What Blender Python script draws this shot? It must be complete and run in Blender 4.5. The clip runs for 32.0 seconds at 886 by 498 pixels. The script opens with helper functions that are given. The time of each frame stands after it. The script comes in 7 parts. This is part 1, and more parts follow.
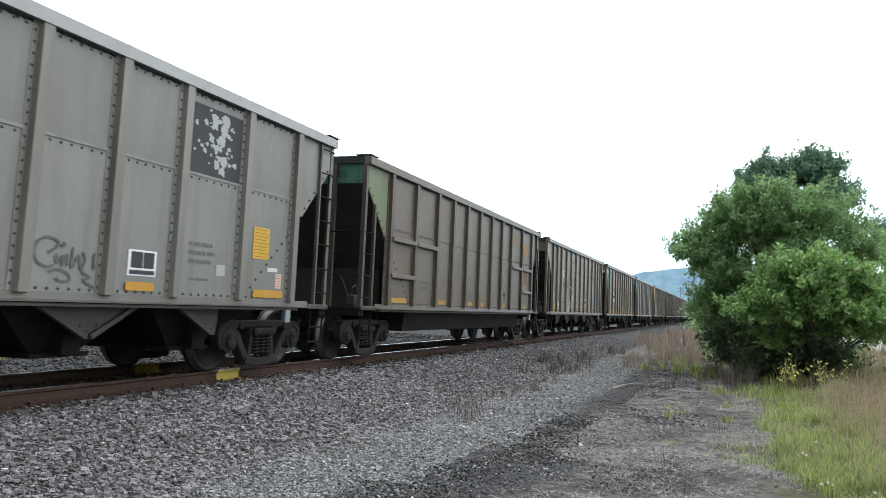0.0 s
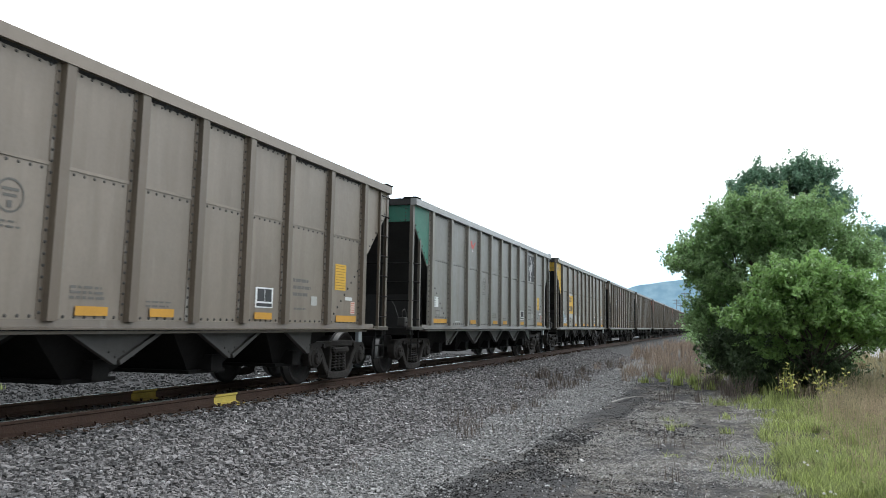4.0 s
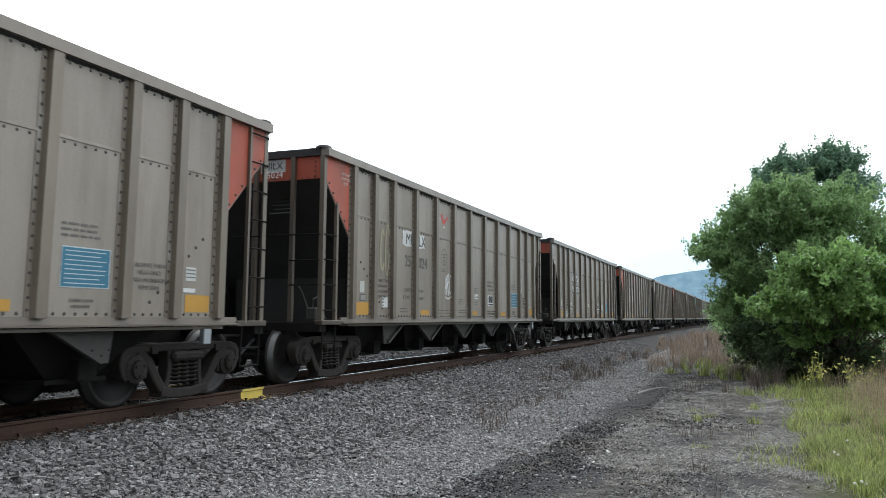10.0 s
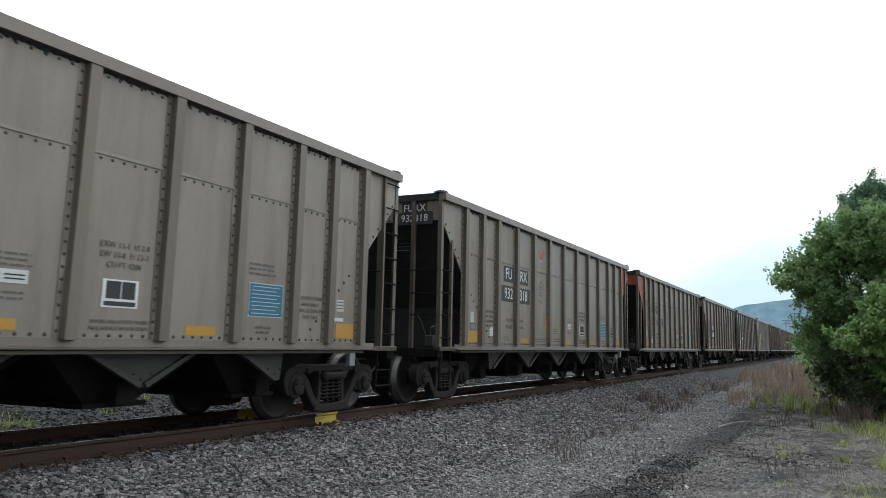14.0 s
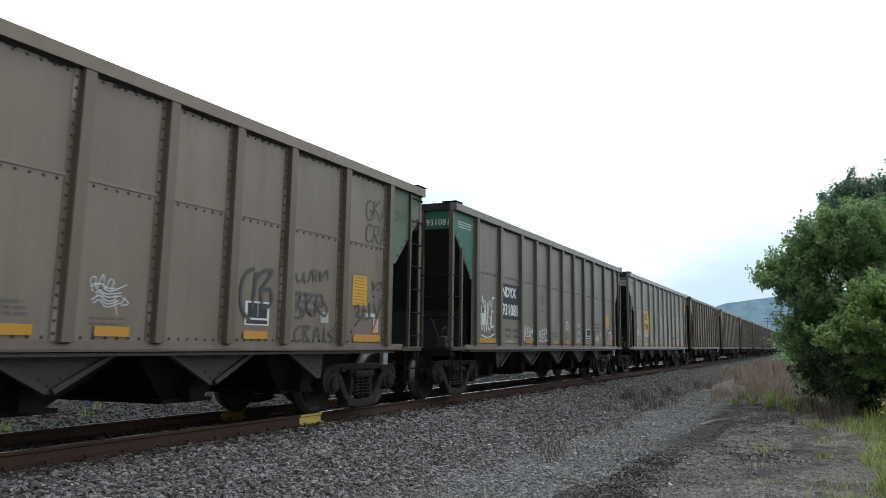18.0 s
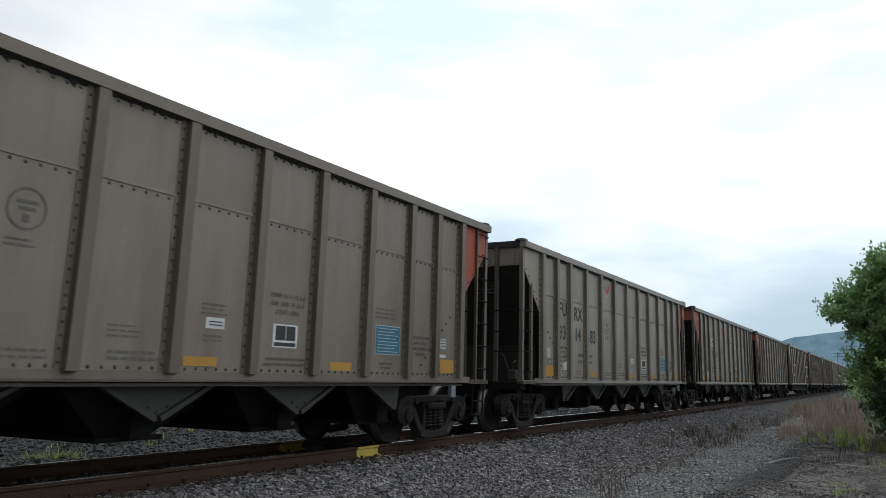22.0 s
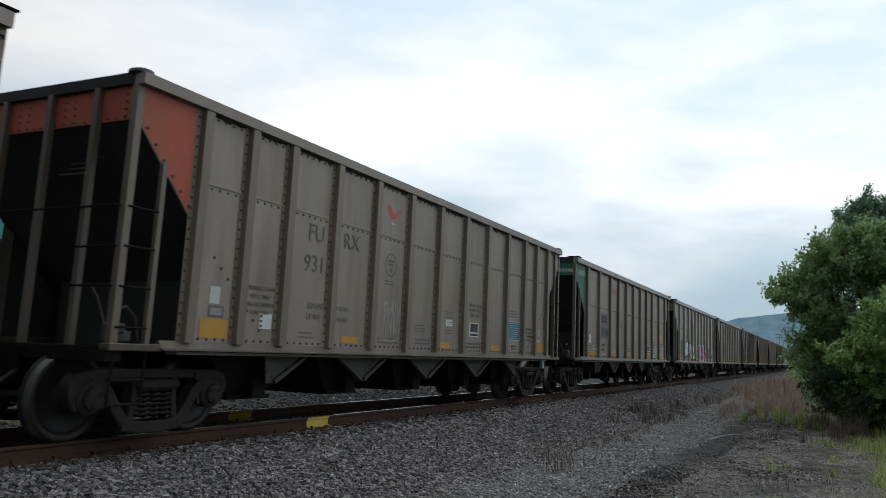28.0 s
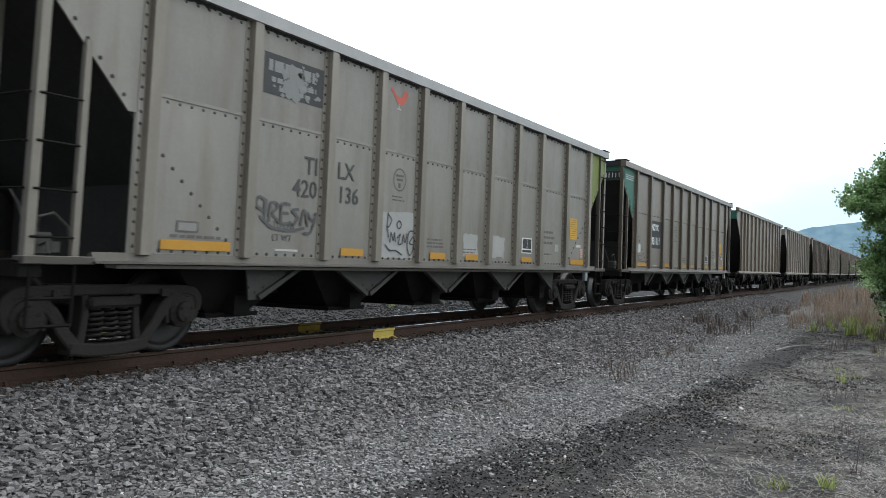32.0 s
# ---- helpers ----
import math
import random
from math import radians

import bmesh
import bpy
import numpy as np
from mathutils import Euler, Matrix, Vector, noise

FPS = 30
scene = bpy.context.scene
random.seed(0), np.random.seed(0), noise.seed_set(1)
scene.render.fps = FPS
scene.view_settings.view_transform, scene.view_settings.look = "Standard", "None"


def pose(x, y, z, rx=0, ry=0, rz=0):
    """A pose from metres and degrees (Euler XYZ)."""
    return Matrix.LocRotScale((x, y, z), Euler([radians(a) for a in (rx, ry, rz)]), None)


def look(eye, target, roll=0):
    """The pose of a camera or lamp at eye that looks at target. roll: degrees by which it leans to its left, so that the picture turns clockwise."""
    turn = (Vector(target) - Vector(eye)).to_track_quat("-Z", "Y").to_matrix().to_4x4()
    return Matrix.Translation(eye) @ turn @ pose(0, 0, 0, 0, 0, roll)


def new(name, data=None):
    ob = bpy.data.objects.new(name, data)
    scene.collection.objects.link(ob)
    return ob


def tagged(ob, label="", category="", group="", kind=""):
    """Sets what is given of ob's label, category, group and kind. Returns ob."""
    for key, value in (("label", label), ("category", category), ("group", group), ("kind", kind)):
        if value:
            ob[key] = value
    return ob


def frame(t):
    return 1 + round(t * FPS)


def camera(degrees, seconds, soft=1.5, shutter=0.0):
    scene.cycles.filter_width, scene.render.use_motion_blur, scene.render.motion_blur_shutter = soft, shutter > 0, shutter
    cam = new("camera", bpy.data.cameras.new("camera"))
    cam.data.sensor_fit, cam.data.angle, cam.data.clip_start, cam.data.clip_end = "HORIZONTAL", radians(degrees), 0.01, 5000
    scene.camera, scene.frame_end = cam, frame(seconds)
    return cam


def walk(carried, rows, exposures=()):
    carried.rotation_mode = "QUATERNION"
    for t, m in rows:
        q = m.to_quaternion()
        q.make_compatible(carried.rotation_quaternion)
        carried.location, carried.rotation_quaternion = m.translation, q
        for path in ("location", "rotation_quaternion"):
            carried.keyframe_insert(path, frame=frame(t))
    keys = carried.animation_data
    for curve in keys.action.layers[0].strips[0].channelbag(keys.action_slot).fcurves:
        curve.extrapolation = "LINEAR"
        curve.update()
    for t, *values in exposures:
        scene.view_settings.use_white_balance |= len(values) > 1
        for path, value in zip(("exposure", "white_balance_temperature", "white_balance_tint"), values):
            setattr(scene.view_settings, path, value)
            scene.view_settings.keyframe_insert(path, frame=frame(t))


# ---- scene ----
# World: the track runs along +y with its centre line at x = 0 and rail tops at z = 0; the camera stands beside it.
SECONDS = 32.0
EYE = (7.922, 0.0, 1.054)
FOV = 58.05

# seconds, yaw, pitch, roll
PATH = [
    (0, 19.40, 4.20, -2.09), (0.5, 19.24, 4.07, -1.58), (1, 20.22, 3.41, -1.10), (1.5, 20.78, 3.34, -0.81),
    (2, 20.43, 3.58, -0.58), (2.5, 19.99, 4.12, -0.14), (3, 20.57, 4.48, -0.37), (3.5, 19.59, 5.07, -0.29),
    (5.5, 18.89, 5.99, -0.90), (6, 19.58, 5.87, -0.74), (6.5, 19.76, 5.70, -0.21), (7, 19.97, 5.57, -0.16),
    (7.5, 20.22, 4.98, -0.15), (8, 20.54, 4.21, -0.38), (8.5, 20.74, 4.20, -0.39), (9, 19.17, 4.82, -0.43),
    (9.5, 20.49, 4.87, -0.45), (10, 20.87, 4.98, 0.06), (10.5, 20.96, 5.26, 0.18), (11, 20.98, 5.78, -0.14),
    (11.5, 21.07, 6.15, -0.19), (12, 21.32, 6.10, -0.31), (12.5, 22.28, 6.24, -0.49), (13, 22.87, 6.32, -0.39),
    (13.5, 23.93, 6.60, -0.51), (14, 26.05, 6.89, -0.78), (14.5, 26.13, 6.75, -1.14), (15, 24.83, 6.51, -0.99),
    (15.5, 23.31, 6.44, -0.69), (17.5, 24.84, 6.90, -0.16), (18, 24.95, 6.89, -0.39), (18.5, 24.85, 6.93, -0.38),
    (19, 24.31, 7.07, -0.59), (19.5, 23.98, 7.24, -0.78), (20, 26.16, 7.46, -1.50), (20.5, 26.78, 7.50, -0.98),
    (21, 27.24, 8.08, -0.67), (21.5, 28.14, 9.10, -0.75), (22, 29.00, 9.16, -0.89), (22.5, 26.33, 9.18, -0.27),
    (23, 25.94, 9.15, -0.51), (23.5, 26.07, 9.25, -0.60), (24, 25.89, 9.33, -0.52), (24.5, 25.78, 9.17, -0.64),
    (25, 25.43, 9.28, -0.61), (25.5, 25.29, 9.65, -0.37), (26, 24.68, 9.84, -0.85), (26.5, 24.27, 10.08, -1.29),
    (28.5, 25.90, 6.89, -2.04), (29, 25.72, 8.52, -1.43), (29.5, 26.10, 9.60, -1.62), (30, 26.52, 8.60, -1.61),
    (30.5, 27.00, 5.44, -1.70), (31, 29.15, 2.82, -1.83), (31.5, 30.11, 1.00, -1.88), (32, 30.07, 1.03, -1.52),
]
cam = camera(FOV, SECONDS, soft=0.8, shutter=0.5)
# the sensor is read out line by line, so that fast things near by lean; each line is open for a short moment
scene.cycles.rolling_shutter_type, scene.cycles.rolling_shutter_duration = 'TOP', 0.15
STOPS = [(0, 0.2), (2, 0.4), (3.5, 0.2), (6, -0.17), (9, 0.02), (11, -0.15), (13, -0.35), (15, -0.45), (19, -0.6), (21, -0.8), (23, -1.0), (24.5, -1.12), (26.5, -1.23), (29, -1.06), (30, -1.12), (31, -0.86), (31.5, -0.5), (32, -0.2)]
walk(cam, [(t, pose(*EYE, 90 + p, r, y)) for t, y, p, r in PATH], STOPS)

# how far the train has come, in metres, by seconds; car k leads at y = PITCH * k - travel
TRAVEL = [(0, 2.65), (2, 25.43), (4, 48.45), (6, 71.62), (8, 94.88), (10, 118.26), (12, 141.69), (14, 165.17), (16, 188.72), (18, 212.38), (20, 236.26), (22, 260.4), (24, 284.81), (26, 309.46), (28, 334.14), (30, 359.23), (32, 384.28)]
PITCH = 16.18


def travel(t):
    n = len(TRAVEL)
    i = max(0, min(n - 2, int(t // 2)))
    a, b = TRAVEL[i], TRAVEL[i + 1]
    va = (TRAVEL[i + 1][1] - TRAVEL[max(i - 1, 0)][1]) / (TRAVEL[i + 1][0] - TRAVEL[max(i - 1, 0)][0])
    vb = (TRAVEL[min(i + 2, n - 1)][1] - a[1]) / (TRAVEL[min(i + 2, n - 1)][0] - a[0])
    h = b[0] - a[0]
    u = (t - a[0]) / h
    return ((2 * u**3 - 3 * u**2 + 1) * a[1] + (u**3 - 2 * u**2 + u) * h * va
            + (-2 * u**3 + 3 * u**2) * b[1] + (u**3 - u**2) * h * vb)


# ---- sky and sun: a bright overcast day ----
world = bpy.data.worlds.new("overcast_sky")
scene.world = world
world.use_nodes = True
wn, wl = world.node_tree.nodes, world.node_tree.links
wn.clear()
w_out = wn.new("ShaderNodeOutputWorld")
w_bg = wn.new("ShaderNodeBackground")
w_sky = wn.new("ShaderNodeTexSky")
w_sky.sky_type = 'NISHITA'
w_sky.sun_disc = False
w_sky.sun_elevation = radians(54)
w_sky.sun_rotation = radians(12)
w_sky.dust_density = 3.0
w_gain = wn.new("ShaderNodeMix")
w_gain.data_type = 'RGBA'
w_gain.blend_type = 'MULTIPLY'
w_gain.inputs["Factor"].default_value = 1.0
w_gain.inputs["B"].default_value = (0.10, 0.10, 0.10, 1)
w_co = wn.new("ShaderNodeTexCoord")
w_map = wn.new("ShaderNodeMapping")
w_map.inputs["Scale"].default_value = (1.0, 1.0, 3.2)
w_noise = wn.new("ShaderNodeTexNoise")
w_noise.inputs["Scale"].default_value = 2.6
w_noise.inputs["Detail"].default_value = 6.0
w_noise.inputs["Roughness"].default_value = 0.52
w_ramp = wn.new("ShaderNodeValToRGB")
w_ramp.color_ramp.elements[0].position = 0.36
w_ramp.color_ramp.elements[0].color = (0.63, 0.75, 0.86, 1)
w_ramp.color_ramp.elements[1].position = 0.66
w_ramp.color_ramp.elements[1].color = (1.0, 1.0, 1.0, 1)
# the thin cloud is brightest towards the veiled sun, ahead over the line
w_dot = wn.new("ShaderNodeVectorMath")
w_dot.operation = 'DOT_PRODUCT'
w_dot.inputs[1].default_value = (0.26, 0.79, 0.555)
w_rise = wn.new("ShaderNodeMapRange")
w_rise.interpolation_type = 'SMOOTHSTEP'
w_rise.inputs["From Min"].default_value = -0.35
w_rise.inputs["From Max"].default_value = 0.95
w_rise.inputs["To Min"].default_value = 0.72
w_rise.inputs["To Max"].default_value = 2.85
w_veil = wn.new("ShaderNodeVectorMath")
w_veil.operation = 'SCALE'
w_mix = wn.new("ShaderNodeMix")
w_mix.data_type = 'RGBA'
w_mix.inputs["Factor"].default_value = 0.90
wl.new(w_sky.outputs["Color"], w_gain.inputs["A"])
wl.new(w_co.outputs["Generated"], w_map.inputs["Vector"])
wl.new(w_co.outputs["Generated"], w_dot.inputs[0])
wl.new(w_dot.outputs["Value"], w_rise.inputs["Value"])
wl.new(w_map.outputs["Vector"], w_noise.inputs["Vector"])
wl.new(w_noise.outputs["Fac"], w_ramp.inputs["Fac"])
wl.new(w_ramp.outputs["Color"], w_veil.inputs[0])
wl.new(w_rise.outputs[0], w_veil.inputs["Scale"])
wl.new(w_gain.outputs["Result"], w_mix.inputs["A"])
wl.new(w_veil.outputs["Vector"], w_mix.inputs["B"])
# towards the horizon the veil thins to pale blue haze
w_sep = wn.new("ShaderNodeSeparateXYZ")
w_band = wn.new("ShaderNodeMath")
w_band.operation = 'MULTIPLY_ADD'
w_band.inputs[1].default_value = 0.34
w_edge = wn.new("ShaderNodeMapRange")
w_edge.interpolation_type = 'SMOOTHSTEP'
w_edge.inputs["From Min"].default_value = 0.17
w_edge.inputs["From Max"].default_value = 0.44
w_haze = wn.new("ShaderNodeMix")
w_haze.data_type = 'RGBA'
w_haze.inputs["A"].default_value = (0.96, 1.24, 1.44, 1)
wl.new(w_co.outputs["Generated"], w_sep.inputs[0])
wl.new(w_noise.outputs["Fac"], w_band.inputs[0])
wl.new(w_sep.outputs[2], w_band.inputs[2])
wl.new(w_band.outputs[0], w_edge.inputs["Value"])
wl.new(w_edge.outputs[0], w_haze.inputs["Factor"])
wl.new(w_mix.outputs["Result"], w_haze.inputs["B"])
wl.new(w_haze.outputs["Result"], w_bg.inputs["Color"])
w_bg.inputs["Strength"].default_value = 1.0
wl.new(w_bg.outputs["Background"], w_out.inputs["Surface"])

sun = new("sun", bpy.data.lights.new("sun", 'SUN'))
sun.data.energy = 0.5
sun.data.angle = radians(25)
sun.data.color = (1.0, 0.97, 0.92)
sun.matrix_world = look((8, 38, 55), (0, 0, 0))


# ---- materials ----
def material(name, color, rough=0.7, metal=0.0, grain=(40.0, 0.12), blotch=(1.5, 0.15), bump=0.0, bump_scale=60.0,
             tinted=False, streak=0.0, tint=(0.10, 0.075, 0.055), jitter=0.0, island=0.0, spec=0.5, scuff=0.0):
    """A weathered surface: base colour, fine grain, large blotches, vertical streaks, bump."""
    m = bpy.data.materials.new(name)
    m.use_nodes = True
    nt = m.node_tree
    n, l = nt.nodes, nt.links
    b = n["Principled BSDF"]
    b.inputs["Roughness"].default_value = rough
    b.inputs["Metallic"].default_value = metal
    b.inputs["Specular IOR Level"].default_value = spec
    co = n.new("ShaderNodeTexCoord")

    def noise_at(scale, detail=3.0, vector=None):
        t = n.new("ShaderNodeTexNoise")
        t.inputs["Scale"].default_value = scale
        t.inputs["Detail"].default_value = detail
        l.new(vector or shift, t.inputs["Vector"])
        return t.outputs["Fac"]

    def math_node(op, a, bb):
        q = n.new("ShaderNodeMath")
        q.operation = op
        for i, v in enumerate((a, bb)):
            if isinstance(v, (int, float)):
                q.inputs[i].default_value = v
            else:
                l.new(v, q.inputs[i])
        return q.outputs[0]

    info = n.new("ShaderNodeObjectInfo")
    add = n.new("ShaderNodeVectorMath")
    add.operation = 'ADD'
    rnd = n.new("ShaderNodeCombineXYZ")
    k = math_node('MULTIPLY', info.outputs["Random"], 37.0)
    l.new(k, rnd.inputs[0])
    l.new(k, rnd.inputs[1])
    l.new(co.outputs["Object"], add.inputs[0])
    l.new(rnd.outputs[0], add.inputs[1])
    shift = add.outputs[0]

    fac = math_node('ADD', 1.0 - grain[1] * 0.5 - blotch[1] * 0.5, 0.0)
    fac = math_node('ADD', fac, math_node('MULTIPLY', noise_at(grain[0], 4.0), grain[1]))
    fac = math_node('ADD', fac, math_node('MULTIPLY', noise_at(blotch[0], 3.0), blotch[1]))
    if jitter:
        fac = math_node('MULTIPLY', fac, math_node('ADD', 1.0 - jitter * 0.5, math_node('MULTIPLY', info.outputs["Random"], jitter)))
    if island:
        geo = n.new("ShaderNodeNewGeometry")
        fac = math_node('MULTIPLY', fac, math_node('ADD', 1.0 - island * 0.5, math_node('MULTIPLY', geo.outputs["Random Per Island"], island)))
    mul = n.new("ShaderNodeMix")
    mul.data_type = 'RGBA'
    mul.blend_type = 'MULTIPLY'
    mul.inputs["Factor"].default_value = 1.0
    if tinted:
        l.new(info.outputs["Color"], mul.inputs["A"])
    else:
        mul.inputs["A"].default_value = (*color, 1)
    l.new(fac, mul.inputs["B"])
    out = mul.outputs["Result"]
    if streak:
        mp = n.new("ShaderNodeMapping")
        mp.inputs["Scale"].default_value = (1.0, 2.7, 0.36)
        l.new(shift, mp.inputs["Vector"])
        s = noise_at(1.3, 6.0, mp.outputs[0])
        r = n.new("ShaderNodeMapRange")
        r.inputs["From Min"].default_value = 0.48
        r.inputs["From Max"].default_value = 0.78
        r.inputs["To Max"].default_value = streak
        l.new(s, r.inputs["Value"])
        mix = n.new("ShaderNodeMix")
        mix.data_type = 'RGBA'
        mix.inputs["B"].default_value = (*tint, 1)
        l.new(r.outputs[0], mix.inputs["Factor"])
        l.new(out, mix.inputs["A"])
        out = mix.outputs["Result"]
    if scuff:
        mp = n.new("ShaderNodeMapping")
        mp.inputs["Scale"].default_value = (1.0, 6.5, 0.8)
        l.new(shift, mp.inputs["Vector"])
        s = noise_at(1.7, 8.0, mp.outputs[0])
        r = n.new("ShaderNodeMapRange")
        r.inputs["From Min"].default_value = 0.56
        r.inputs["From Max"].default_value = 0.74
        r.inputs["To Max"].default_value = scuff
        l.new(s, r.inputs["Value"])
        mix = n.new("ShaderNodeMix")
        mix.data_type = 'RGBA'
        mix.inputs["B"].default_value = (0.55, 0.54, 0.51, 1)
        l.new(r.outputs[0], mix.inputs["Factor"])
        l.new(out, mix.inputs["A"])
        out = mix.outputs["Result"]
    l.new(out, b.inputs["Base Color"])
    rr = n.new("ShaderNodeMapRange")
    rr.inputs["To Min"].default_value = max(0.05, rough - 0.12)
    rr.inputs["To Max"].default_value = min(1.0, rough + 0.12)
    l.new(noise_at(grain[0] * 0.3, 3.0), rr.inputs["Value"])
    l.new(rr.outputs[0], b.inputs["Roughness"])
    if bump:
        bp = n.new("ShaderNodeBump")
        bp.inputs["Strength"].default_value = bump
        bp.inputs["Distance"].default_value = 0.02
        l.new(noise_at(bump_scale, 5.0), bp.inputs["Height"])
        l.new(bp.outputs[0], b.inputs["Normal"])
    return m


M_BODY = material("weathered_aluminium_paint", (0.3, 0.29, 0.27), 0.46, 0.22, (25, 0.18), (0.7, 0.48), 0.10, 9, spec=0.5, tinted=True, streak=0.55, tint=(0.14, 0.105, 0.075), scuff=0.05)
M_FLANGE = material("rubbed_post_flange", (0.4, 0.39, 0.37), 0.42, 0.25, (25, 0.2), (0.9, 0.4), 0.06, 12, tinted=True, streak=0.3, tint=(0.14, 0.11, 0.085), scuff=0.5)
# post flanks: their shade is painted in with dense dark streaks
M_SHADEFLANK = material("dust_caked_paint", (0.2, 0.17, 0.14), 0.85, 0.0, (20, 0.3), (1.2, 0.4), 0.2, 25, tinted=True, streak=0.95, tint=(0.06, 0.05, 0.042), spec=0.2)
M_BAND = material("faded_end_paint", (0.3, 0.1, 0.05), 0.6, 0.0, (25, 0.2), (1.5, 0.3), 0.05, 20, tinted=True, streak=0.4)
M_CHORD = material("weathered_top_chord", (0.42, 0.42, 0.41), 0.40, 0.45, (30, 0.12), (1.2, 0.2), 0.05, 30, tinted=True, streak=0.2)
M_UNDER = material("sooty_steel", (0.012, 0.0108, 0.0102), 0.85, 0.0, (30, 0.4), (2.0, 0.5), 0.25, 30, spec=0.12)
M_HOPPER = material("dusty_hopper_steel", (0.040, 0.036, 0.032), 0.7, 0.0, (25, 0.25), (1.6, 0.4), 0.15, 20, streak=0.5, tint=(0.05, 0.045, 0.04))
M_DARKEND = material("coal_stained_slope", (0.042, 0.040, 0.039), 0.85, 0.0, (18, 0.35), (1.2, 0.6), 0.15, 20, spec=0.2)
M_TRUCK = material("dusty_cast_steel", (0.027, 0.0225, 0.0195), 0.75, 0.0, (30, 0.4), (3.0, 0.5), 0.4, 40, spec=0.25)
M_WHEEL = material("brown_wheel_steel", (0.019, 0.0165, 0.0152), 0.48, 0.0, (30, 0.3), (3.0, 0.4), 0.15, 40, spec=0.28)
M_TREAD = material("polished_tread", (0.13, 0.125, 0.12), 0.42, 0.9, (60, 0.1), (4, 0.15))
M_RIVET = material("dark_rivet", (0.065, 0.06, 0.055), 0.6, 0.2, (50, 0.2), (3, 0.2))
M_RUBBER = material("black_rubber", (0.02, 0.02, 0.021), 0.6, 0.0, (40, 0.2), (3, 0.2))
M_MARK = material("stencilled_paint", (0.5, 0.5, 0.5), 0.7, 0.0, (30, 0.25), (3, 0.3), tinted=True)
M_RUST = material("rusted_rail_side", (0.058, 0.030, 0.019), 0.85, 0.1, (45, 0.45), (2.5, 0.5), 0.4, 50, streak=0.3, tint=(0.07, 0.04, 0.025))
M_RAILTOP = material("polished_rail_head", (0.55, 0.55, 0.55), 0.15, 1.0, (60, 0.1), (3, 0.1))
M_YELLOW = material("chipped_yellow_paint", (0.60, 0.46, 0.10), 0.75, 0.0, (45, 0.3), (7, 0.5), 0.3, 60)
# far rail's mark: the train's shade is put into a darker yellow
M_SHADEYELLOW = material("sooty_yellow_paint", (0.22, 0.15, 0.02), 0.85, 0.0, (45, 0.4), (7, 0.7), 0.3, 60)
M_TIE = material("creosoted_timber", (0.06, 0.048, 0.038), 0.9, 0.0, (40, 0.4), (3, 0.4), 0.5, 50, jitter=0.4)
M_STONE = material("crushed_basalt", (0.196, 0.184, 0.180), 0.85, 0.0, (70, 0.4), (6, 0.2), 0.5, 90, island=1.15)
M_GRIT = material("pale_grit", (0.28, 0.272, 0.264), 0.85, 0.0, (70, 0.3), (6, 0.2), 0.5, 90, island=1.1)
M_DARKSTONE = material("sooty_ballast", (0.060, 0.058, 0.057), 0.85, 0.0, (70, 0.35), (6, 0.2), 0.4, 90, island=1.0)
M_COAL = material("coal_fragment", (0.02, 0.019, 0.018), 0.9, 0.0, (60, 0.3), (6, 0.2), 0.3, 90, island=0.9, spec=0.2)
M_RUSSET = material("russet_dry_blade", (0.29, 0.225, 0.175), 0.85, 0.0, (3, 0.3), (0.5, 0.4), island=0.8)
M_THATCH = material("bleached_dead_grass", (0.29, 0.275, 0.255), 0.9, 0.0, (10, 0.3), (1, 0.3), island=1.1)
M_RUSTSTONE = material("rust_stained_stone", (0.070, 0.045, 0.031), 0.9, 0.0, (70, 0.4), (6, 0.3), 0.4, 90, island=0.9)
M_PALE = material("pale_quartz_stone", (0.62, 0.61, 0.6), 0.8, 0.0, (60, 0.2), (6, 0.2), 0.3, 90, island=0.5)
M_LEAF = material("green_leaf", (0.27, 0.41, 0.175), 0.36, 0.0, (6, 0.3), (0.7, 0.5), island=0.75)
M_LEAF2 = material("dark_leaf", (0.17, 0.29, 0.19), 0.45, 0.0, (6, 0.3), (0.7, 0.5), island=0.7)
M_LEAF3 = material("bright_leaf", (0.26, 0.41, 0.14), 0.32, 0.0, (6, 0.3), (0.8, 0.4), island=0.7)
# undergrowth: the deep shade below the trees is put into this leaf colour
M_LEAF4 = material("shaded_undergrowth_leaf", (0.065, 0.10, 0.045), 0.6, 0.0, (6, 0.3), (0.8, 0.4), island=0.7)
M_BARK = material("grey_bark", (0.09, 0.075, 0.06), 0.9, 0.0, (40, 0.4), (4, 0.4), 0.6, 40)
M_GRASS = material("green_grass_blade", (0.30, 0.345, 0.12), 0.7, 0.0, (3, 0.3), (0.9, 0.9), island=1.2)
M_STRAW = material("dry_straw_blade", (0.36, 0.31, 0.19), 0.85, 0.0, (3, 0.3), (0.5, 0.4), island=0.8)
M_SEED = material("tan_seed_head", (0.40, 0.31, 0.215), 0.85, 0.0, (5, 0.3), (0.6, 0.4), island=0.9)
M_WEED = material("dead_weed_stalk", (0.15, 0.12, 0.10), 0.9, 0.0, (20, 0.3), (2, 0.3), island=0.6)
M_BLOOM = material("yellow_blossom", (0.56, 0.52, 0.14), 0.7, 0.0, (10, 0.2), (2, 0.2), island=0.4)
M_FABRIC = material("white_tent_fabric", (0.72, 0.70, 0.66), 0.7, 0.0, (8, 0.06), (0.4, 0.12))
M_TEAL = material("teal_fabric", (0.03, 0.28, 0.26), 0.65, 0.0, (8, 0.08), (0.6, 0.15))
M_GALV = material("galvanised_steel", (0.40, 0.42, 0.44), 0.4, 0.7, (30, 0.15), (2, 0.2))
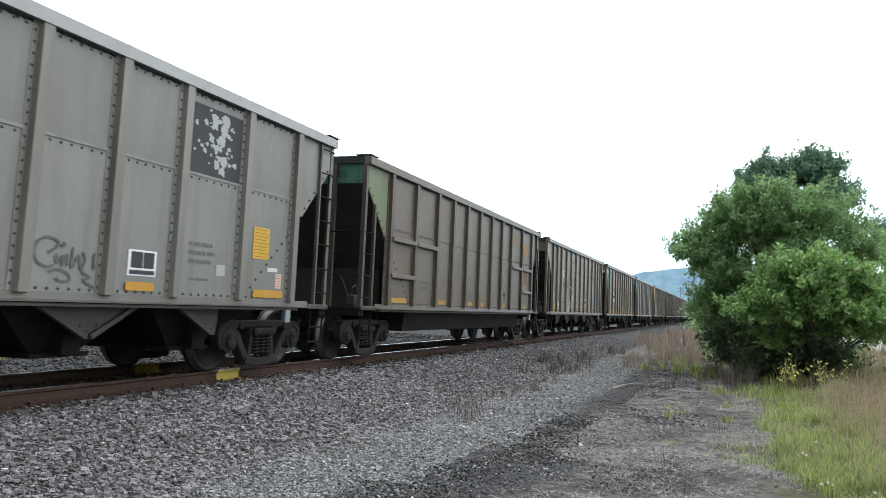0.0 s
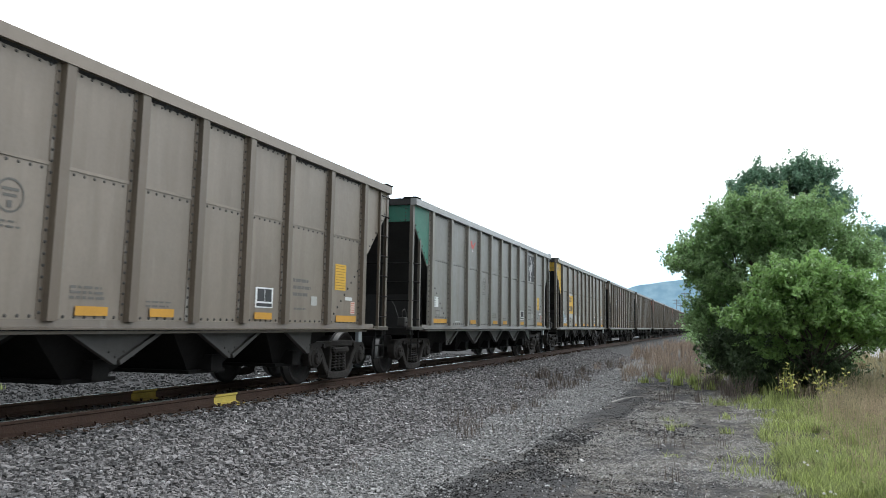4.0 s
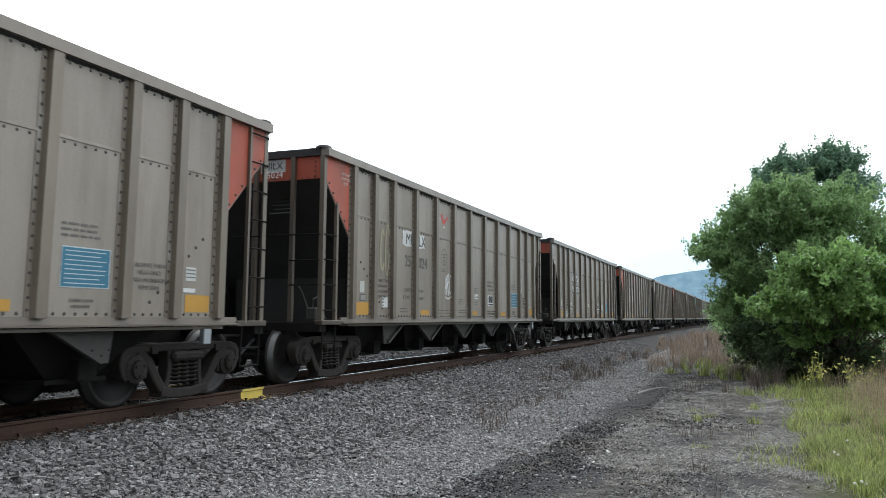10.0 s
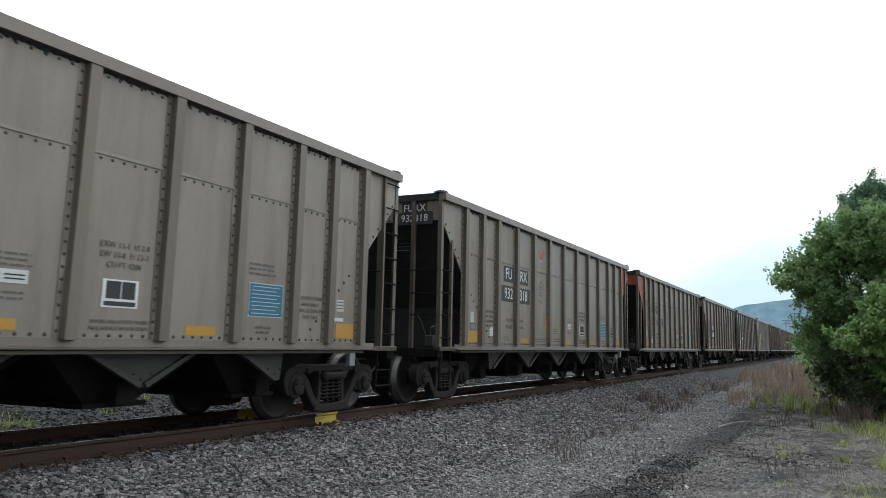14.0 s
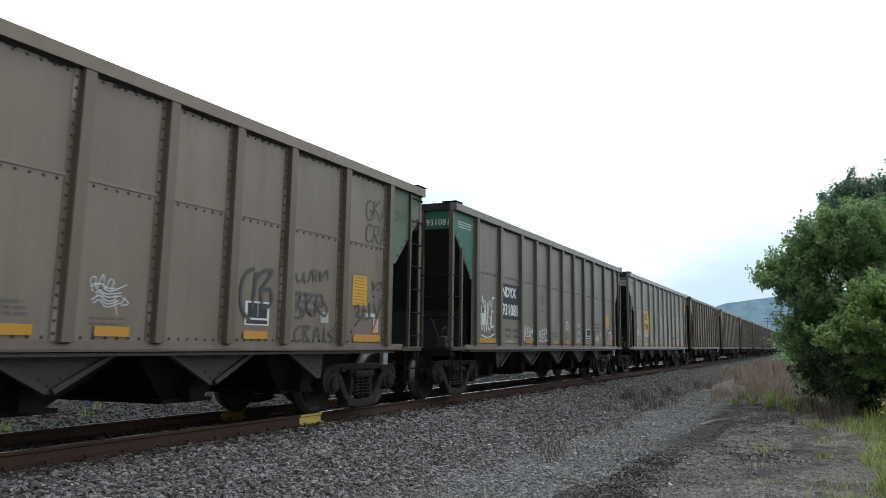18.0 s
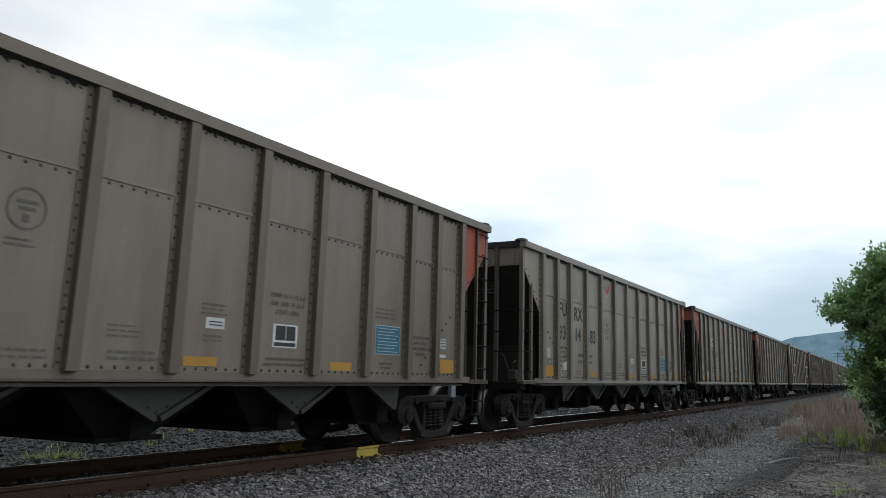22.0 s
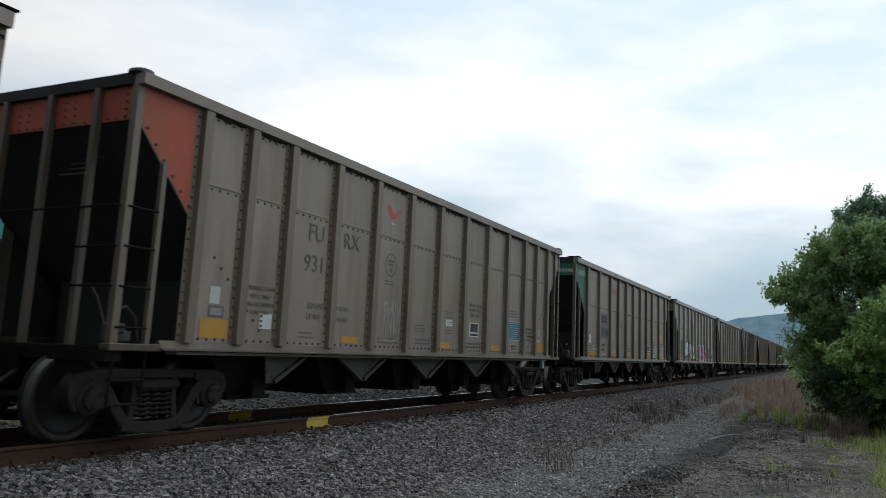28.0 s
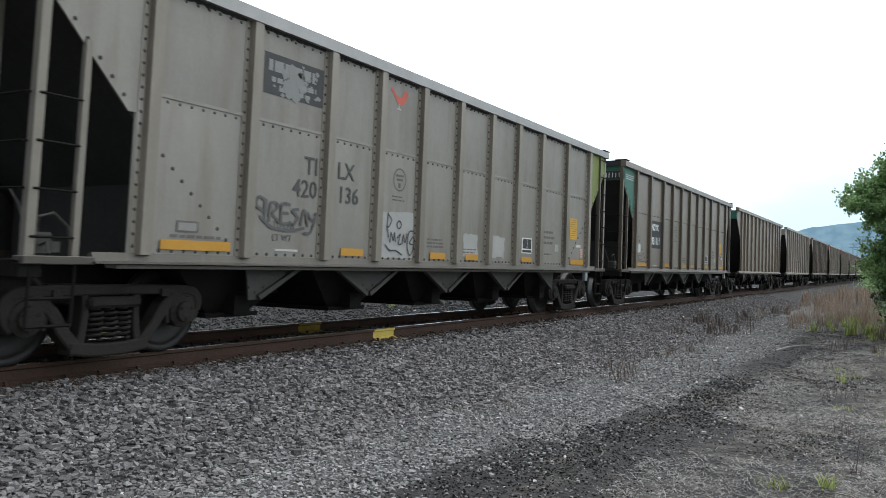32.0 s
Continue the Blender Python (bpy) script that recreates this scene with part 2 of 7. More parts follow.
# poles far off: distance haze is painted in as a paler grey-blue
M_WOODPOLE = material("weathered_pole", (0.26, 0.27, 0.28), 0.9, 0.0, (20, 0.3), (2, 0.3))
M_ASPHALT = material("worn_asphalt", (0.30, 0.30, 0.30), 0.85, 0.0, (20, 0.2), (0.4, 0.2))
M_CARTON = material("cardboard_brown", (0.35, 0.22, 0.13), 0.85, 0.0, (10, 0.15), (1, 0.2))
M_TAN = material("tan_canvas", (0.22, 0.17, 0.11), 0.85, 0.0, (10, 0.15), (0.5, 0.3))


def let_light_through(m, share):
    """Leaves and blades pass part of the light."""
    n, l = m.node_tree.nodes, m.node_tree.links
    b = n["Principled BSDF"]
    t = n.new("ShaderNodeBsdfTranslucent")
    mix = n.new("ShaderNodeMixShader")
    mix.inputs[0].default_value = share
    src = b.inputs["Base Color"].links[0].from_socket
    l.new(src, t.inputs["Color"])
    l.new(b.outputs[0], mix.inputs[1])
    l.new(t.outputs[0], mix.inputs[2])
    l.new(mix.outputs[0], n["Material Output"].inputs["Surface"])


for m_ in (M_LEAF, M_LEAF2, M_LEAF3, M_LEAF4, M_GRASS, M_STRAW, M_RUSSET, M_SEED):
    let_light_through(m_, 0.48)


# ---- mesh building ----
class Shape:
    """Collects vertices and faces of one mesh."""

    def __init__(self):
        self.v, self.f, self.mi = [], [], []

    def add(self, verts, faces, slot=0):
        o = len(self.v)
        self.v.extend(verts)
        self.f.extend(tuple(i + o for i in q) for q in faces)
        self.mi.extend([slot] * len(faces))
        return self

    def box(self, x0, x1, y0, y1, z0, z1, slot=0, c=0.0):
        """A box; c chamfers its edges."""
        if c <= 0:
            v = [(x, y, z) for z in (z0, z1) for y in (y0, y1) for x in (x0, x1)]
            f = [(0, 2, 3, 1), (4, 5, 7, 6), (0, 1, 5, 4), (2, 6, 7, 3), (0, 4, 6, 2), (1, 3, 7, 5)]
            return self.add(v, f, slot)
        bm = bmesh.new()
        bmesh.ops.create_cube(bm, size=1.0)
        for w in bm.verts:
            w.co = Vector((x0 if w.co.x < 0 else x1, y0 if w.co.y < 0 else y1, z0 if w.co.z < 0 else z1))
        bmesh.ops.bevel(bm, geom=bm.edges[:], offset=c, segments=1, affect='EDGES')
        bm.verts.index_update()
        self.add([tuple(w.co) for w in bm.verts], [[w.index for w in q.verts] for q in bm.faces], slot)
        bm.free()
        return self

    def prism(self, outline, a0, a1, axis='x', slot=0):
        """An outline swept along an axis. For x the outline is (y, z), for y (x, z), for z (x, y)."""
        n = len(outline)

        def place(p, a):
            return {'x': (a, p[0], p[1]), 'y': (p[0], a, p[1]), 'z': (p[0], p[1], a)}[axis]

        v = [place(p, a0) for p in outline] + [place(p, a1) for p in outline]
        f = [tuple(range(n - 1, -1, -1)), tuple(range(n, 2 * n))]
        f += [(i, (i + 1) % n, n + (i + 1) % n, n + i) for i in range(n)]
        return self.add(v, f, slot)

    def tube(self, points, r, n=6, slot=0, taper=None):
        """A round bar along points."""
        pts = [Vector(p) for p in points]
        rings = []
        for i, p in enumerate(pts):
            d = (pts[min(i + 1, len(pts) - 1)] - pts[max(i - 1, 0)]).normalized()
            s = d.cross(Vector((0.13, 0.31, 0.94)))
            if s.length < 1e-3:
                s = d.cross(Vector((1, 0, 0)))
            s.normalize()
            u = d.cross(s)
            rad = r if taper is None else r + (taper - r) * i / (len(pts) - 1)
            rings.append([tuple(p + rad * (math.cos(2 * math.pi * j / n) * s + math.sin(2 * math.pi * j / n) * u)) for j in range(n)])
        v = [q for ring in rings for q in ring]
        f = [(i * n + j, i * n + (j + 1) % n, (i + 1) * n + (j + 1) % n, (i + 1) * n + j) for i in range(len(pts) - 1) for j in range(n)]
        f += [tuple(range(n - 1, -1, -1)), tuple(range((len(pts) - 1) * n, len(pts) * n))]
        return self.add(v, f, slot)

    def lathe(self, profile, n=24, axis='x', centre=(0, 0, 0), slot=0, slots=None):
        """Turns a profile of (along, radius) round an axis through centre."""
        v, cx = [], centre
        for a, r in profile:
            for j in range(n):
                c, s = r * math.cos(2 * math.pi * j / n), r * math.sin(2 * math.pi * j / n)
                q = {'x': (a, c, s), 'y': (c, a, s), 'z': (c, s, a)}[axis]
                v.append((q[0] + cx[0], q[1] + cx[1], q[2] + cx[2]))
        o = len(self.v)
        self.v.extend(v)
        for i in range(len(profile) - 1):
            for j in range(n):
                self.f.append((o + i * n + j, o + i * n + (j + 1) % n, o + (i + 1) * n + (j + 1) % n, o + (i + 1) * n + j))
                self.mi.append(slots[i] if slots else slot)
        return self

    def mesh(self, name, *materials, smooth=False):
        me = bpy.data.meshes.new(name)
        me.from_pydata(self.v, [], self.f)
        for m in materials:
            me.materials.append(m)
        if len(materials) > 1:
            me.polygons.foreach_set("material_index", self.mi)
        if smooth:
            me.polygons.foreach_set("use_smooth", [True] * len(me.polygons))
        bm = bmesh.new()
        bm.from_mesh(me)
        bmesh.ops.recalc_face_normals(bm, faces=bm.faces[:])
        bm.to_mesh(me)
        bm.free()
        me.update()
        return me


def curve_points(ctrl, closed=False):
    """A smooth line through control points."""
    pts, n = [], len(ctrl)
    rng = range(n if closed else n - 1)
    for i in rng:
        p0, p1, p2, p3 = (ctrl[(i + j) % n] if closed else ctrl[max(0, min(n - 1, i + j))] for j in (-1, 0, 1, 2))
        for u in np.linspace(0, 1, 7)[:-1]:
            pts.append(tuple(0.5 * (2 * p1[c] + (p2[c] - p0[c]) * u + (2 * p0[c] - 5 * p1[c] + 4 * p2[c] - p3[c]) * u * u + (3 * p1[c] - p0[c] - 3 * p2[c] + p3[c]) * u**3) for c in (0, 1)))
    pts.append(ctrl[0] if closed else ctrl[-1])
    return pts


def part(name, data, parent=None, at=None, label="", color=None):
    """Links a mesh as one object, under a thing or under a part."""
    ob = new(name, data)
    if parent is not None:
        ob.parent = parent
    if at is not None:
        ob.matrix_basis = at
    if color is not None:
        ob.color = (*color, 1)
    if label:
        ob["label"] = label
    return ob


def thing(name, label, category, group="", at=None):
    ob = new(name)
    ob.empty_display_size = 0.2
    if at is not None:
        ob.matrix_basis = at
    return tagged(ob, label, category, group)


def words(text, size, bold=0.0):
    """A flat mesh of lettering in the built-in font, centred, reading along +x in the xy plane."""
    cu = bpy.data.curves.new("lettering", 'FONT')
    cu.body = text
    cu.size = size
    cu.align_x, cu.align_y = 'CENTER', 'CENTER'
    cu.resolution_u = 2
    cu.offset = bold
    cu.extrude = 0.0015
    tmp = bpy.data.objects.new("lettering", cu)
    me = bpy.data.meshes.new_from_object(tmp)
    bpy.data.objects.remove(tmp)
    bpy.data.curves.remove(cu)
    me.materials.clear()
    me.materials.append(M_MARK)
    return me


# ---- ground ----
def ground_z(x, y):
    a = abs(x)
    if a < 1.8:
        z = -0.19
    elif x > 0:
        z = -0.19 - 0.40 * min(1.0, (a - 1.8) / 1.6) ** 0.9
        if x > 8.2:
            z += 0.10 * min(1.0, (x - 8.2) / 2.0)
    else:
        z = -0.19 - 0.22 * min(1.0, (a - 1.8) / 1.2)
        if a > 9:
            z += 0.8 * min(1.0, (a - 9) / 4.0)
    return z


def rough_z(x, y):
    far = min(1.0, max(0.0, (60 - abs(y - 10)) / 40.0)) if abs(x) < 40 else 0.0
    q = 0.035 * noise.noise((x * 0.9, y * 0.9, 3.1)) + 0.015 * noise.noise((x * 3.1, y * 3.1, 8.2))
    if abs(x) < 1.9:
        q *= 0.3
    return ground_z(x, y) + q * far


def ground_material():
    m = bpy.data.materials.new("railside_ground")
    m.use_nodes = True
    n, l = m.node_tree.nodes, m.node_tree.links
    b = n["Principled BSDF"]
    b.inputs["Roughness"].default_value = 0.92
    b.inputs["Specular IOR Level"].default_value = 0.25
    co = n.new("ShaderNodeTexCoord").outputs["Object"]
    sep = n.new("ShaderNodeSeparateXYZ")
    l.new(co, sep.inputs[0])

    def tex(scale, detail=4.0, stretch=None):
        t = n.new("ShaderNodeTexNoise")
        t.inputs["Scale"].default_value = scale
        t.inputs["Detail"].default_value = detail
        v = co
        if stretch:
            mp = n.new("ShaderNodeMapping")
            mp.inputs["Scale"].default_value = stretch
            l.new(co, mp.inputs["Vector"])
            v = mp.outputs[0]
        l.new(v, t.inputs["Vector"])
        return t.outputs["Fac"]

    def mth(op, a, bb):
        q = n.new("ShaderNodeMath")
        q.operation = op
        for i, v in enumerate((a, bb)):
            if isinstance(v, (int, float)):
                q.inputs[i].default_value = v
            else:
                l.new(v, q.inputs[i])
        return q.outputs[0]

    def step(value, lo, hi):
        r = n.new("ShaderNodeMapRange")
        r.inputs["From Min"].default_value = lo
        r.inputs["From Max"].default_value = hi
        l.new(value, r.inputs["Value"])
        return r.outputs[0]

    def mix(f, a, bb):
        q = n.new("ShaderNodeMix")
        q.data_type = 'RGBA'
        l.new(f, q.inputs["Factor"])
        for s, v in (("A", a), ("B", bb)):
            if isinstance(v, tuple):
                q.inputs[s].default_value = (*v, 1)
            else:
                l.new(v, q.inputs[s])
        return q.outputs["Result"]

    big, mid, fine = tex(0.35), tex(1.6), tex(28.0, 6.0)
    wob = mth('ADD', sep.outputs[0], mth('MULTIPLY', mth('SUBTRACT', mid, 0.5), 0.9))
    near = n.new("ShaderNodeMapRange")
    near.inputs["From Min"].default_value, near.inputs["From Max"].default_value = 10.0, 5.5
    near.inputs["To Max"].default_value = 0.75
    l.new(sep.outputs[1], near.inputs["Value"])
    edge = mth('ADD', wob, near.outputs[0])
    wob2 = mth('ADD', sep.outputs[0], mth('MULTIPLY', mth('SUBTRACT', big, 0.5), 3.0))
    vor = n.new("ShaderNodeTexVoronoi")
    vor.inputs["Scale"].default_value = 22.0
    l.new(co, vor.inputs["Vector"])
    stone = n.new("ShaderNodeSeparateColor")
    l.new(vor.outputs["Color"], stone.inputs[0])
    ballast = mix(stone.outputs[0], (0.025, 0.024, 0.024), (0.095, 0.091, 0.088))
    vor2 = n.new("ShaderNodeTexVoronoi")
    vor2.inputs["Scale"].default_value = 55.0
    l.new(co, vor2.inputs["Vector"])
    stone2 = n.new("ShaderNodeSeparateColor")
    l.new(vor2.outputs["Color"], stone2.inputs[0])
    gravel = mix(stone2.outputs[0], (0.07, 0.068, 0.066), (0.215, 0.208, 0.20))
    coal = mix(fine, (0.020, 0.019, 0.019), (0.075, 0.071, 0.071))
    dust = mix(fine, (0.055, 0.049, 0.043), (0.195, 0.178, 0.155))
    streaks = mth('ADD', mth('MULTIPLY', tex(1.1, 8.0, (1.3, 0.5, 1.0)), 0.75), mth('MULTIPLY', tex(6.0, 5.0), 0.25))
    patch = step(mth('ADD', streaks, mth('MULTIPLY', mth('SUBTRACT', sep.outputs[0], 6.5), 0.07)), 0.46, 0.57)
    crumbs = step(tex(4.5, 9.0), 0.40, 0.58)
    dust = mix(crumbs, (0.048, 0.043, 0.039), dust)
    dirt = mix(patch, coal, dust)
    turf = mix(mid, (0.07, 0.062, 0.038), (0.13, 0.11, 0.065))
    meadow = mix(big, turf, (0.07, 0.085, 0.035))
    c = mix(step(wob, 3.0, 4.0), ballast, gravel)
    c = mix(step(edge, 5.25, 5.60), c, dirt)
    c = mix(step(wob, 8.25, 8.8), c, meadow)
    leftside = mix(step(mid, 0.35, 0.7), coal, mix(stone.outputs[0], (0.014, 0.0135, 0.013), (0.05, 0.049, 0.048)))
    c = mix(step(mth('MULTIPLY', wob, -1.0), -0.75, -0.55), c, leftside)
    c = mix(step(mth('MULTIPLY', wob2, -1.0), 30, 60), c, meadow)
    l.new(c, b.inputs["Base Color"])
    bp = n.new("ShaderNodeBump")
    bp.inputs["Strength"].default_value = 0.7
    bp.inputs["Distance"].default_value = 0.03
    l.new(mth('ADD', fine, mth('MULTIPLY', vor.outputs["Distance"], 0.8)), bp.inputs["Height"])
    l.new(bp.outputs[0], b.inputs["Normal"])
    return m


def build_ground():
    xs = [-3500, -1200, -400, -150, -70, -40, -28, -20] + list(np.arange(-16, -3.2, 0.8)) + list(np.arange(-3.2, 14.0, 0.2)) + [15, 17, 20, 25, 32, 45, 70, 150, 400, 1200, 3500]
    ys = [-3500, -1000, -300, -100, -40, -20, -10, -5] + list(np.arange(0, 30, 0.25)) + list(np.arange(30, 60, 0.8)) + [62, 66, 72, 80, 95, 120, 160, 240, 400, 800, 1500, 3800]
    v = [(float(x), float(y), rough_z(x, y)) for y in ys for x in xs]
    w = len(xs)
    f = [(j * w + i, j * w + i + 1, (j + 1) * w + i + 1, (j + 1) * w + i) for j in range(len(ys) - 1) for i in range(w - 1)]
    me = bpy.data.meshes.new("ground")
    me.from_pydata(v, [], f)
    me.materials.append(ground_material())
    me.polygons.foreach_set("use_smooth", [True] * len(f))
    return tagged(new("ground", me), "grey gravel, coal dust and dry grass beside the track", "ground", kind="structure")


build_ground()

# ---- track ----
RAIL = [(-0.07, -0.172), (0.07, -0.172), (0.07, -0.158), (0.012, -0.135), (0.009, -0.048), (0.036, -0.034), (0.036, -0.008),
        (0.028, 0.0), (-0.028, 0.0), (-0.036, -0.008), (-0.036, -0.034), (-0.009, -0.048), (-0.012, -0.135), (-0.07, -0.158)]


def build_track():
    for name, x in (("rail_near", 0.7535), ("rail_far", -0.7535)):
        s = Shape()
        s.prism([(x + a, b) for a, b in RAIL], -60, 900, 'y', 0)
        s.mi[-7] = s.mi[2 + 7] = 0
        me = s.mesh(name, M_RUST, M_RAILTOP)
        for p in me.polygons:
            if p.normal.z > 0.9 and p.center.z > -0.01:
                p.material_index = 1
        rail = tagged(new(name, me), "long rust-brown steel rail with a polished running surface", "rail", kind="structure")
        y = Shape()
        side = 1 if x > 0 else 1
        sg = side * 1.0
        y.prism([(x + sg * 0.0385, -0.006), (x + sg * 0.0385, -0.036), (x + sg * 0.0115, -0.05), (x + sg * 0.0145, -0.132), (x + sg * 0.0725, -0.155), (x + sg * 0.0725, -0.17), (x + sg * 0.0665, -0.17),
                 (x + sg * 0.012, -0.138), (x + sg * 0.009, -0.048), (x + sg * 0.034, -0.034), (x + sg * 0.034, -0.006)], 10.25, 10.82, 'y')
        part("paint_mark", y.mesh("paint_mark", M_YELLOW if x > 0 else M_SHADEYELLOW), rail, label="chipped yellow paint across the rail side" if x > 0 else "yellow paint across the rail side, darkened as if shaded")
    bed = thing("sleeper_row", "row of dark creosoted timber sleepers sunk in ballast", "sleepers")
    bed["kind"] = "structure"
    tie = Shape().box(-1.3, 1.3, -0.115, 0.115, -0.36, -0.168, c=0.012).mesh("sleeper", M_TIE)
    plate = Shape().box(-0.19, 0.19, -0.09, 0.09, -0.172, -0.158).mesh("tie_plate", M_RUST)
    spike = Shape().box(-0.012, 0.012, -0.012, 0.012, -0.17, -0.135).box(-0.022, 0.012, -0.016, 0.016, -0.14, -0.125).mesh("spike", M_RUST)
    for i in range(150):
        y = -8 + i * 0.495
        t = part("sleeper", tie, bed, pose(random.uniform(-0.03, 0.03), y, -0.004, 0, 0, random.uniform(-0.8, 0.8)))
        if 0 < y < 26:
            for x in (0.7535, -0.7535):
                part("tie_plate", plate, t, pose(x, 0, 0.001))
                for dx, r in ((0.1, 0), (-0.1, 180)):
                    part("spike", spike, t, pose(x + dx, random.choice((-0.06, 0.06)), 0.004, 0, 0, r))


build_track()


# ---- the coal cars ----
SLIM, WIDE_BODY = 14.50, 14.76
POSTS_13 = (1.02, 1.86, 2.69, 3.81, 4.95, 6.09, 7.25, 8.41, 9.55, 10.69, 11.81, 12.64, 13.48)
POSTS_11 = (1.18, 2.56, 3.96, 5.09, 6.22, 7.38, 8.54, 9.67, 10.80, 12.20, 13.58)
SIDE = 1.535
KIT = {}


def flipped(me, name):
    """The mesh mirrored across the track's centre line."""
    c = me.copy()
    c.name = name
    c.transform(Matrix.Diagonal((-1, 1, 1, 1)))
    c.flip_normals()
    return c


def rivet(s, x, y, z, r=0.017, h=0.014):
    """A low domed head that points to +x."""
    v = [(x, y + r * math.cos(a), z + r * math.sin(a)) for a in (0.5, 1.55, 2.6, 3.65, 4.7, 5.75)]
    v += [(x + h, y + 0.5 * r * math.cos(a), z + 0.5 * r * math.sin(a)) for a in (0.5, 1.55, 2.6, 3.65, 4.7, 5.75)]
    s.add(v, [(i, (i + 1) % 6, 6 + (i + 1) % 6, 6 + i) for i in range(6)] + [(6, 7, 8, 9, 10, 11)])


def make_kit(LEN, posts, seam, top):
    k = {}
    out = [(0.06, 3.73), (0.06, 3.30), (0.92, 2.42), (1.0, 2.42), (1.0, 1.03), (LEN - 1.0, 1.03), (LEN - 1.0, 2.42), (LEN - 0.92, 2.42), (LEN - 0.06, 3.30), (LEN - 0.06, 3.73)]
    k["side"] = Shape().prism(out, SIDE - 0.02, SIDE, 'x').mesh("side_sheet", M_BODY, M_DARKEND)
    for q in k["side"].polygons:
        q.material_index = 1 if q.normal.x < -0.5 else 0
    # hat-section post with its riveted flange
    p = Shape()
    p.prism([(SIDE, -0.092), (SIDE + 0.072, -0.076), (SIDE + 0.072, 0.060), (SIDE, 0.088)], 1.06, 3.72, 'z')
    p.box(SIDE + 0.001, SIDE + 0.009, -0.158, -0.088, 1.07, 3.70)
    k["post"] = p.mesh("side_post", M_BODY, M_FLANGE, M_SHADEFLANK)
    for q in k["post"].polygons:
        # shade is put into the colour of the faces that lead as the train runs
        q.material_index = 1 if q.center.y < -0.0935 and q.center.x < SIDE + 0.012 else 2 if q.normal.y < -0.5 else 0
    r = Shape()
    for y in posts:
        for i in range(22):
            rivet(r, SIDE + 0.009, y - 0.124, 1.14 + i * 0.118, 0.019)
    for a, b in zip(posts, posts[1:]):
        w = b - a - 0.28
        nn = max(3, round(w / 0.15))
        for i in range(nn):
            y = a + 0.12 + w * (i + 0.5) / nn
            rivet(r, SIDE, y, 3.655, 0.021)
            rivet(r, SIDE, y, 1.105, 0.021)
            rivet(r, SIDE, y, seam - 0.035, 0.019, 0.012)
    for i in range(6):
        for s0 in (0, 1):
            y, z = 0.16 + 0.14 * i, 3.28 - 0.143 * i
            rivet(r, SIDE + 0.005, y if not s0 else LEN - y, z, 0.022)
    for i in range(8):
        for s0 in (0, 1):
            y, z = 1.36 + 0.13 * i, 2.05 - 0.115 * i
            rivet(r, SIDE, y if not s0 else LEN - y, z, 0.024)
    k["rivets"] = r.mesh("rivets", M_RIVET)
    e = Shape()
    for a, b in zip(posts, posts[1:]):
        e.box(SIDE, SIDE + 0.012, a + 0.09, b - 0.155, seam, seam + 0.035)
    k["seam"] = e.mesh("seam_strip", M_BODY)
    k["upper"] = Shape().box(SIDE - 0.01, SIDE + 0.0025, posts[0], posts[-1], seam + 0.02, 3.715).mesh("upper_sheet", M_BODY)
    # coal dust caked in ragged lumps under the top chord
    rnd = random.Random(int(LEN * 100))
    u = Shape()
    for a, b in zip(posts, posts[1:]):
        y0, y1 = a + 0.10, b - 0.16
        n = max(8, int((y1 - y0) / 0.035))
        low = [3.70 - 0.012 - max(0.0, rnd.gauss(0.0, 0.016)) - 0.04 * abs(noise.noise((a + 9 * j / n, 2.0, 0.0))) for j in range(n + 1)]
        v = [(SIDE + 0.004, y0 + (y1 - y0) * j / n, low[j]) for j in range(n + 1)] + [(SIDE + 0.03, y0 + (y1 - y0) * j / n, 3.709) for j in range(n + 1)]
        u.add(v, [(j, j + 1, n + 2 + j, n + 1 + j) for j in range(n)])
    k["smudge"] = u.mesh("coal_dust", M_RUBBER)
    k["sill"] = Shape().prism([(SIDE - 0.05, 0.97), (SIDE + 0.085, 0.97), (SIDE + 0.085, 0.985), (SIDE + 0.03, 0.995), (SIDE + 0.012, 1.075), (SIDE + 0.0, 1.075), (SIDE - 0.05, 1.05)], 0.62, LEN - 0.62, 'y').box(SIDE - 0.16, SIDE + 0.01, 0.9, LEN - 0.9, 0.925, 0.958).mesh("side_sill", M_BODY)
    k["chord"] = Shape().prism([(SIDE - 0.06, 3.71), (SIDE + 0.085, 3.71), (SIDE + 0.085, top - 0.015), (SIDE + 0.02, top), (SIDE - 0.06, top)], -0.02, LEN + 0.02, 'y').mesh("top_chord", M_CHORD)
    k["end_chord"] = Shape().prism([(-0.03, 3.72), (0.10, 3.72), (0.10, top - 0.005), (-0.03, top - 0.005)], -SIDE + 0.06, SIDE - 0.06, 'x').mesh("end_chord", M_DARKEND)
    k["cap"] = Shape().lathe([(3.84, 0.14), (3.875, 0.13), (3.895, 0.08), (3.90, 0.001)], 12, 'z', (SIDE - 0.06, 0.06, 0)).mesh("corner_cap", M_RUBBER, smooth=True)
    k["cap_flat"] = Shape().box(SIDE - 0.22, SIDE + 0.09, -0.06, 0.30, top + 0.002, top + 0.018).mesh("corner_plate", M_UNDER)
    # end band, slope sheet, posts
    k["band"] = Shape().box(-SIDE + 0.02, SIDE - 0.02, 0.03, 0.05, 3.35, 3.72).mesh("end_band", M_BAND)
    tri = [(0.06, 3.70), (0.06, 3.32), (0.90, 2.46), (0.995, 2.46), (0.995, 3.70)]
    k["corner"] = Shape().prism(tri, SIDE + 0.002, SIDE + 0.005, 'x').mesh("corner_panel", M_BAND)
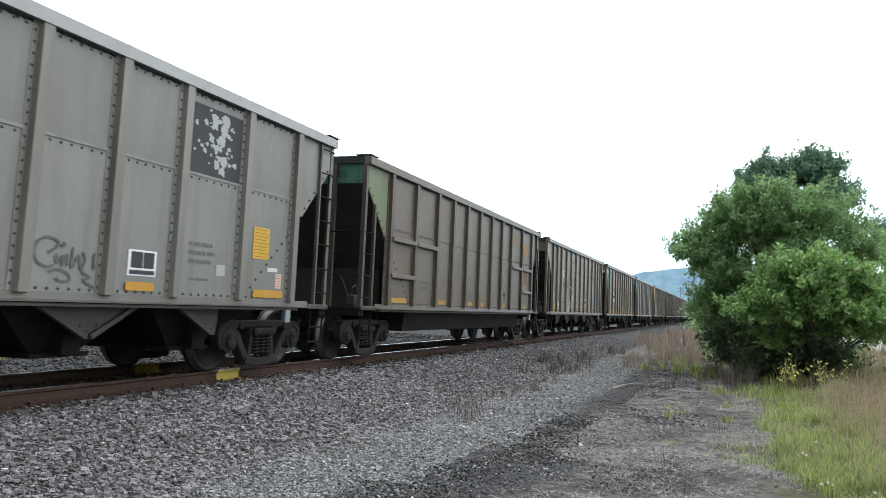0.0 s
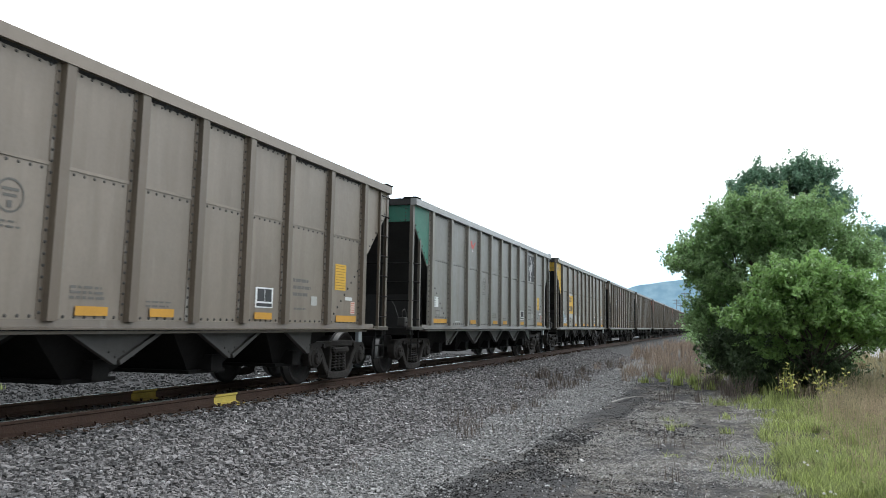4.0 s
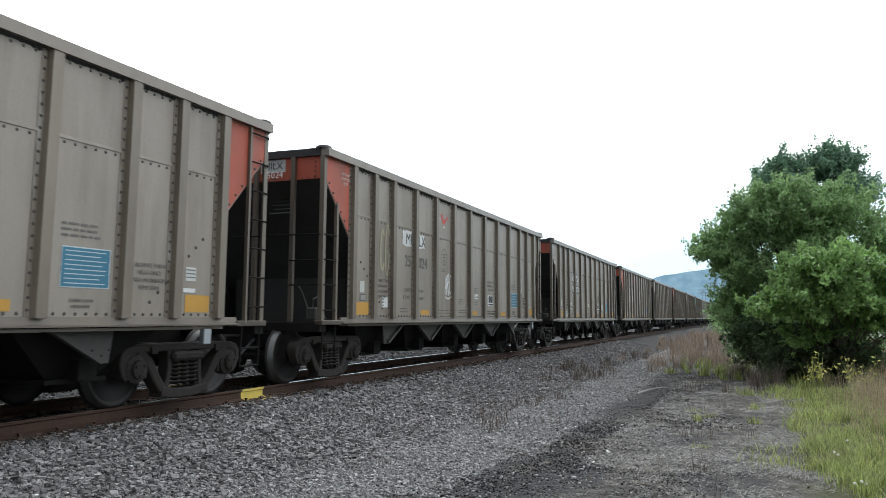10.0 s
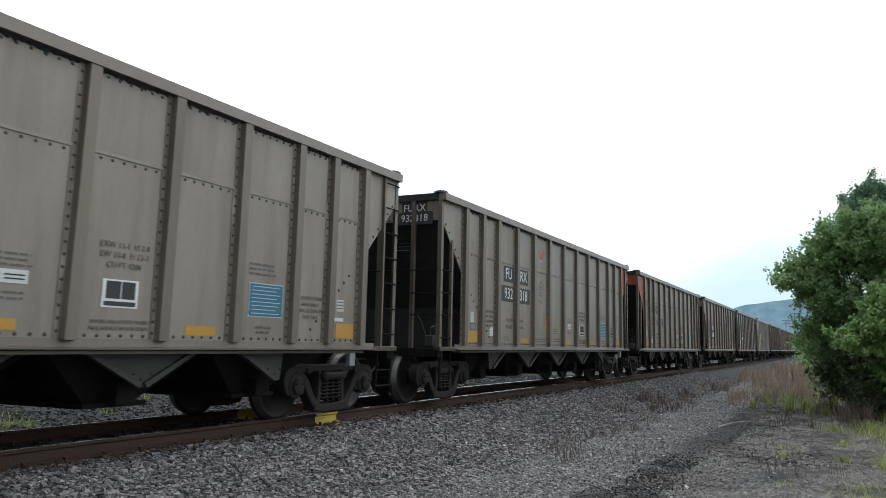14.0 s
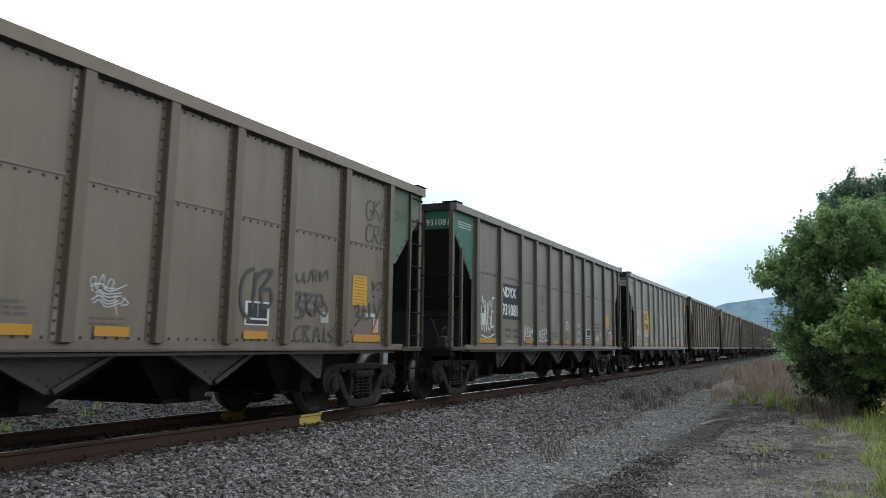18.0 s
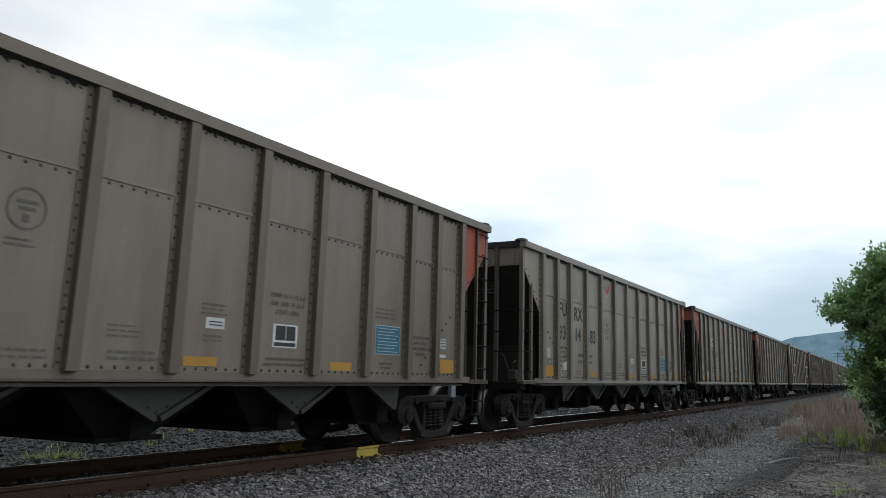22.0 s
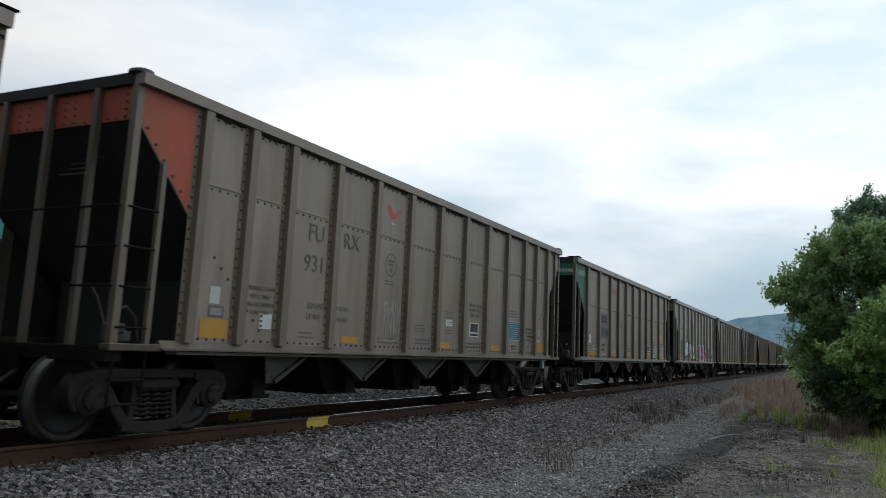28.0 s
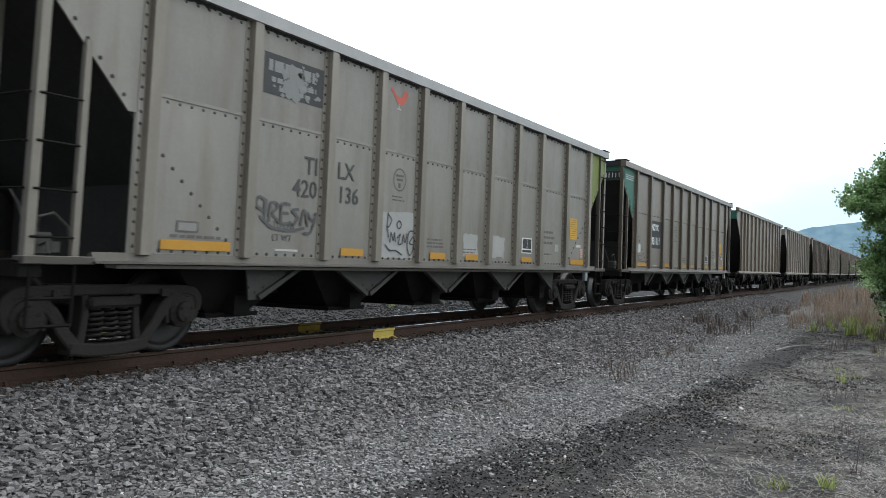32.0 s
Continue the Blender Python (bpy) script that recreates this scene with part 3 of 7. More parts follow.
    k["slope"] = Shape().prism([(0.05, 3.35), (0.09, 3.35), (2.42, 0.98), (2.38, 0.94)], -SIDE + 0.03, SIDE - 0.03, 'x').mesh("slope_sheet", M_DARKEND)
    k["bulkhead"] = Shape().box(-1.2, 1.2, 1.55, 1.60, 0.95, 1.85).mesh("end_bulkhead", M_DARKEND)
    ep = Shape().prism([(-0.036, 0.03), (-0.036, -0.04), (0.036, -0.04), (0.036, 0.03)], 1.0, 3.72, 'z')
    k["end_post"] = ep.mesh("end_post", M_BODY)
    er = Shape()
    for x in (-1.42, -0.96, -0.24, 0.5, 1.42):
        for i in range(5):
            for dx in (-0.075, 0.075):
                rivet(er, 0, x + dx, 3.39 + 0.08 * i)
    for i in range(26):
        rivet(er, 0, -1.45 + i * 0.116, 3.375, 0.014)
    k["end_rivets"] = er.mesh("end_rivets", M_RIVET)
    k["end_rivets"].transform(Matrix.Translation((0, 0.03, 0)) @ Matrix.Rotation(radians(-90), 4, 'Z'))
    k["corner_post"] = Shape().prism([(SIDE - 0.07, -0.02), (SIDE + 0.012, -0.02), (SIDE + 0.012, 0.07), (SIDE, 0.07), (SIDE, 0.0), (SIDE - 0.07, 0.0)], 0.98, 3.72, 'z').mesh("corner_post", M_BODY)
    k["stile"] = Shape().prism([(SIDE - 0.035, -0.03), (SIDE + 0.02, -0.03), (SIDE + 0.02, 0.035), (SIDE - 0.035, 0.035)], 0.98, 2.98, 'z').mesh("ladder_stile", M_BODY)
    k["stile_long"] = Shape().prism([(SIDE + 0.0, -0.022), (SIDE + 0.05, -0.022), (SIDE + 0.05, 0.022), (SIDE, 0.022)], 0.98, 3.70, 'z').mesh("ladder_stile", M_BODY)
    k["rung"] = Shape().tube([(SIDE + 0.015, 0.0, 0), (SIDE + 0.05, 0.03, 0), (SIDE + 0.05, 0.42, 0), (SIDE + 0.015, 0.46, 0)], 0.012, 5).mesh("rung", M_UNDER)
    k["grab"] = Shape().tube([(-0.75, -0.02, 0), (-0.75, -0.07, 0), (0.68, -0.07, 0), (0.68, -0.02, 0)], 0.012, 5).mesh("grab_iron", M_UNDER)
    k["end_rung"] = Shape().tube([(-0.28, -0.02, 0), (-0.27, -0.06, 0), (0.25, -0.06, 0), (0.26, -0.02, 0)], 0.012, 5).mesh("end_rung", M_UNDER)
    va = Shape().box(1.12, 1.30, 0.22, 0.40, 1.03, 1.24, c=0.02).box(1.16, 1.26, 0.40, 0.50, 1.06, 1.16)
    va.tube([(1.2, 0.31, 1.22), (1.2, 0.31, 1.38), (1.2, 0.45, 1.42), (1.18, 0.62, 1.30), (1.16, 0.7, 1.05)], 0.016, 5)
    va.tube([(1.3, 0.28, 1.12), (1.42, 0.26, 1.15), (1.46, 0.26, 1.05)], 0.014, 5)
    va.tube([(1.14, 0.26, 1.2), (1.05, 0.2, 1.5), (0.98, 0.16, 1.62)], 0.012, 5)
    k["valve"] = va.mesh("brake_valve", M_RIVET)
    es = Shape().box(-SIDE, SIDE, -0.05, 0.16, 0.84, 1.0, c=0.01)
    k["end_sill"] = es.mesh("end_sill", M_UNDER)
    k["step_plate"] = Shape().box(SIDE - 0.10, SIDE + 0.045, -0.05, 0.64, 0.955, 1.03, c=0.008).mesh("step_plate", M_BODY)
    st = Shape()
    for y in (0.05, 0.47):
        st.tube([(SIDE, y, 0.97), (SIDE - 0.02, y, 0.40)], 0.016, 5)
    for z in (0.66, 0.42):
        st.tube([(SIDE - 0.012, 0.05, z), (SIDE - 0.012, 0.47, z)], 0.016, 5)
    k["stirrup"] = st.mesh("stirrup_step", M_UNDER)
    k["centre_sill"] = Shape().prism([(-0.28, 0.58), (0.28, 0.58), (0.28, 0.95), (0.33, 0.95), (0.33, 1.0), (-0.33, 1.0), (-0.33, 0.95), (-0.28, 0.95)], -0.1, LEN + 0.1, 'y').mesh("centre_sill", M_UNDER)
    cp = Shape().box(-0.09, 0.09, -0.62, -0.1, 0.76, 0.93, c=0.02)
    cp.prism([(-0.16, -0.80), (-0.05, -0.66), (0.06, -0.80), (0.16, -0.78), (0.15, -0.58), (0.06, -0.45), (-0.13, -0.45), (-0.18, -0.55)], 0.70, 0.98, 'z')
    k["coupler"] = cp.mesh("coupler", M_TRUCK)
    k["hose"] = Shape().tube([(0.35, -0.1, 0.72), (0.36, -0.3, 0.60), (0.30, -0.5, 0.42), (0.16, -0.66, 0.36), (0.05, -0.71, 0.42)], 0.024, 6).mesh("air_hose", M_RUBBER, smooth=True)
    bw = Shape()
    ring = [(0.27 * math.cos(a), 0, 0.27 * math.sin(a)) for a in np.linspace(0, 2 * math.pi, 19)]
    bw.tube(ring, 0.015, 5)
    for a in (0.3, 1.56, 2.8, 4.1, 5.3):
        bw.tube([(0, 0, 0), (0.27 * math.cos(a), 0, 0.27 * math.sin(a))], 0.011, 4)
    bw.tube([(0, 0.14, 0), (0, -0.03, 0)], 0.03, 6)
    bw.box(-0.16, 0.16, 0.08, 0.22, -0.2, 0.2)
    k["brake"] = bw.mesh("brake_wheel", M_UNDER)
    k["cylinder"] = Shape().lathe([(-0.30, 0.001), (-0.30, 0.16), (0.25, 0.16), (0.30, 0.10), (0.30, 0.001)], 14, 'x').box(-0.2, 0.2, -0.1, 0.1, -0.45, -0.15).mesh("brake_cylinder", M_UNDER)
    # hoppers: a V of bent plates with flanged edges, and the dark chute below
    for tag, left in (("hopper", -0.80), ("half_hopper", -0.16)):
        h = Shape()
        lz = 0.575 + 0.40 * min(1.0, -left / 0.8)
        x1 = SIDE - 0.15
        h.prism([(left, 0.955), (0.80, 0.955), (0.05, 0.575), (-0.05 if left < -0.5 else left + 0.06, 0.575)], x1 - 0.02, x1, 'x')
        h.prism([(0.80, 0.955), (0.70, 0.955), (0.02, 0.625), (0.05, 0.572)], x1 - 0.01, x1 + 0.05, 'x')
        if left < -0.5:
            h.prism([(-0.80, 0.955), (-0.70, 0.955), (-0.02, 0.625), (-0.05, 0.572)], x1 - 0.01, x1 + 0.05, 'x')
        for y, z in ((0.0, 0.66), (0.14, 0.72), (-0.1, 0.72)):
            rivet(h, x1, y, z, 0.02)
        k[tag] = h.mesh("hopper_side", M_HOPPER)
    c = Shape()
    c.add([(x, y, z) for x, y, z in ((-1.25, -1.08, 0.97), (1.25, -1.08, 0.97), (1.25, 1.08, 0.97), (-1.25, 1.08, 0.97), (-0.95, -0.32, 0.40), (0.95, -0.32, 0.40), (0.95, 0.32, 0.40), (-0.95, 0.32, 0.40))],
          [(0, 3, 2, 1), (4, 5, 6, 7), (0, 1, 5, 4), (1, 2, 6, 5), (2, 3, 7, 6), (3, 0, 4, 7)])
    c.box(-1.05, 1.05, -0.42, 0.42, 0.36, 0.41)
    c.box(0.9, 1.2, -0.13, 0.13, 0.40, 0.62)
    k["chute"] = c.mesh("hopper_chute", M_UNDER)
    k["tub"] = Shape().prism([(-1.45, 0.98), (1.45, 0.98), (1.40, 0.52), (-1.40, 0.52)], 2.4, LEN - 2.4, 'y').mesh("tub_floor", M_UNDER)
    k["tub_rib"] = Shape().box(SIDE, SIDE + 0.10, -0.655, 0.655, -0.045, 0.045, c=0.01).mesh("side_rib", M_BODY)
    k["reflector"] = Shape().box(SIDE - 0.03, SIDE + 0.05, -0.07, 0.07, 0.74, 0.93, c=0.008).mesh("tag_box", M_GALV)
    k["load"] = coal_load()
    # trucks
    f = Shape()

    def member(pts, wide0, wide1, x0, x1):
        """A curved cast member along (y, z) points, tapering from one breadth to another."""
        line = curve_points(pts)
        n = len(line)
        left, right = [], []
        for i, p in enumerate(line):
            q0, q1 = line[max(i - 1, 0)], line[min(i + 1, n - 1)]
            dy, dz = q1[0] - q0[0], q1[1] - q0[1]
            le = math.hypot(dy, dz) or 1.0
            h = 0.5 * (wide0 + (wide1 - wide0) * i / (n - 1))
            left.append((p[0] - dz / le * h, p[1] + dy / le * h))
            right.append((p[0] + dz / le * h, p[1] - dy / le * h))
        v = [(x, q[0], q[1]) for x in (x0, x1 - 0.012) for side in (left, right) for q in side]
        v += [(x1, 0.5 * (a[0] + b[0]) + 0.36 * (a[0] - b[0]), 0.5 * (a[1] + b[1]) + 0.36 * (a[1] - b[1])) for a, b in zip(left, right)]
        v += [(x1, 0.5 * (a[0] + b[0]) - 0.36 * (a[0] - b[0]), 0.5 * (a[1] + b[1]) - 0.36 * (a[1] - b[1])) for a, b in zip(left, right)]
        faces = []
        for i in range(n - 1):
            for lo, hi in ((0, 2 * n), (2 * n, 4 * n), (4 * n, 5 * n), (5 * n, 3 * n), (3 * n, n), (n, 0)):
                faces.append((lo + i, lo + i + 1, hi + i + 1, hi + i))
        faces += [(0, 2 * n, 4 * n, 5 * n, 3 * n, n), (n - 1, 3 * n - 1, 5 * n - 1, 6 * n - 1, 4 * n - 1, 2 * n - 1)]
        f.add(v, faces)

    member([(-1.10, 0.47), (-1.10, 0.60), (-0.98, 0.685), (-0.62, 0.70), (0, 0.705), (0.62, 0.70), (0.98, 0.685), (1.10, 0.60), (1.10, 0.47)], 0.10, 0.10, 0.97, 1.13)
    member([(-0.44, 0.16), (-0.2, 0.125), (0, 0.12), (0.2, 0.125), (0.44, 0.16)], 0.13, 0.13, 0.95, 1.14)
    for d in (-1, 1):
        member([(d * 0.86, 0.66), (d * 0.66, 0.52), (d * 0.52, 0.32), (d * 0.38, 0.16)], 0.13, 0.12, 0.97, 1.13)
        member([(d * 0.30, 0.68), (d * 0.29, 0.45), (d * 0.33, 0.18)], 0.075, 0.085, 0.97, 1.12)
        member([(d * 0.72, 0.60), (d * 0.70, 0.48), (d * 0.71, 0.34)], 0.07, 0.05, 0.98, 1.11)
        member([(d * 1.10, 0.52), (d * 1.08, 0.42), (d * 1.02, 0.34)], 0.09, 0.06, 0.98, 1.12)
        member([(d * 0.70, 0.50), (d * 0.78, 0.62), (d * 0.889, 0.655), (d * 1.0, 0.62), (d * 1.07, 0.50)], 0.07, 0.07, 0.98, 1.12)
        f.box(1.12, 1.16, d * 0.62 - 0.05, d * 0.62 + 0.05, 0.63, 0.71)
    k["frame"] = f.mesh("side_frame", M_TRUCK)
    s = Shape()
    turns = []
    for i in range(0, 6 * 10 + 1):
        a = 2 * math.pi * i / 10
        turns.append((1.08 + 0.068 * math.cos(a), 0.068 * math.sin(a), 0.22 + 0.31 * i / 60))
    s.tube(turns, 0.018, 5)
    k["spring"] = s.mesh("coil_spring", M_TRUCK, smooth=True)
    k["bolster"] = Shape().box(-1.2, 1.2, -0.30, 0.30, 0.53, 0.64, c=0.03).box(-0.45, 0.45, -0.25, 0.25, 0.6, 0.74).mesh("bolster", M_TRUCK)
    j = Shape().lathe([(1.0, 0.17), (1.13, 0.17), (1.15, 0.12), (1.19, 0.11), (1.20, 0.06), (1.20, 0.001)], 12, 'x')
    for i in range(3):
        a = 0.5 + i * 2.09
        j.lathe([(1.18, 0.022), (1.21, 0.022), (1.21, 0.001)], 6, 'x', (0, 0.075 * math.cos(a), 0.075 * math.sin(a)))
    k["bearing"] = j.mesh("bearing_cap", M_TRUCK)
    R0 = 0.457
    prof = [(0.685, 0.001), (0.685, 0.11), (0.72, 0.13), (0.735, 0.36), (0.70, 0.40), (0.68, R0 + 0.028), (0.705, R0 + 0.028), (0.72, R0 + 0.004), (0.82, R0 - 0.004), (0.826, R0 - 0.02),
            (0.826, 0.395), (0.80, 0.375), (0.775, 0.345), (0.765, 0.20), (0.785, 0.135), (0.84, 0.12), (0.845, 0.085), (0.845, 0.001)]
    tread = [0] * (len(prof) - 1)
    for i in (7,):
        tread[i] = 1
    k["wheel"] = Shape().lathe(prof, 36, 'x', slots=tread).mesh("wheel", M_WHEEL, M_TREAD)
    for p_ in k["wheel"].polygons:
        p_.use_smooth = True
    k["wheel_far"] = flipped(k["wheel"], "wheel")
    k["axle"] = Shape().lathe([(-0.7, 0.085), (0.7, 0.085)], 10, 'x').mesh("axle", M_WHEEL)
    for a in ("side", "post", "rivets", "seam", "sill", "chord", "corner", "corner_post", "stile", "stile_long", "rung", "cap", "stirrup", "frame", "spring", "hopper", "half_hopper", "cap_flat", "bearing", "step_plate"):
        k[a + "_far"] = flipped(k[a], k[a].name)
    return k


def coal_load():
    s = Shape()
    nx, ny = 9, 40
    v = [((-1.5 + 3.0 * i / (nx - 1)), 0.35 + 13.8 * j / (ny - 1), 3.35 + 0.2 * math.cos(1.2 * (-1 + 2 * i / (nx - 1))) + 0.08 * noise.noise((i * 0.9, j * 0.9, 1.0))) for j in range(ny) for i in range(nx)]
    s.add(v, [(j * nx + i, j * nx + i + 1, (j + 1) * nx + i + 1, (j + 1) * nx + i) for j in range(ny - 1) for i in range(nx - 1)])
    return s.mesh("coal_load", M_RUBBER)


KIT["slim"] = make_kit(SLIM, POSTS_13, 2.87, 3.85)
KIT["wide"] = make_kit(WIDE_BODY, POSTS_11, 2.625, 3.868)
GREEN, RED, YEL, LIME = (0.032, 0.155, 0.108), (0.38, 0.075, 0.04), (0.55, 0.33, 0.02), (0.19, 0.235, 0.055)
LIGHT, BROWN, DARK, MIDDLE = (0.295, 0.276, 0.246), (0.222, 0.182, 0.144), (0.150, 0.119, 0.092), (0.262, 0.224, 0.185)
PEWTER, PALE, DUST = (0.218, 0.207, 0.188), (0.31, 0.27, 0.226), (0.20, 0.168, 0.134)
ASH, SILVER, GREY, DUSK = (0.252, 0.231, 0.200), (0.33, 0.315, 0.292), (0.235, 0.208, 0.175), (0.205, 0.165, 0.128)
STONE = (0.218, 0.195, 0.168)
WHEELSETS = []


def grimy(color, f):
    """The same paint with more brown grime on it."""
    return color[0] * f * 0.90, color[1] * f * 0.86, color[2] * f * 0.81


def side_parts(car, color, far, tub, wide):
    k, sfx = KIT["wide" if wide else "slim"], "_far" if far else ""
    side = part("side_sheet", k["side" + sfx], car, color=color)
    for y in POSTS_11 if wide else POSTS_13:
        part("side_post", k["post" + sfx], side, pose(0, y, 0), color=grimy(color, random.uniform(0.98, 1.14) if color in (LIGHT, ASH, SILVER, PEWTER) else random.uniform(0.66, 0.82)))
    part("rivets", k["rivets" + sfx], side)["kind"] = "stuff"
    part("seam_strip", k["seam" + sfx], side, color=color)
    if not far:
        part("upper_sheet", k["upper"], side, color=tuple((0.76 if color == SILVER else 0.88 if color in (LIGHT, ASH, PEWTER) else 0.95) * c for c in color))
        part("coal_dust", k["smudge"], side, label="black coal dust caked under the top chord")["kind"] = "stuff"
    part("side_sill", k["sill" + sfx], car, color=grimy(color, 0.5))
    part("top_chord", k["chord" + sfx], car, color=(0.29, 0.282, 0.27) if color in (LIGHT, ASH, SILVER, PEWTER) else tuple((0.85 if wide else 0.72) * c for c in color))


def end_parts(car, color, band, end, corner, wide):
    """One end of a car. end 0 leads; end 1 is the same turned round."""
    k = KIT["wide" if wide else "slim"]
    LEN = WIDE_BODY if wide else SLIM
    turn = pose(0, 0, 0) if end == 0 else pose(0, LEN, 0, 0, 0, 180)
    wall = part("end_band", k["band"], car, turn, color=band)
    part("end_rivets", k["end_rivets"], wall)["kind"] = "stuff"
    part("end_chord", k["end_chord"], car, turn)
    part("slope_sheet", k["slope"], car, turn)
    part("end_bulkhead", k["bulkhead"], car, turn)
    part("end_sill", k["end_sill"], car, turn)
    for x in ((0.88, 0.03, -0.84) if wide else (0.96, 0.24, -0.5)):
        part("end_post", k["end_post"], car, turn @ pose(x, 0.0, 0), color=grimy(color, 0.42))
    for sfx in ("", "_far"):
        part("corner_post", k["corner_post" + sfx], car, turn, color=grimy(color, 0.95 if color == ASH else 0.62))
        part("corner_plate" if wide else "corner_cap", k[("cap_flat" if wide else "cap") + sfx], car, turn)
        part("step_plate", k["step_plate" + sfx], car, turn, color=grimy(color, 0.32))
        if corner is not None:
            part("corner_panel", k["corner" + sfx], car, turn, color=corner)
    # short ladder at one corner, full ladder at the other
    part("stirrup_step", k["stirrup"], car, turn)
    part("stirrup_step", k["stirrup_far"], car, turn)
    low = part("ladder", k["stile"], car, turn @ pose(0, 0.45, 0), color=grimy(color, 0.9 if color == ASH else 0.6))
    for i in range(4):
        part("rung", k["rung"], low, pose(-0.03, -0.45, 2.42 - 0.41 * i))
    high = part("ladder", k["stile_long_far"], car, turn @ pose(0, 0.45, 0), color=grimy(color, 0.6))
    for i in range(7):
        part("rung", k["rung_far"], high, pose(0.0, -0.45, 1.22 + 0.40 * i))
    for z in (2.42, 2.0, 1.6):
        part("end_rung", k["end_rung"], car, turn @ pose(1.22, 0, z))
    part("grab_iron", k["grab"], car, turn @ pose(0.25, 0, 2.42))
    if end == 0:
        part("brake_valve", k["valve"], car, turn)
    part("coupler", k["coupler"], car, turn)
    part("air_hose", k["hose"], car, turn)
    if end == 1:
        part("tag_box", k["reflector"], car, pose(0, LEN - 1.25, 0), "small bright metal tag box under the sill")
        part("brake_wheel", k["brake"], car, turn @ pose(0.75, 0.0, 2.0))
        part("brake_cylinder", k["cylinder"], car, turn @ pose(-0.5, 0.75, 1.5))


def truck_parts(car, y, wheels, far=False):
    k = KIT["slim"]
    part("bolster", k["bolster"], car, pose(0, y, 0))
    for sfx in ("", "_far"):
        fr = part("side_frame", k["frame" + sfx], car, pose(0, y, 0))
        if not far:
            for d in (-0.16, 0.0, 0.16):
                part("coil_spring", k["spring" + sfx], fr, pose(0, d, 0))
            for d in (-0.889, 0.889):
                part("bearing_cap", k["bearing" + sfx], fr, pose(0, d, 0.457))
    for d in (-0.889, 0.889):
        ax = part("wheelset", k["axle"], car, pose(0, y + d, 0.457))
        part("wheel", k["wheel"], ax)
        part("wheel", k["wheel_far"], ax)
        wheels.append((ax, y + d))


def coal_car(number, color, band, corner=None, trail_band=None, trail_corner=None, tub=False, wide=False, far=False):
    tone = "light grey aluminium" if color in (LIGHT, ASH, SILVER, PEWTER) else "dark sooty brown" if color == DARK else "dusty brown-grey"
    floor = "flat-bottomed coal gondola" if tub else "ribbed coal hopper car"
    car = thing("coal_gondola" if tub else "coal_hopper_car", f"{tone} {floor} with riveted side posts", "freight car", "coal cars of the train")
    k = KIT["wide" if wide else "slim"]
    LEN = WIDE_BODY if wide else SLIM
    for f in (False, True):
        if far:
            part("side_sheet", k["side_far" if f else "side"], car, color=color)
            part("top_chord", k["chord_far" if f else "chord"], car, color=color)
            part("side_sill", k["sill_far" if f else "sill"], car, color=color)
            for y in POSTS_13 if number < 34 or not f else ():
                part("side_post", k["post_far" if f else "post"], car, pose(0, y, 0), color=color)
        else:
            side_parts(car, color, f, tub, wide)
    part("centre_sill", k["centre_sill"], car)
    part("coal_load", k["load"], car)
    wheels = []
    if far:
        for e in (0, 1):
            turn = pose(0, 0, 0) if e == 0 else pose(0, LEN, 0, 0, 0, 180)
            part("end_band", k["band"], car, turn, color=band)
            part("slope_sheet", k["slope"], car, turn)
            part("end_sill", k["end_sill"], car, turn)
            part("coupler", k["coupler"], car, turn)
    else:
        end_parts(car, color, band, 0, corner, wide)
        end_parts(car, color, trail_band or color, 1, trail_corner, wide)
    for y in (LEN / 2 - 6.173, LEN / 2 + 6.173):
        truck_parts(car, y, wheels, far)
    if tub:
        part("tub_floor", k["tub"], car)
        if not far:
            for y, z in ((1.87, 2.40), (3.26, 2.40), (1.87, 1.66), (11.50, 2.40), (12.89, 2.40), (12.89, 1.66)):
                part("side_rib", k["tub_rib"], car, pose(0, y, z), color=color)
    else:
        for i in range(5):
            hop = part("hopper_chute", k["chute"], car, pose(0, LEN / 2 + 2.23 * (i - 2), 0))
            if i == 0:
                part("hopper_side", k["half_hopper"], hop)
                part("hopper_side", k["half_hopper_far"], hop)
            elif i == 4:
                part("hopper_side", k["half_hopper"], hop, pose(0, 0, 0, 0, 0, 180))
                part("hopper_side", k["half_hopper_far"], hop, pose(0, 0, 0, 0, 0, 180))
            else:
                part("hopper_side", k["hopper"], hop)
                part("hopper_side", k["hopper_far"], hop)
    WHEELSETS.append((number, car, wheels, (WIDE_BODY - LEN) / 2))
    return car


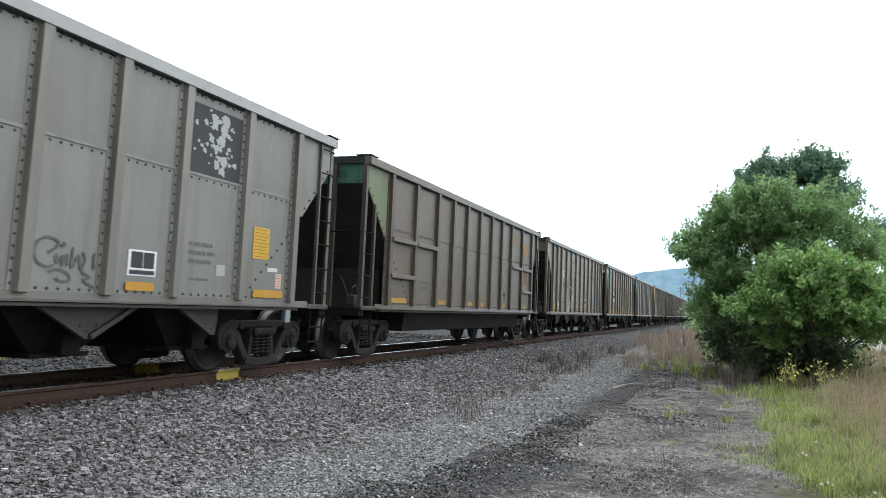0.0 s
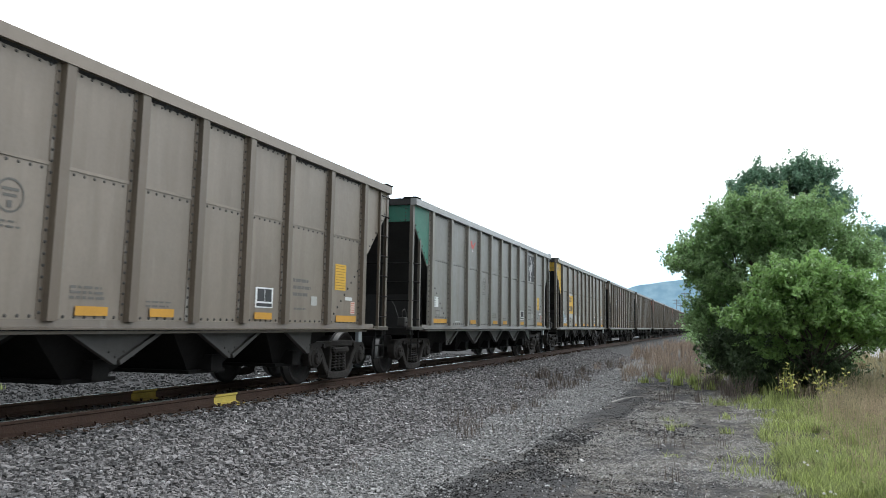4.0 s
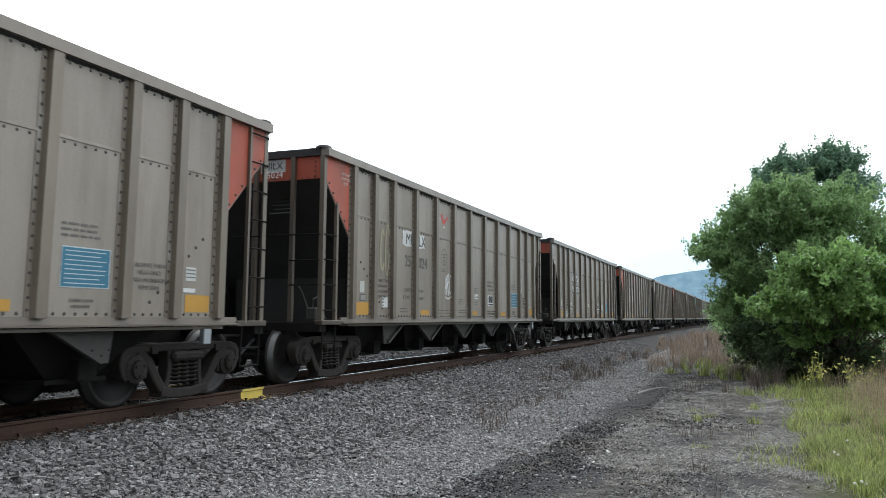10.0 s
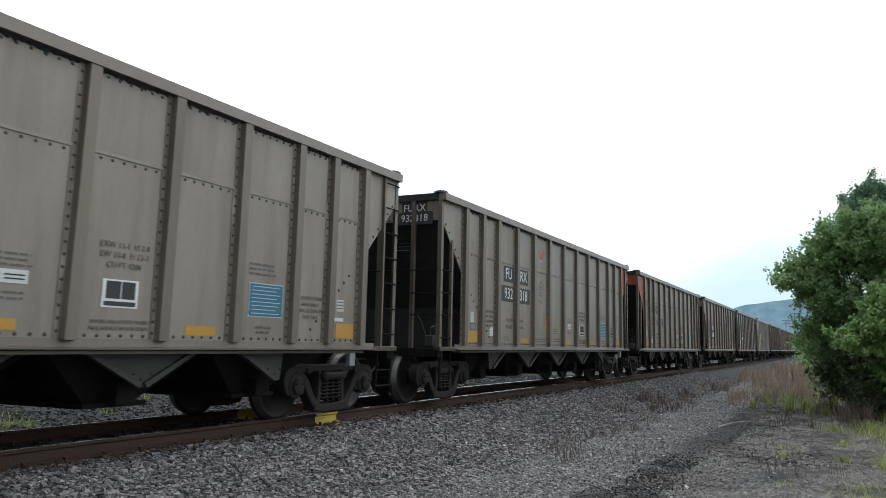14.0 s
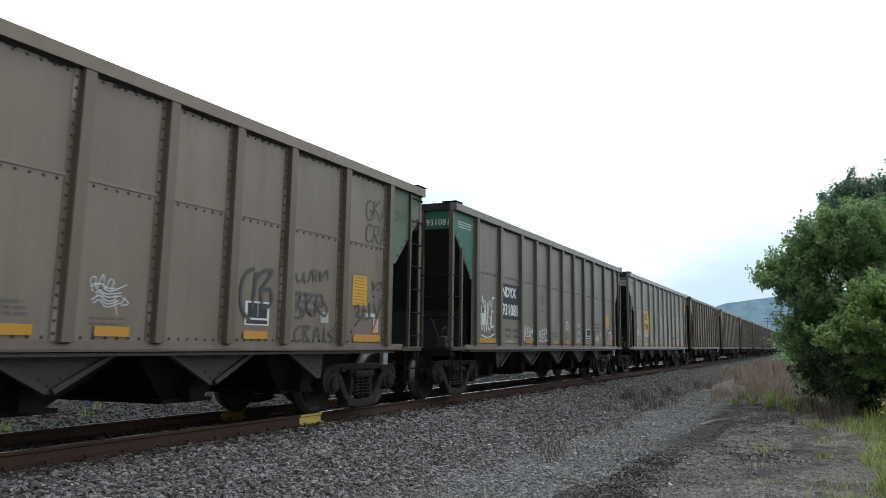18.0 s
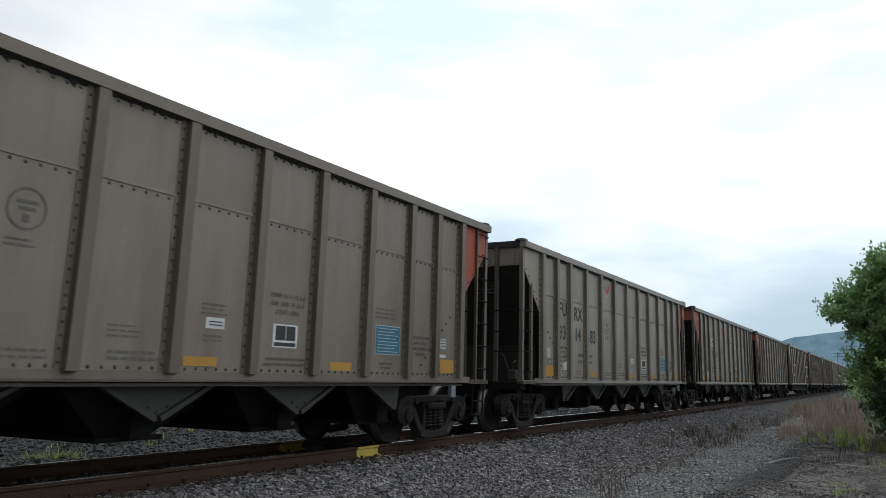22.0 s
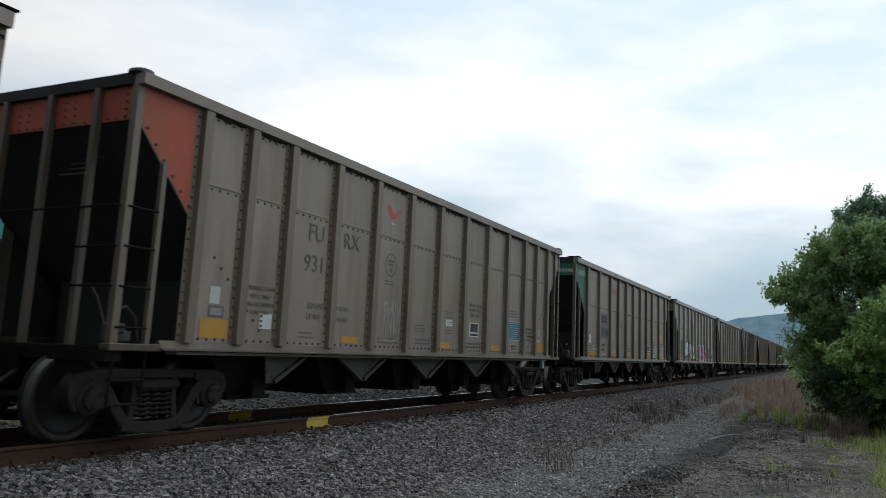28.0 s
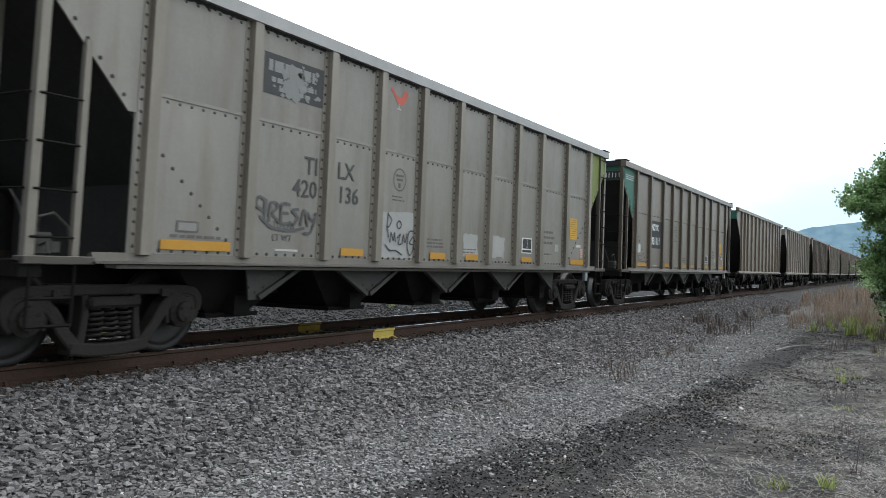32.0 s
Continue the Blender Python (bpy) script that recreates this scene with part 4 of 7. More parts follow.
# number in the train: body, lead band, lead corner, trailing band, trailing corner, flat bottom
WIDE = (0, 1, 3, 4, 5, 13, 14, 15, 20, 22, 23, 24, 25)
CARS = {
    0: (PEWTER, PEWTER, None, PEWTER, None, False),
    1: (DARK, GREEN, (0.16, 0.19, 0.10), DARK, None, True),
    2: (MIDDLE, DARK, None, RED, RED, False),
    3: (BROWN, GREEN, GREEN, BROWN, None, False),
    4: (PEWTER, GREEN, GREEN, PEWTER, None, False),
    5: (GREY, YEL, YEL, GREY, None, False),
    6: (DUST, BROWN, None, RED, RED, False),
    7: (MIDDLE, MIDDLE, None, RED, RED, False),
    8: (MIDDLE, RED, RED, MIDDLE, None, False),
    9: (MIDDLE, RED, None, MIDDLE, None, False),
    10: (MIDDLE, RED, RED, MIDDLE, None, False),
    11: (MIDDLE, BROWN, None, RED, RED, False),
    12: (BROWN, RED, RED, BROWN, None, False),
    13: (DUSK, MIDDLE, None, (0.07, 0.16, 0.105), (0.10, 0.15, 0.105), False),
    14: (STONE, GREEN, GREEN, STONE, None, False),
    15: (SILVER, (0.17, 0.168, 0.162), None, YEL, YEL, False),
    16: (BROWN, DARK, None, RED, RED, False),
    17: (PALE, MIDDLE, None, RED, RED, False),
    18: (MIDDLE, RED, RED, MIDDLE, None, False),
    19: (MIDDLE, RED, RED, MIDDLE, None, False),
    20: (MIDDLE, DARK, None, MIDDLE, None, True),
    21: (MIDDLE, RED, RED, MIDDLE, None, False),
    22: (MIDDLE, GREEN, GREEN, MIDDLE, None, False),
    23: (LIGHT, DUSK, None, LIME, LIME, False),
    24: (ASH, PEWTER, None, LIME, LIME, False),
    25: (BROWN, GREEN, GREEN, BROWN, None, False),
}
TRAIN = {}
for k_ in range(-1, 41):
    if k_ in CARS:
        c_ = CARS[k_]
        TRAIN[k_] = coal_car(k_, c_[0], c_[1], c_[2], c_[3], c_[4], c_[5], k_ in WIDE)
    else:
        col = random.choice((BROWN, DARK, DUSK, DUSK, MIDDLE))
        TRAIN[k_] = coal_car(k_, col, random.choice((col, RED, GREEN, col)), far=True)


# ---- lettering, labels and paint on the cars' sides ----
WHITE, BLACK, SIGN_Y, ORANGE, SIGN_B, NAVY, PINK, REDM, FADE = (0.75, 0.75, 0.73), (0.035, 0.035, 0.037), (0.64, 0.37, 0.04), (0.47, 0.25, 0.042), (0.035, 0.16, 0.24), (0.028, 0.033, 0.045), (0.42, 0.09, 0.25), (0.50, 0.09, 0.075), (0.125, 0.115, 0.103)
ON_SIDE = Matrix(((0, 0, 1, 0), (1, 0, 0, 0), (0, 1, 0, 0), (0, 0, 0, 1)))
ON_END = Matrix(((1, 0, 0, 0), (0, 0, -1, 0), (0, 1, 0, 0), (0, 0, 0, 1)))
CACHE = {}


def sheet(w, h):
    key = ("sheet", round(w, 3), round(h, 3))
    if key not in CACHE:
        CACHE[key] = Shape().box(-w / 2, w / 2, -h / 2, h / 2, 0, 0.002).mesh("label", M_MARK)
    return CACHE[key]


def put(car, name, me, y, z, color, lift=0.004, label="", turn=0.0):
    return part(name, me, car, Matrix.Translation((SIDE + lift, y, z)) @ ON_SIDE @ Matrix.Rotation(radians(turn), 4, 'Z'), label, color)


def plate(car, y, z, w, h, color, name="label", label="", lift=0.004, turn=0.0):
    return put(car, name, sheet(w, h), y, z, color, lift, label, turn)


def text(car, t, y, z, size, color, lift=0.007, bold=0.0):
    key = ("text", t, size, bold)
    if key not in CACHE:
        CACHE[key] = words(t, size, bold)
    return put(car, "lettering", CACHE[key], y, z, color, lift)


def end_text(car, t, x, z, size, color, back=None):
    """Lettering on the leading end band."""
    key = ("text", t, size, 0.0)
    if key not in CACHE:
        CACHE[key] = words(t, size)
    if back:
        w = size * 0.62 * len(t) + 0.06
        part("number_panel", sheet(w, size * 1.25), car, Matrix.Translation((x, 0.026, z)) @ ON_END, color=back)
    part("lettering", CACHE[key], car, Matrix.Translation((x, 0.022, z)) @ ON_END, color=color)


def bars(car, y, z, w, rows, pitch=0.065, h=0.03, color=FADE, seed=0):
    """Small stencilled lines that cannot be read, as bars."""
    rnd = random.Random(int(seed * 97 + y * 31 + z * 7))
    s = Shape()
    for i in range(rows):
        x = -w / 2
        end = w / 2 - rnd.uniform(0, 0.25) * w
        while x < end:
            b = min(end, x + rnd.uniform(0.05, 0.16))
            s.box(x, b, -i * pitch - h / 2, -i * pitch + h / 2, 0, 0.0015)
            x = b + 0.025
    ob = put(car, "stencil_text", s.mesh("stencil_text", M_MARK), y, z, color)
    ob["kind"] = "stuff"
    return ob


def ringmark(car, y, z, r=0.19, color=FADE):
    key = ("ring", r)
    if key not in CACHE:
        s = Shape()
        n = 28
        v = [(q * math.cos(2 * math.pi * i / n), q * math.sin(2 * math.pi * i / n), 0.001) for q in (r, r - 0.022) for i in range(n)]
        s.add(v, [(i, (i + 1) % n, n + (i + 1) % n, n + i) for i in range(n)])
        for j, w in ((0.06, 0.2), (0.0, 0.16)):
            s.box(-w / 2, w / 2, j - 0.015, j + 0.015, 0, 0.0015)
        s.box(-0.03, 0.03, -0.12, -0.05, 0, 0.0015)
        CACHE[key] = s.mesh("round_stencil", M_MARK)
    put(car, "round_stencil", CACHE[key], y, z, color)
    bars(car, y, z - r - 0.08, 0.34, 2, 0.05, 0.02, color)


def emblem(car, y, z, back=False, color=REDM):
    """A small red bird-like mark: a body, a raised tail, pale legs."""
    key = ("emblem", back)
    if key not in CACHE:
        s = Shape()
        body = [(-0.245, 0.045), (-0.20, 0.055), (-0.18, 0.085), (-0.14, 0.09), (-0.10, 0.06), (-0.05, -0.01), (0.02, -0.035), (0.10, -0.005), (0.20, 0.075), (0.245, 0.065), (0.21, 0.02),
                (0.12, -0.05), (0.06, -0.115), (0.0, -0.135), (-0.08, -0.125), (-0.14, -0.08), (-0.19, 0.0), (-0.20, 0.03)]
        s.prism([(-a, b) for a, b in body] if back else body, 0, 0.002, 'z')
        CACHE[key] = s.mesh("red_mark", M_MARK)
    put(car, "red_mark", CACHE[key], y, z, color)
    plate(car, y - 0.02, z - 0.20, 0.11, 0.025, (0.50, 0.46, 0.44), "pale_mark")
    plate(car, y - 0.02, z - 0.16, 0.02, 0.06, (0.50, 0.46, 0.44), "pale_mark")


def stencil_box(car, y, z, w=0.42, h=0.36, framed=WHITE):
    """A framed black service stencil with two panels."""
    plate(car, y, z, w, h, framed, "service_stencil", "white-framed black service stencil")
    plate(car, y - w * 0.20, z + 0.035, w * 0.40, h * 0.62, BLACK, "stencil_panel", lift=0.007)
    plate(car, y + w * 0.22, z + 0.035, w * 0.38, h * 0.62, BLACK, "stencil_panel", lift=0.007)
    plate(car, y, z - h * 0.36, w * 0.88, h * 0.16, BLACK, "stencil_panel", lift=0.007)


def notice(car, y, z, w, h, color, rows, line=BLACK):
    plate(car, y, z, w, h, color, "notice", "notice with rows of small print", lift=0.006)
    s = Shape()
    rnd = random.Random(rows)
    for i in range(rows):
        zz = h / 2 - h * (i + 0.7) / (rows + 0.4)
        s.box(-w * 0.44, w * (0.44 - rnd.uniform(0, 0.15)), zz - h * 0.10 / rows, zz + h * 0.10 / rows, 0, 0.0015)
    put(car, "small_print", s.mesh("small_print", M_MARK), y, z, line, 0.0095)


def surface_at(y, wide):
    for p in POSTS_11 if wide else POSTS_13:
        if abs(y - p) < 0.058:
            return SIDE + 0.079
        if abs(y - p) < 0.09:
            return SIDE + 0.079 - (abs(y - p) - 0.058) / 0.032 * 0.07
        if -0.15 < y - p < -0.085:
            return SIDE + 0.014
    return SIDE + 0.012


def stroke(s, pts, width, wide, lift=0.0):
    """A flat painted stroke along (y, z) points that follows posts and sheet."""
    fine = []
    for a, b in zip(pts, pts[1:]):
        n = max(1, int(math.hypot(b[0] - a[0], b[1] - a[1]) / 0.03))
        fine += [(a[0] + (b[0] - a[0]) * i / n, a[1] + (b[1] - a[1]) * i / n) for i in range(n)]
    fine.append(pts[-1])
    v = []
    for i, p in enumerate(fine):
        q0, q1 = fine[max(i - 1, 0)], fine[min(i + 1, len(fine) - 1)]
        dx, dz = q1[0] - q0[0], q1[1] - q0[1]
        l = math.hypot(dx, dz) or 1.0
        for sgn in (-1, 1):
            y, z = p[0] - sgn * dz / l * width / 2, p[1] + sgn * dx / l * width / 2
            v.append((surface_at(y, wide) + lift, y, z))
    s.add(v, [(2 * i, 2 * i + 2, 2 * i + 3, 2 * i + 1) for i in range(len(fine) - 1)])


GLYPHS = {
    'A': (((0, 0), (0.4, 0.9), (0.55, 1), (0.7, 0.8), (1, 0)), ((0.1, 0.35), (0.95, 0.42))),
    'C': (((1, 0.85), (0.5, 1), (0.05, 0.6), (0.15, 0.15), (0.6, 0), (1, 0.2)),),
    'E': (((1, 0.95), (0.2, 0.9), (0.1, 0.5), (0.1, 0.05), (1, 0.1)), ((0.1, 0.5), (0.8, 0.55))),
    'G': (((1, 0.85), (0.5, 1), (0.05, 0.6), (0.15, 0.1), (0.7, 0), (1, 0.4), (0.55, 0.45)),),
    'K': (((0.1, 1), (0.05, 0)), ((0.95, 1), (0.12, 0.5), (0.5, 0.4), (1, 0))),
    'N': (((0, 0), (0.08, 0.95), (0.2, 0.9), (0.75, 0.05), (0.85, 0.1), (0.95, 1)),),
    'O': (((0.5, 1), (0.05, 0.6), (0.2, 0.05), (0.75, 0.05), (0.95, 0.6), (0.45, 1), (0.3, 0.85)),),
    'R': (((0.05, 0), (0.12, 1)), ((0, 0.9), (0.7, 1), (0.8, 0.6), (0.15, 0.5), (0.5, 0.35), (1, -0.1))),
    'S': (((0.95, 0.85), (0.5, 1), (0.1, 0.75), (0.5, 0.5), (0.9, 0.25), (0.5, 0), (0.05, 0.15)),),
    'U': (((0, 1), (0.1, 0.2), (0.5, 0), (0.9, 0.3), (1, 1)), ((1, 1), (0.95, 0.1), (1.1, 0))),
    'V': (((0, 1), (0.4, 0.05), (0.5, 0.05), (1, 1)),),
    'X': (((0, 1), (0.5, 0.45), (1, 0)), ((1, 1), (0.5, 0.55), (0, 0))),
    '*': (((0.5, 1), (0.5, 0.35)), ((0.15, 0.85), (0.85, 0.5)), ((0.85, 0.85), (0.15, 0.5))),
}


def tag(car, y, z, w, h, color, width, seed, wide, letters=5, under=True, spell=""):
    """A spray-paint scrawl of hand-drawn letters."""
    rnd = random.Random(seed)
    s = Shape()
    spell = spell or "".join(rnd.choice("ACEGKNORSUX") for _ in range(letters))
    for i, c in enumerate(spell):
        lw = w / len(spell)
        y0 = y - w / 2 + lw * i + lw * rnd.uniform(-0.05, 0.08)
        z0, hh, lean = z - h / 2 + h * rnd.uniform(-0.05, 0.1), h * rnd.uniform(0.82, 1.05), rnd.uniform(0.0, 0.18)
        for line in GLYPHS[c]:
            stroke(s, curve_points([(y0 + lw * 0.85 * (a + lean * b) + rnd.uniform(-0.04, 0.04) * lw, z0 + hh * b + rnd.uniform(-0.04, 0.04) * hh) for a, b in line]), width * rnd.uniform(0.85, 1.15), wide, 0.001 * (i % 2))
    if under:
        stroke(s, curve_points([(y - w * 0.45, z - h * 0.62), (y, z - h * 0.70), (y + w * 0.5, z - h * 0.58)]), width * 0.8, wide, 0.002)
    return part("spray_scrawl", s.mesh("spray_scrawl", M_MARK), car, color=color, label="spray-painted scrawl across the panel")


def scribble(car, lines, color, width, label="spray-painted scrawl across the panel"):
    """Free spray-can lines over the sheet of an eleven-post car."""
    s = Shape()
    for i, line in enumerate(lines):
        stroke(s, curve_points(line), width, True, 0.001 * (i % 3))
    return part("spray_scrawl", s.mesh("spray_scrawl", M_MARK), car, color=color, label=label)


def painted_letter(car, outline, color, rim, wide, width=0.055, lift=0.0):
    """A fat spray-painted letter: a rounded outline filled over sheet and posts, with a contrasting edge."""
    line = curve_points(outline, True)
    step = 0.022
    ys, zs = [p[0] for p in line], [p[1] for p in line]
    ny, nz = int((max(ys) - min(ys)) / step) + 1, int((max(zs) - min(zs)) / step) + 1
    index, verts, faces = {}, [], []

    def corner(i, j):
        if (i, j) not in index:
            q = min(ys) + i * step
            index[i, j] = len(verts)
            verts.append((surface_at(q, wide) + 0.004 + lift, q, min(zs) + j * step))
        return index[i, j]

    for j in range(nz):
        zz = min(zs) + (j + 0.5) * step
        cut = sorted(p[0] + (q[0] - p[0]) * (zz - p[1]) / (q[1] - p[1]) for p, q in zip(line, line[1:]) if (p[1] - zz) * (q[1] - zz) < 0)
        for i in range(ny):
            yy = min(ys) + (i + 0.5) * step
            if sum(c < yy for c in cut) % 2:
                faces.append((corner(i, j), corner(i + 1, j), corner(i + 1, j + 1), corner(i, j + 1)))
    fill = Shape().add(verts, faces)
    edge = Shape()
    stroke(edge, line, width, wide, 0.006 + lift)
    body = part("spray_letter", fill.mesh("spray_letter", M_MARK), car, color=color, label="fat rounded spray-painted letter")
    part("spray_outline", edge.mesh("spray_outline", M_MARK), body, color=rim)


def bubble(car, centres, color, rim, wide, lift=0.0):
    """Fat rounded spray-painted shapes with a contrasting outline: (y, z, half width, half height, lean)."""
    fill, edge = Shape(), Shape()
    for y, z, a, b, lean in centres:
        n = 30
        for s, g, lf in ((edge, 1.0, 0.002 + lift), (fill, 0.80, 0.005 + lift)):
            ring = []
            for i in range(n):
                t = 2 * math.pi * i / n
                r = 1.0 + 0.10 * math.sin(3 * t + y * 5) + 0.05 * math.sin(5 * t + y)
                aa, bb = a - (1 - g) * 0.35, b - (1 - g) * 0.35
                e = 0.75
                dy = aa * r * math.copysign(abs(math.cos(t)) ** e, math.cos(t))
                dz = bb * r * math.copysign(abs(math.sin(t)) ** e, math.sin(t))
                ring.append((y + dy + lean * dz, z + dz))
            rows = 14
            zs = np.linspace(min(p[1] for p in ring) + 0.004, max(p[1] for p in ring) - 0.004, rows)
            strips = []
            for zz in zs:
                cut = []
                for p, q in zip(ring, ring[1:] + ring[:1]):
                    if (p[1] - zz) * (q[1] - zz) <= 0 and p[1] != q[1]:
                        cut.append(p[0] + (q[0] - p[0]) * (zz - p[1]) / (q[1] - p[1]))
                strips.append((min(cut), max(cut)))
            m = 24
            v = [(surface_at(l + (r_ - l) * j / (m - 1), wide) + lf, l + (r_ - l) * j / (m - 1), float(zz)) for (l, r_), zz in zip(strips, zs) for j in range(m)]
            s.add(v, [(i * m + j, i * m + j + 1, (i + 1) * m + j + 1, (i + 1) * m + j) for i in range(rows - 1) for j in range(m - 1)])
    part("spray_outline", edge.mesh("spray_outline", M_MARK), car, color=rim)["kind"] = "stuff"
    part("spray_fill", fill.mesh("spray_fill", M_MARK), car, color=color, label="fat rounded spray-painted letter shapes")["kind"] = "stuff"


def common_13(car, yellow=ORANGE, weights=None, label_at=7.81, stencil_at=8.98, route_at=(2.38, 1.36, 1.0)):
    """Marks that the thirteen-post hoppers carry in the same places."""
    plate(car, 1.45, 1.235, 0.48, 0.22, yellow, "reflective_stripe")
    plate(car, 1.42, 1.62, 0.17, 0.20, (0.5, 0.5, 0.47))
    plate(car, 1.46, 1.43, 0.26, 0.13, FADE, "grab_box")
    plate(car, 1.46, 1.43, 0.20, 0.085, (0.26, 0.25, 0.23), lift=0.007)
    small_words(car, ("RADIANT THAW", "HEAT ONLY", "MAX ALUMINUM", "TEMP 250 F"), 2.25, 1.76, 0.080, 0.10)
    ry, rz, rs = route_at
    plate(car, ry, rz, 0.24 * rs, 0.19 * rs, (0.60, 0.60, 0.58), "white_label", "white routing label")
    for i in range(3):
        plate(car, ry - 0.09 * rs, rz + (i - 1) * 0.06 * rs, 0.04 * rs, 0.03 * rs, BLACK, "label_mark", lift=0.007)
    load_marks(car, 3.45, 1.62)
    if weights:
        text(car, weights[0], 4.15, 1.625, 0.11, FADE)
        text(car, weights[1], 4.18, 1.47, 0.11, FADE)
    else:
        bars(car, 4.16, 1.625, 0.42, 2, 0.155, 0.06)
    bars(car, 3.30, 1.25, 0.40, 2, 0.06, 0.022)
    plate(car, 4.38, 1.185, 0.46, 0.10, yellow, "reflective_stripe")
    ringmark(car, 5.50, 2.43)
    bars(car, 5.53, 1.235, 0.7, 2, 0.06, 0.022)
    bars(car, 6.65, 1.50, 0.42, 3, 0.05, 0.018)
    bars(car, 6.77, 1.25, 0.60, 2, 0.06, 0.028)
    bars(car, 7.80, 1.80, 0.40, 3, 0.05, 0.018)
    plate(car, label_at, 1.60, 0.28, 0.12, (0.62, 0.62, 0.60), "white_label")
    for i in range(2):
        plate(car, label_at + 0.01, 1.615 - 0.035 * i, 0.20, 0.012, BLACK, "label_mark", lift=0.007)
    bars(car, 7.82, 1.46, 0.34, 2, 0.05, 0.02)
    plate(car, 7.64, 1.185, 0.48, 0.10, yellow, "reflective_stripe")
    small_words(car, ("EXW 11-1  H 2-8", "EW 10-8  H 13-3", "CU FT 4200"), 9.0, 2.0, 0.088, 0.10)
    stencil_box(car, stencil_at, 1.52, 0.45, 0.28)
    small_words(car, ("DOORS ARE LOCKED WHEN", "INDICATOR IS WITHIN STRIPE"), 9.0, 1.24, 0.055, 0.065)
    plate(car, 10.14, 1.18, 0.48, 0.11, yellow, "reflective_stripe")
    plate(car, 11.26, 1.58, 0.66, 0.42, (0.45, 0.50, 0.52), "notice_border", lift=0.0025)
    notice(car, 11.26, 1.58, 0.635, 0.395, SIGN_B, 8, (0.42, 0.50, 0.53))
    bars(car, 11.22, 2.02, 0.62, 3, 0.06, 0.025)
    small_words(car, ("STAND CLEAR", "OF DOORS"), 11.22, 1.24, 0.05, 0.06)
    small_words(car, ("RADIANT THAW", "HEAT ONLY", "MAX ALUMINUM", "TEMP 250 F"), 12.20, 1.66, 0.072, 0.085)
    plate(car, 12.93, 1.60, 0.19, 0.17, (0.5, 0.5, 0.47))
    for i in range(3):
        plate(car, 12.93, 1.65 - 0.045 * i, 0.17, 0.014, FADE, "label_mark", lift=0.007)
    plate(car, 12.91, 1.40, 0.22, 0.05, (0.6, 0.6, 0.58), "white_label")
    plate(car, 13.07, 1.24, 0.46, 0.21, yellow, "reflective_stripe")


def common_11(car, route=True):
    """Marks that the eleven-post cars carry in the same places."""
    plate(car, 1.85, 1.17, 0.95, 0.10, (0.52, 0.26, 0.03), "reflective_stripe", lift=0.020)
    if route:
        plate(car, 1.60, 1.62, 0.28, 0.24, (0.68, 0.68, 0.66), "white_label", "white routing label")
        for i in range(4):
            plate(car, 1.50, 1.54 + i * 0.055, 0.05, 0.03, BLACK, "label_mark", lift=0.007)
    plate(car, 1.72, 1.36, 0.30, 0.12, FADE, "grab_box")
    plate(car, 1.72, 1.36, 0.24, 0.08, (0.26, 0.25, 0.23), lift=0.007)
    bars(car, 1.85, 1.26, 0.7, 1, 0.05, 0.03)
    plate(car, 3.25, 1.16, 0.40, 0.025, (0.5, 0.49, 0.47), "pale_line")
    for y, w in ((4.54, 0.49), (6.79, 0.47), (7.93, 0.44), (10.19, 0.47)):
        plate(car, y, 1.17, w, 0.10, (0.52, 0.26, 0.03), "reflective_stripe", lift=0.020)
    ringmark(car, 5.64, 2.25, 0.17)
    bars(car, 6.75, 1.42, 0.55, 3, 0.055, 0.028)
    bars(car, 7.9, 1.3, 0.5, 2, 0.05, 0.02)
    stencil_box(car, 10.22, 1.44, 0.48, 0.30)
    bars(car, 11.35, 1.75, 0.60, 3, 0.11, 0.05)
    bars(car, 11.35, 1.30, 0.5, 1, 0.05, 0.03)
    plate(car, 11.75, 1.44, 0.20, 0.15, (0.42, 0.41, 0.38), "white_label")
    notice(car, 12.70, 1.89, 0.42, 0.46, SIGN_Y, 9, (0.30, 0.17, 0.02))
    plate(car, 13.05, 1.52, 0.28, 0.06, (0.62, 0.62, 0.60), "white_label")
    notice(car, 13.22, 1.36, 0.17, 0.22, (0.62, 0.45, 0.38), 5, (0.5, 0.1, 0.06))
    plate(car, 12.94, 1.16, 0.80, 0.11, (0.52, 0.26, 0.03), "reflective_stripe", lift=0.020)


def split_marks(car, a, b, c, d, color, back=None, size=0.36, more=None):
    """Reporting letters and number, painted either side of the fourth post."""
    for t, y, z in ((a, 3.36, 2.62), (b, 4.28, 2.62), (c, 3.36, 2.19), (d, 4.28, 2.19)):
        if not t:
            continue
        if back:
            plate(car, y, z, 0.26 * len(t) * size / 0.36 + 0.10, size * 1.02, back, "letter_panel")
        text(car, t, y, z - 0.0, size, color)


def sign_11(car, top, low, ground, ink, size=0.34, ghost=None):
    if ghost:
        plate(car, 3.27, 1.98, 1.15, 1.10, ghost, "paint_patch")
    plate(car, 3.265, 2.06, 1.21, 0.80, ground, "number_panel", "painted panel with reporting letters", lift=0.010)
    text(car, top, 3.16, 2.26, size * 0.92, ink, 0.014, 0.010)
    text(car, low, 3.25, 1.86, size * 1.06, ink, 0.014, 0.010)


def load_marks(car, y, z, a="LD LMT", b="LT WT"):
    text(car, a, y, z, 0.115, FADE)
    text(car, b, y - 0.04, z - 0.15, 0.115, FADE)


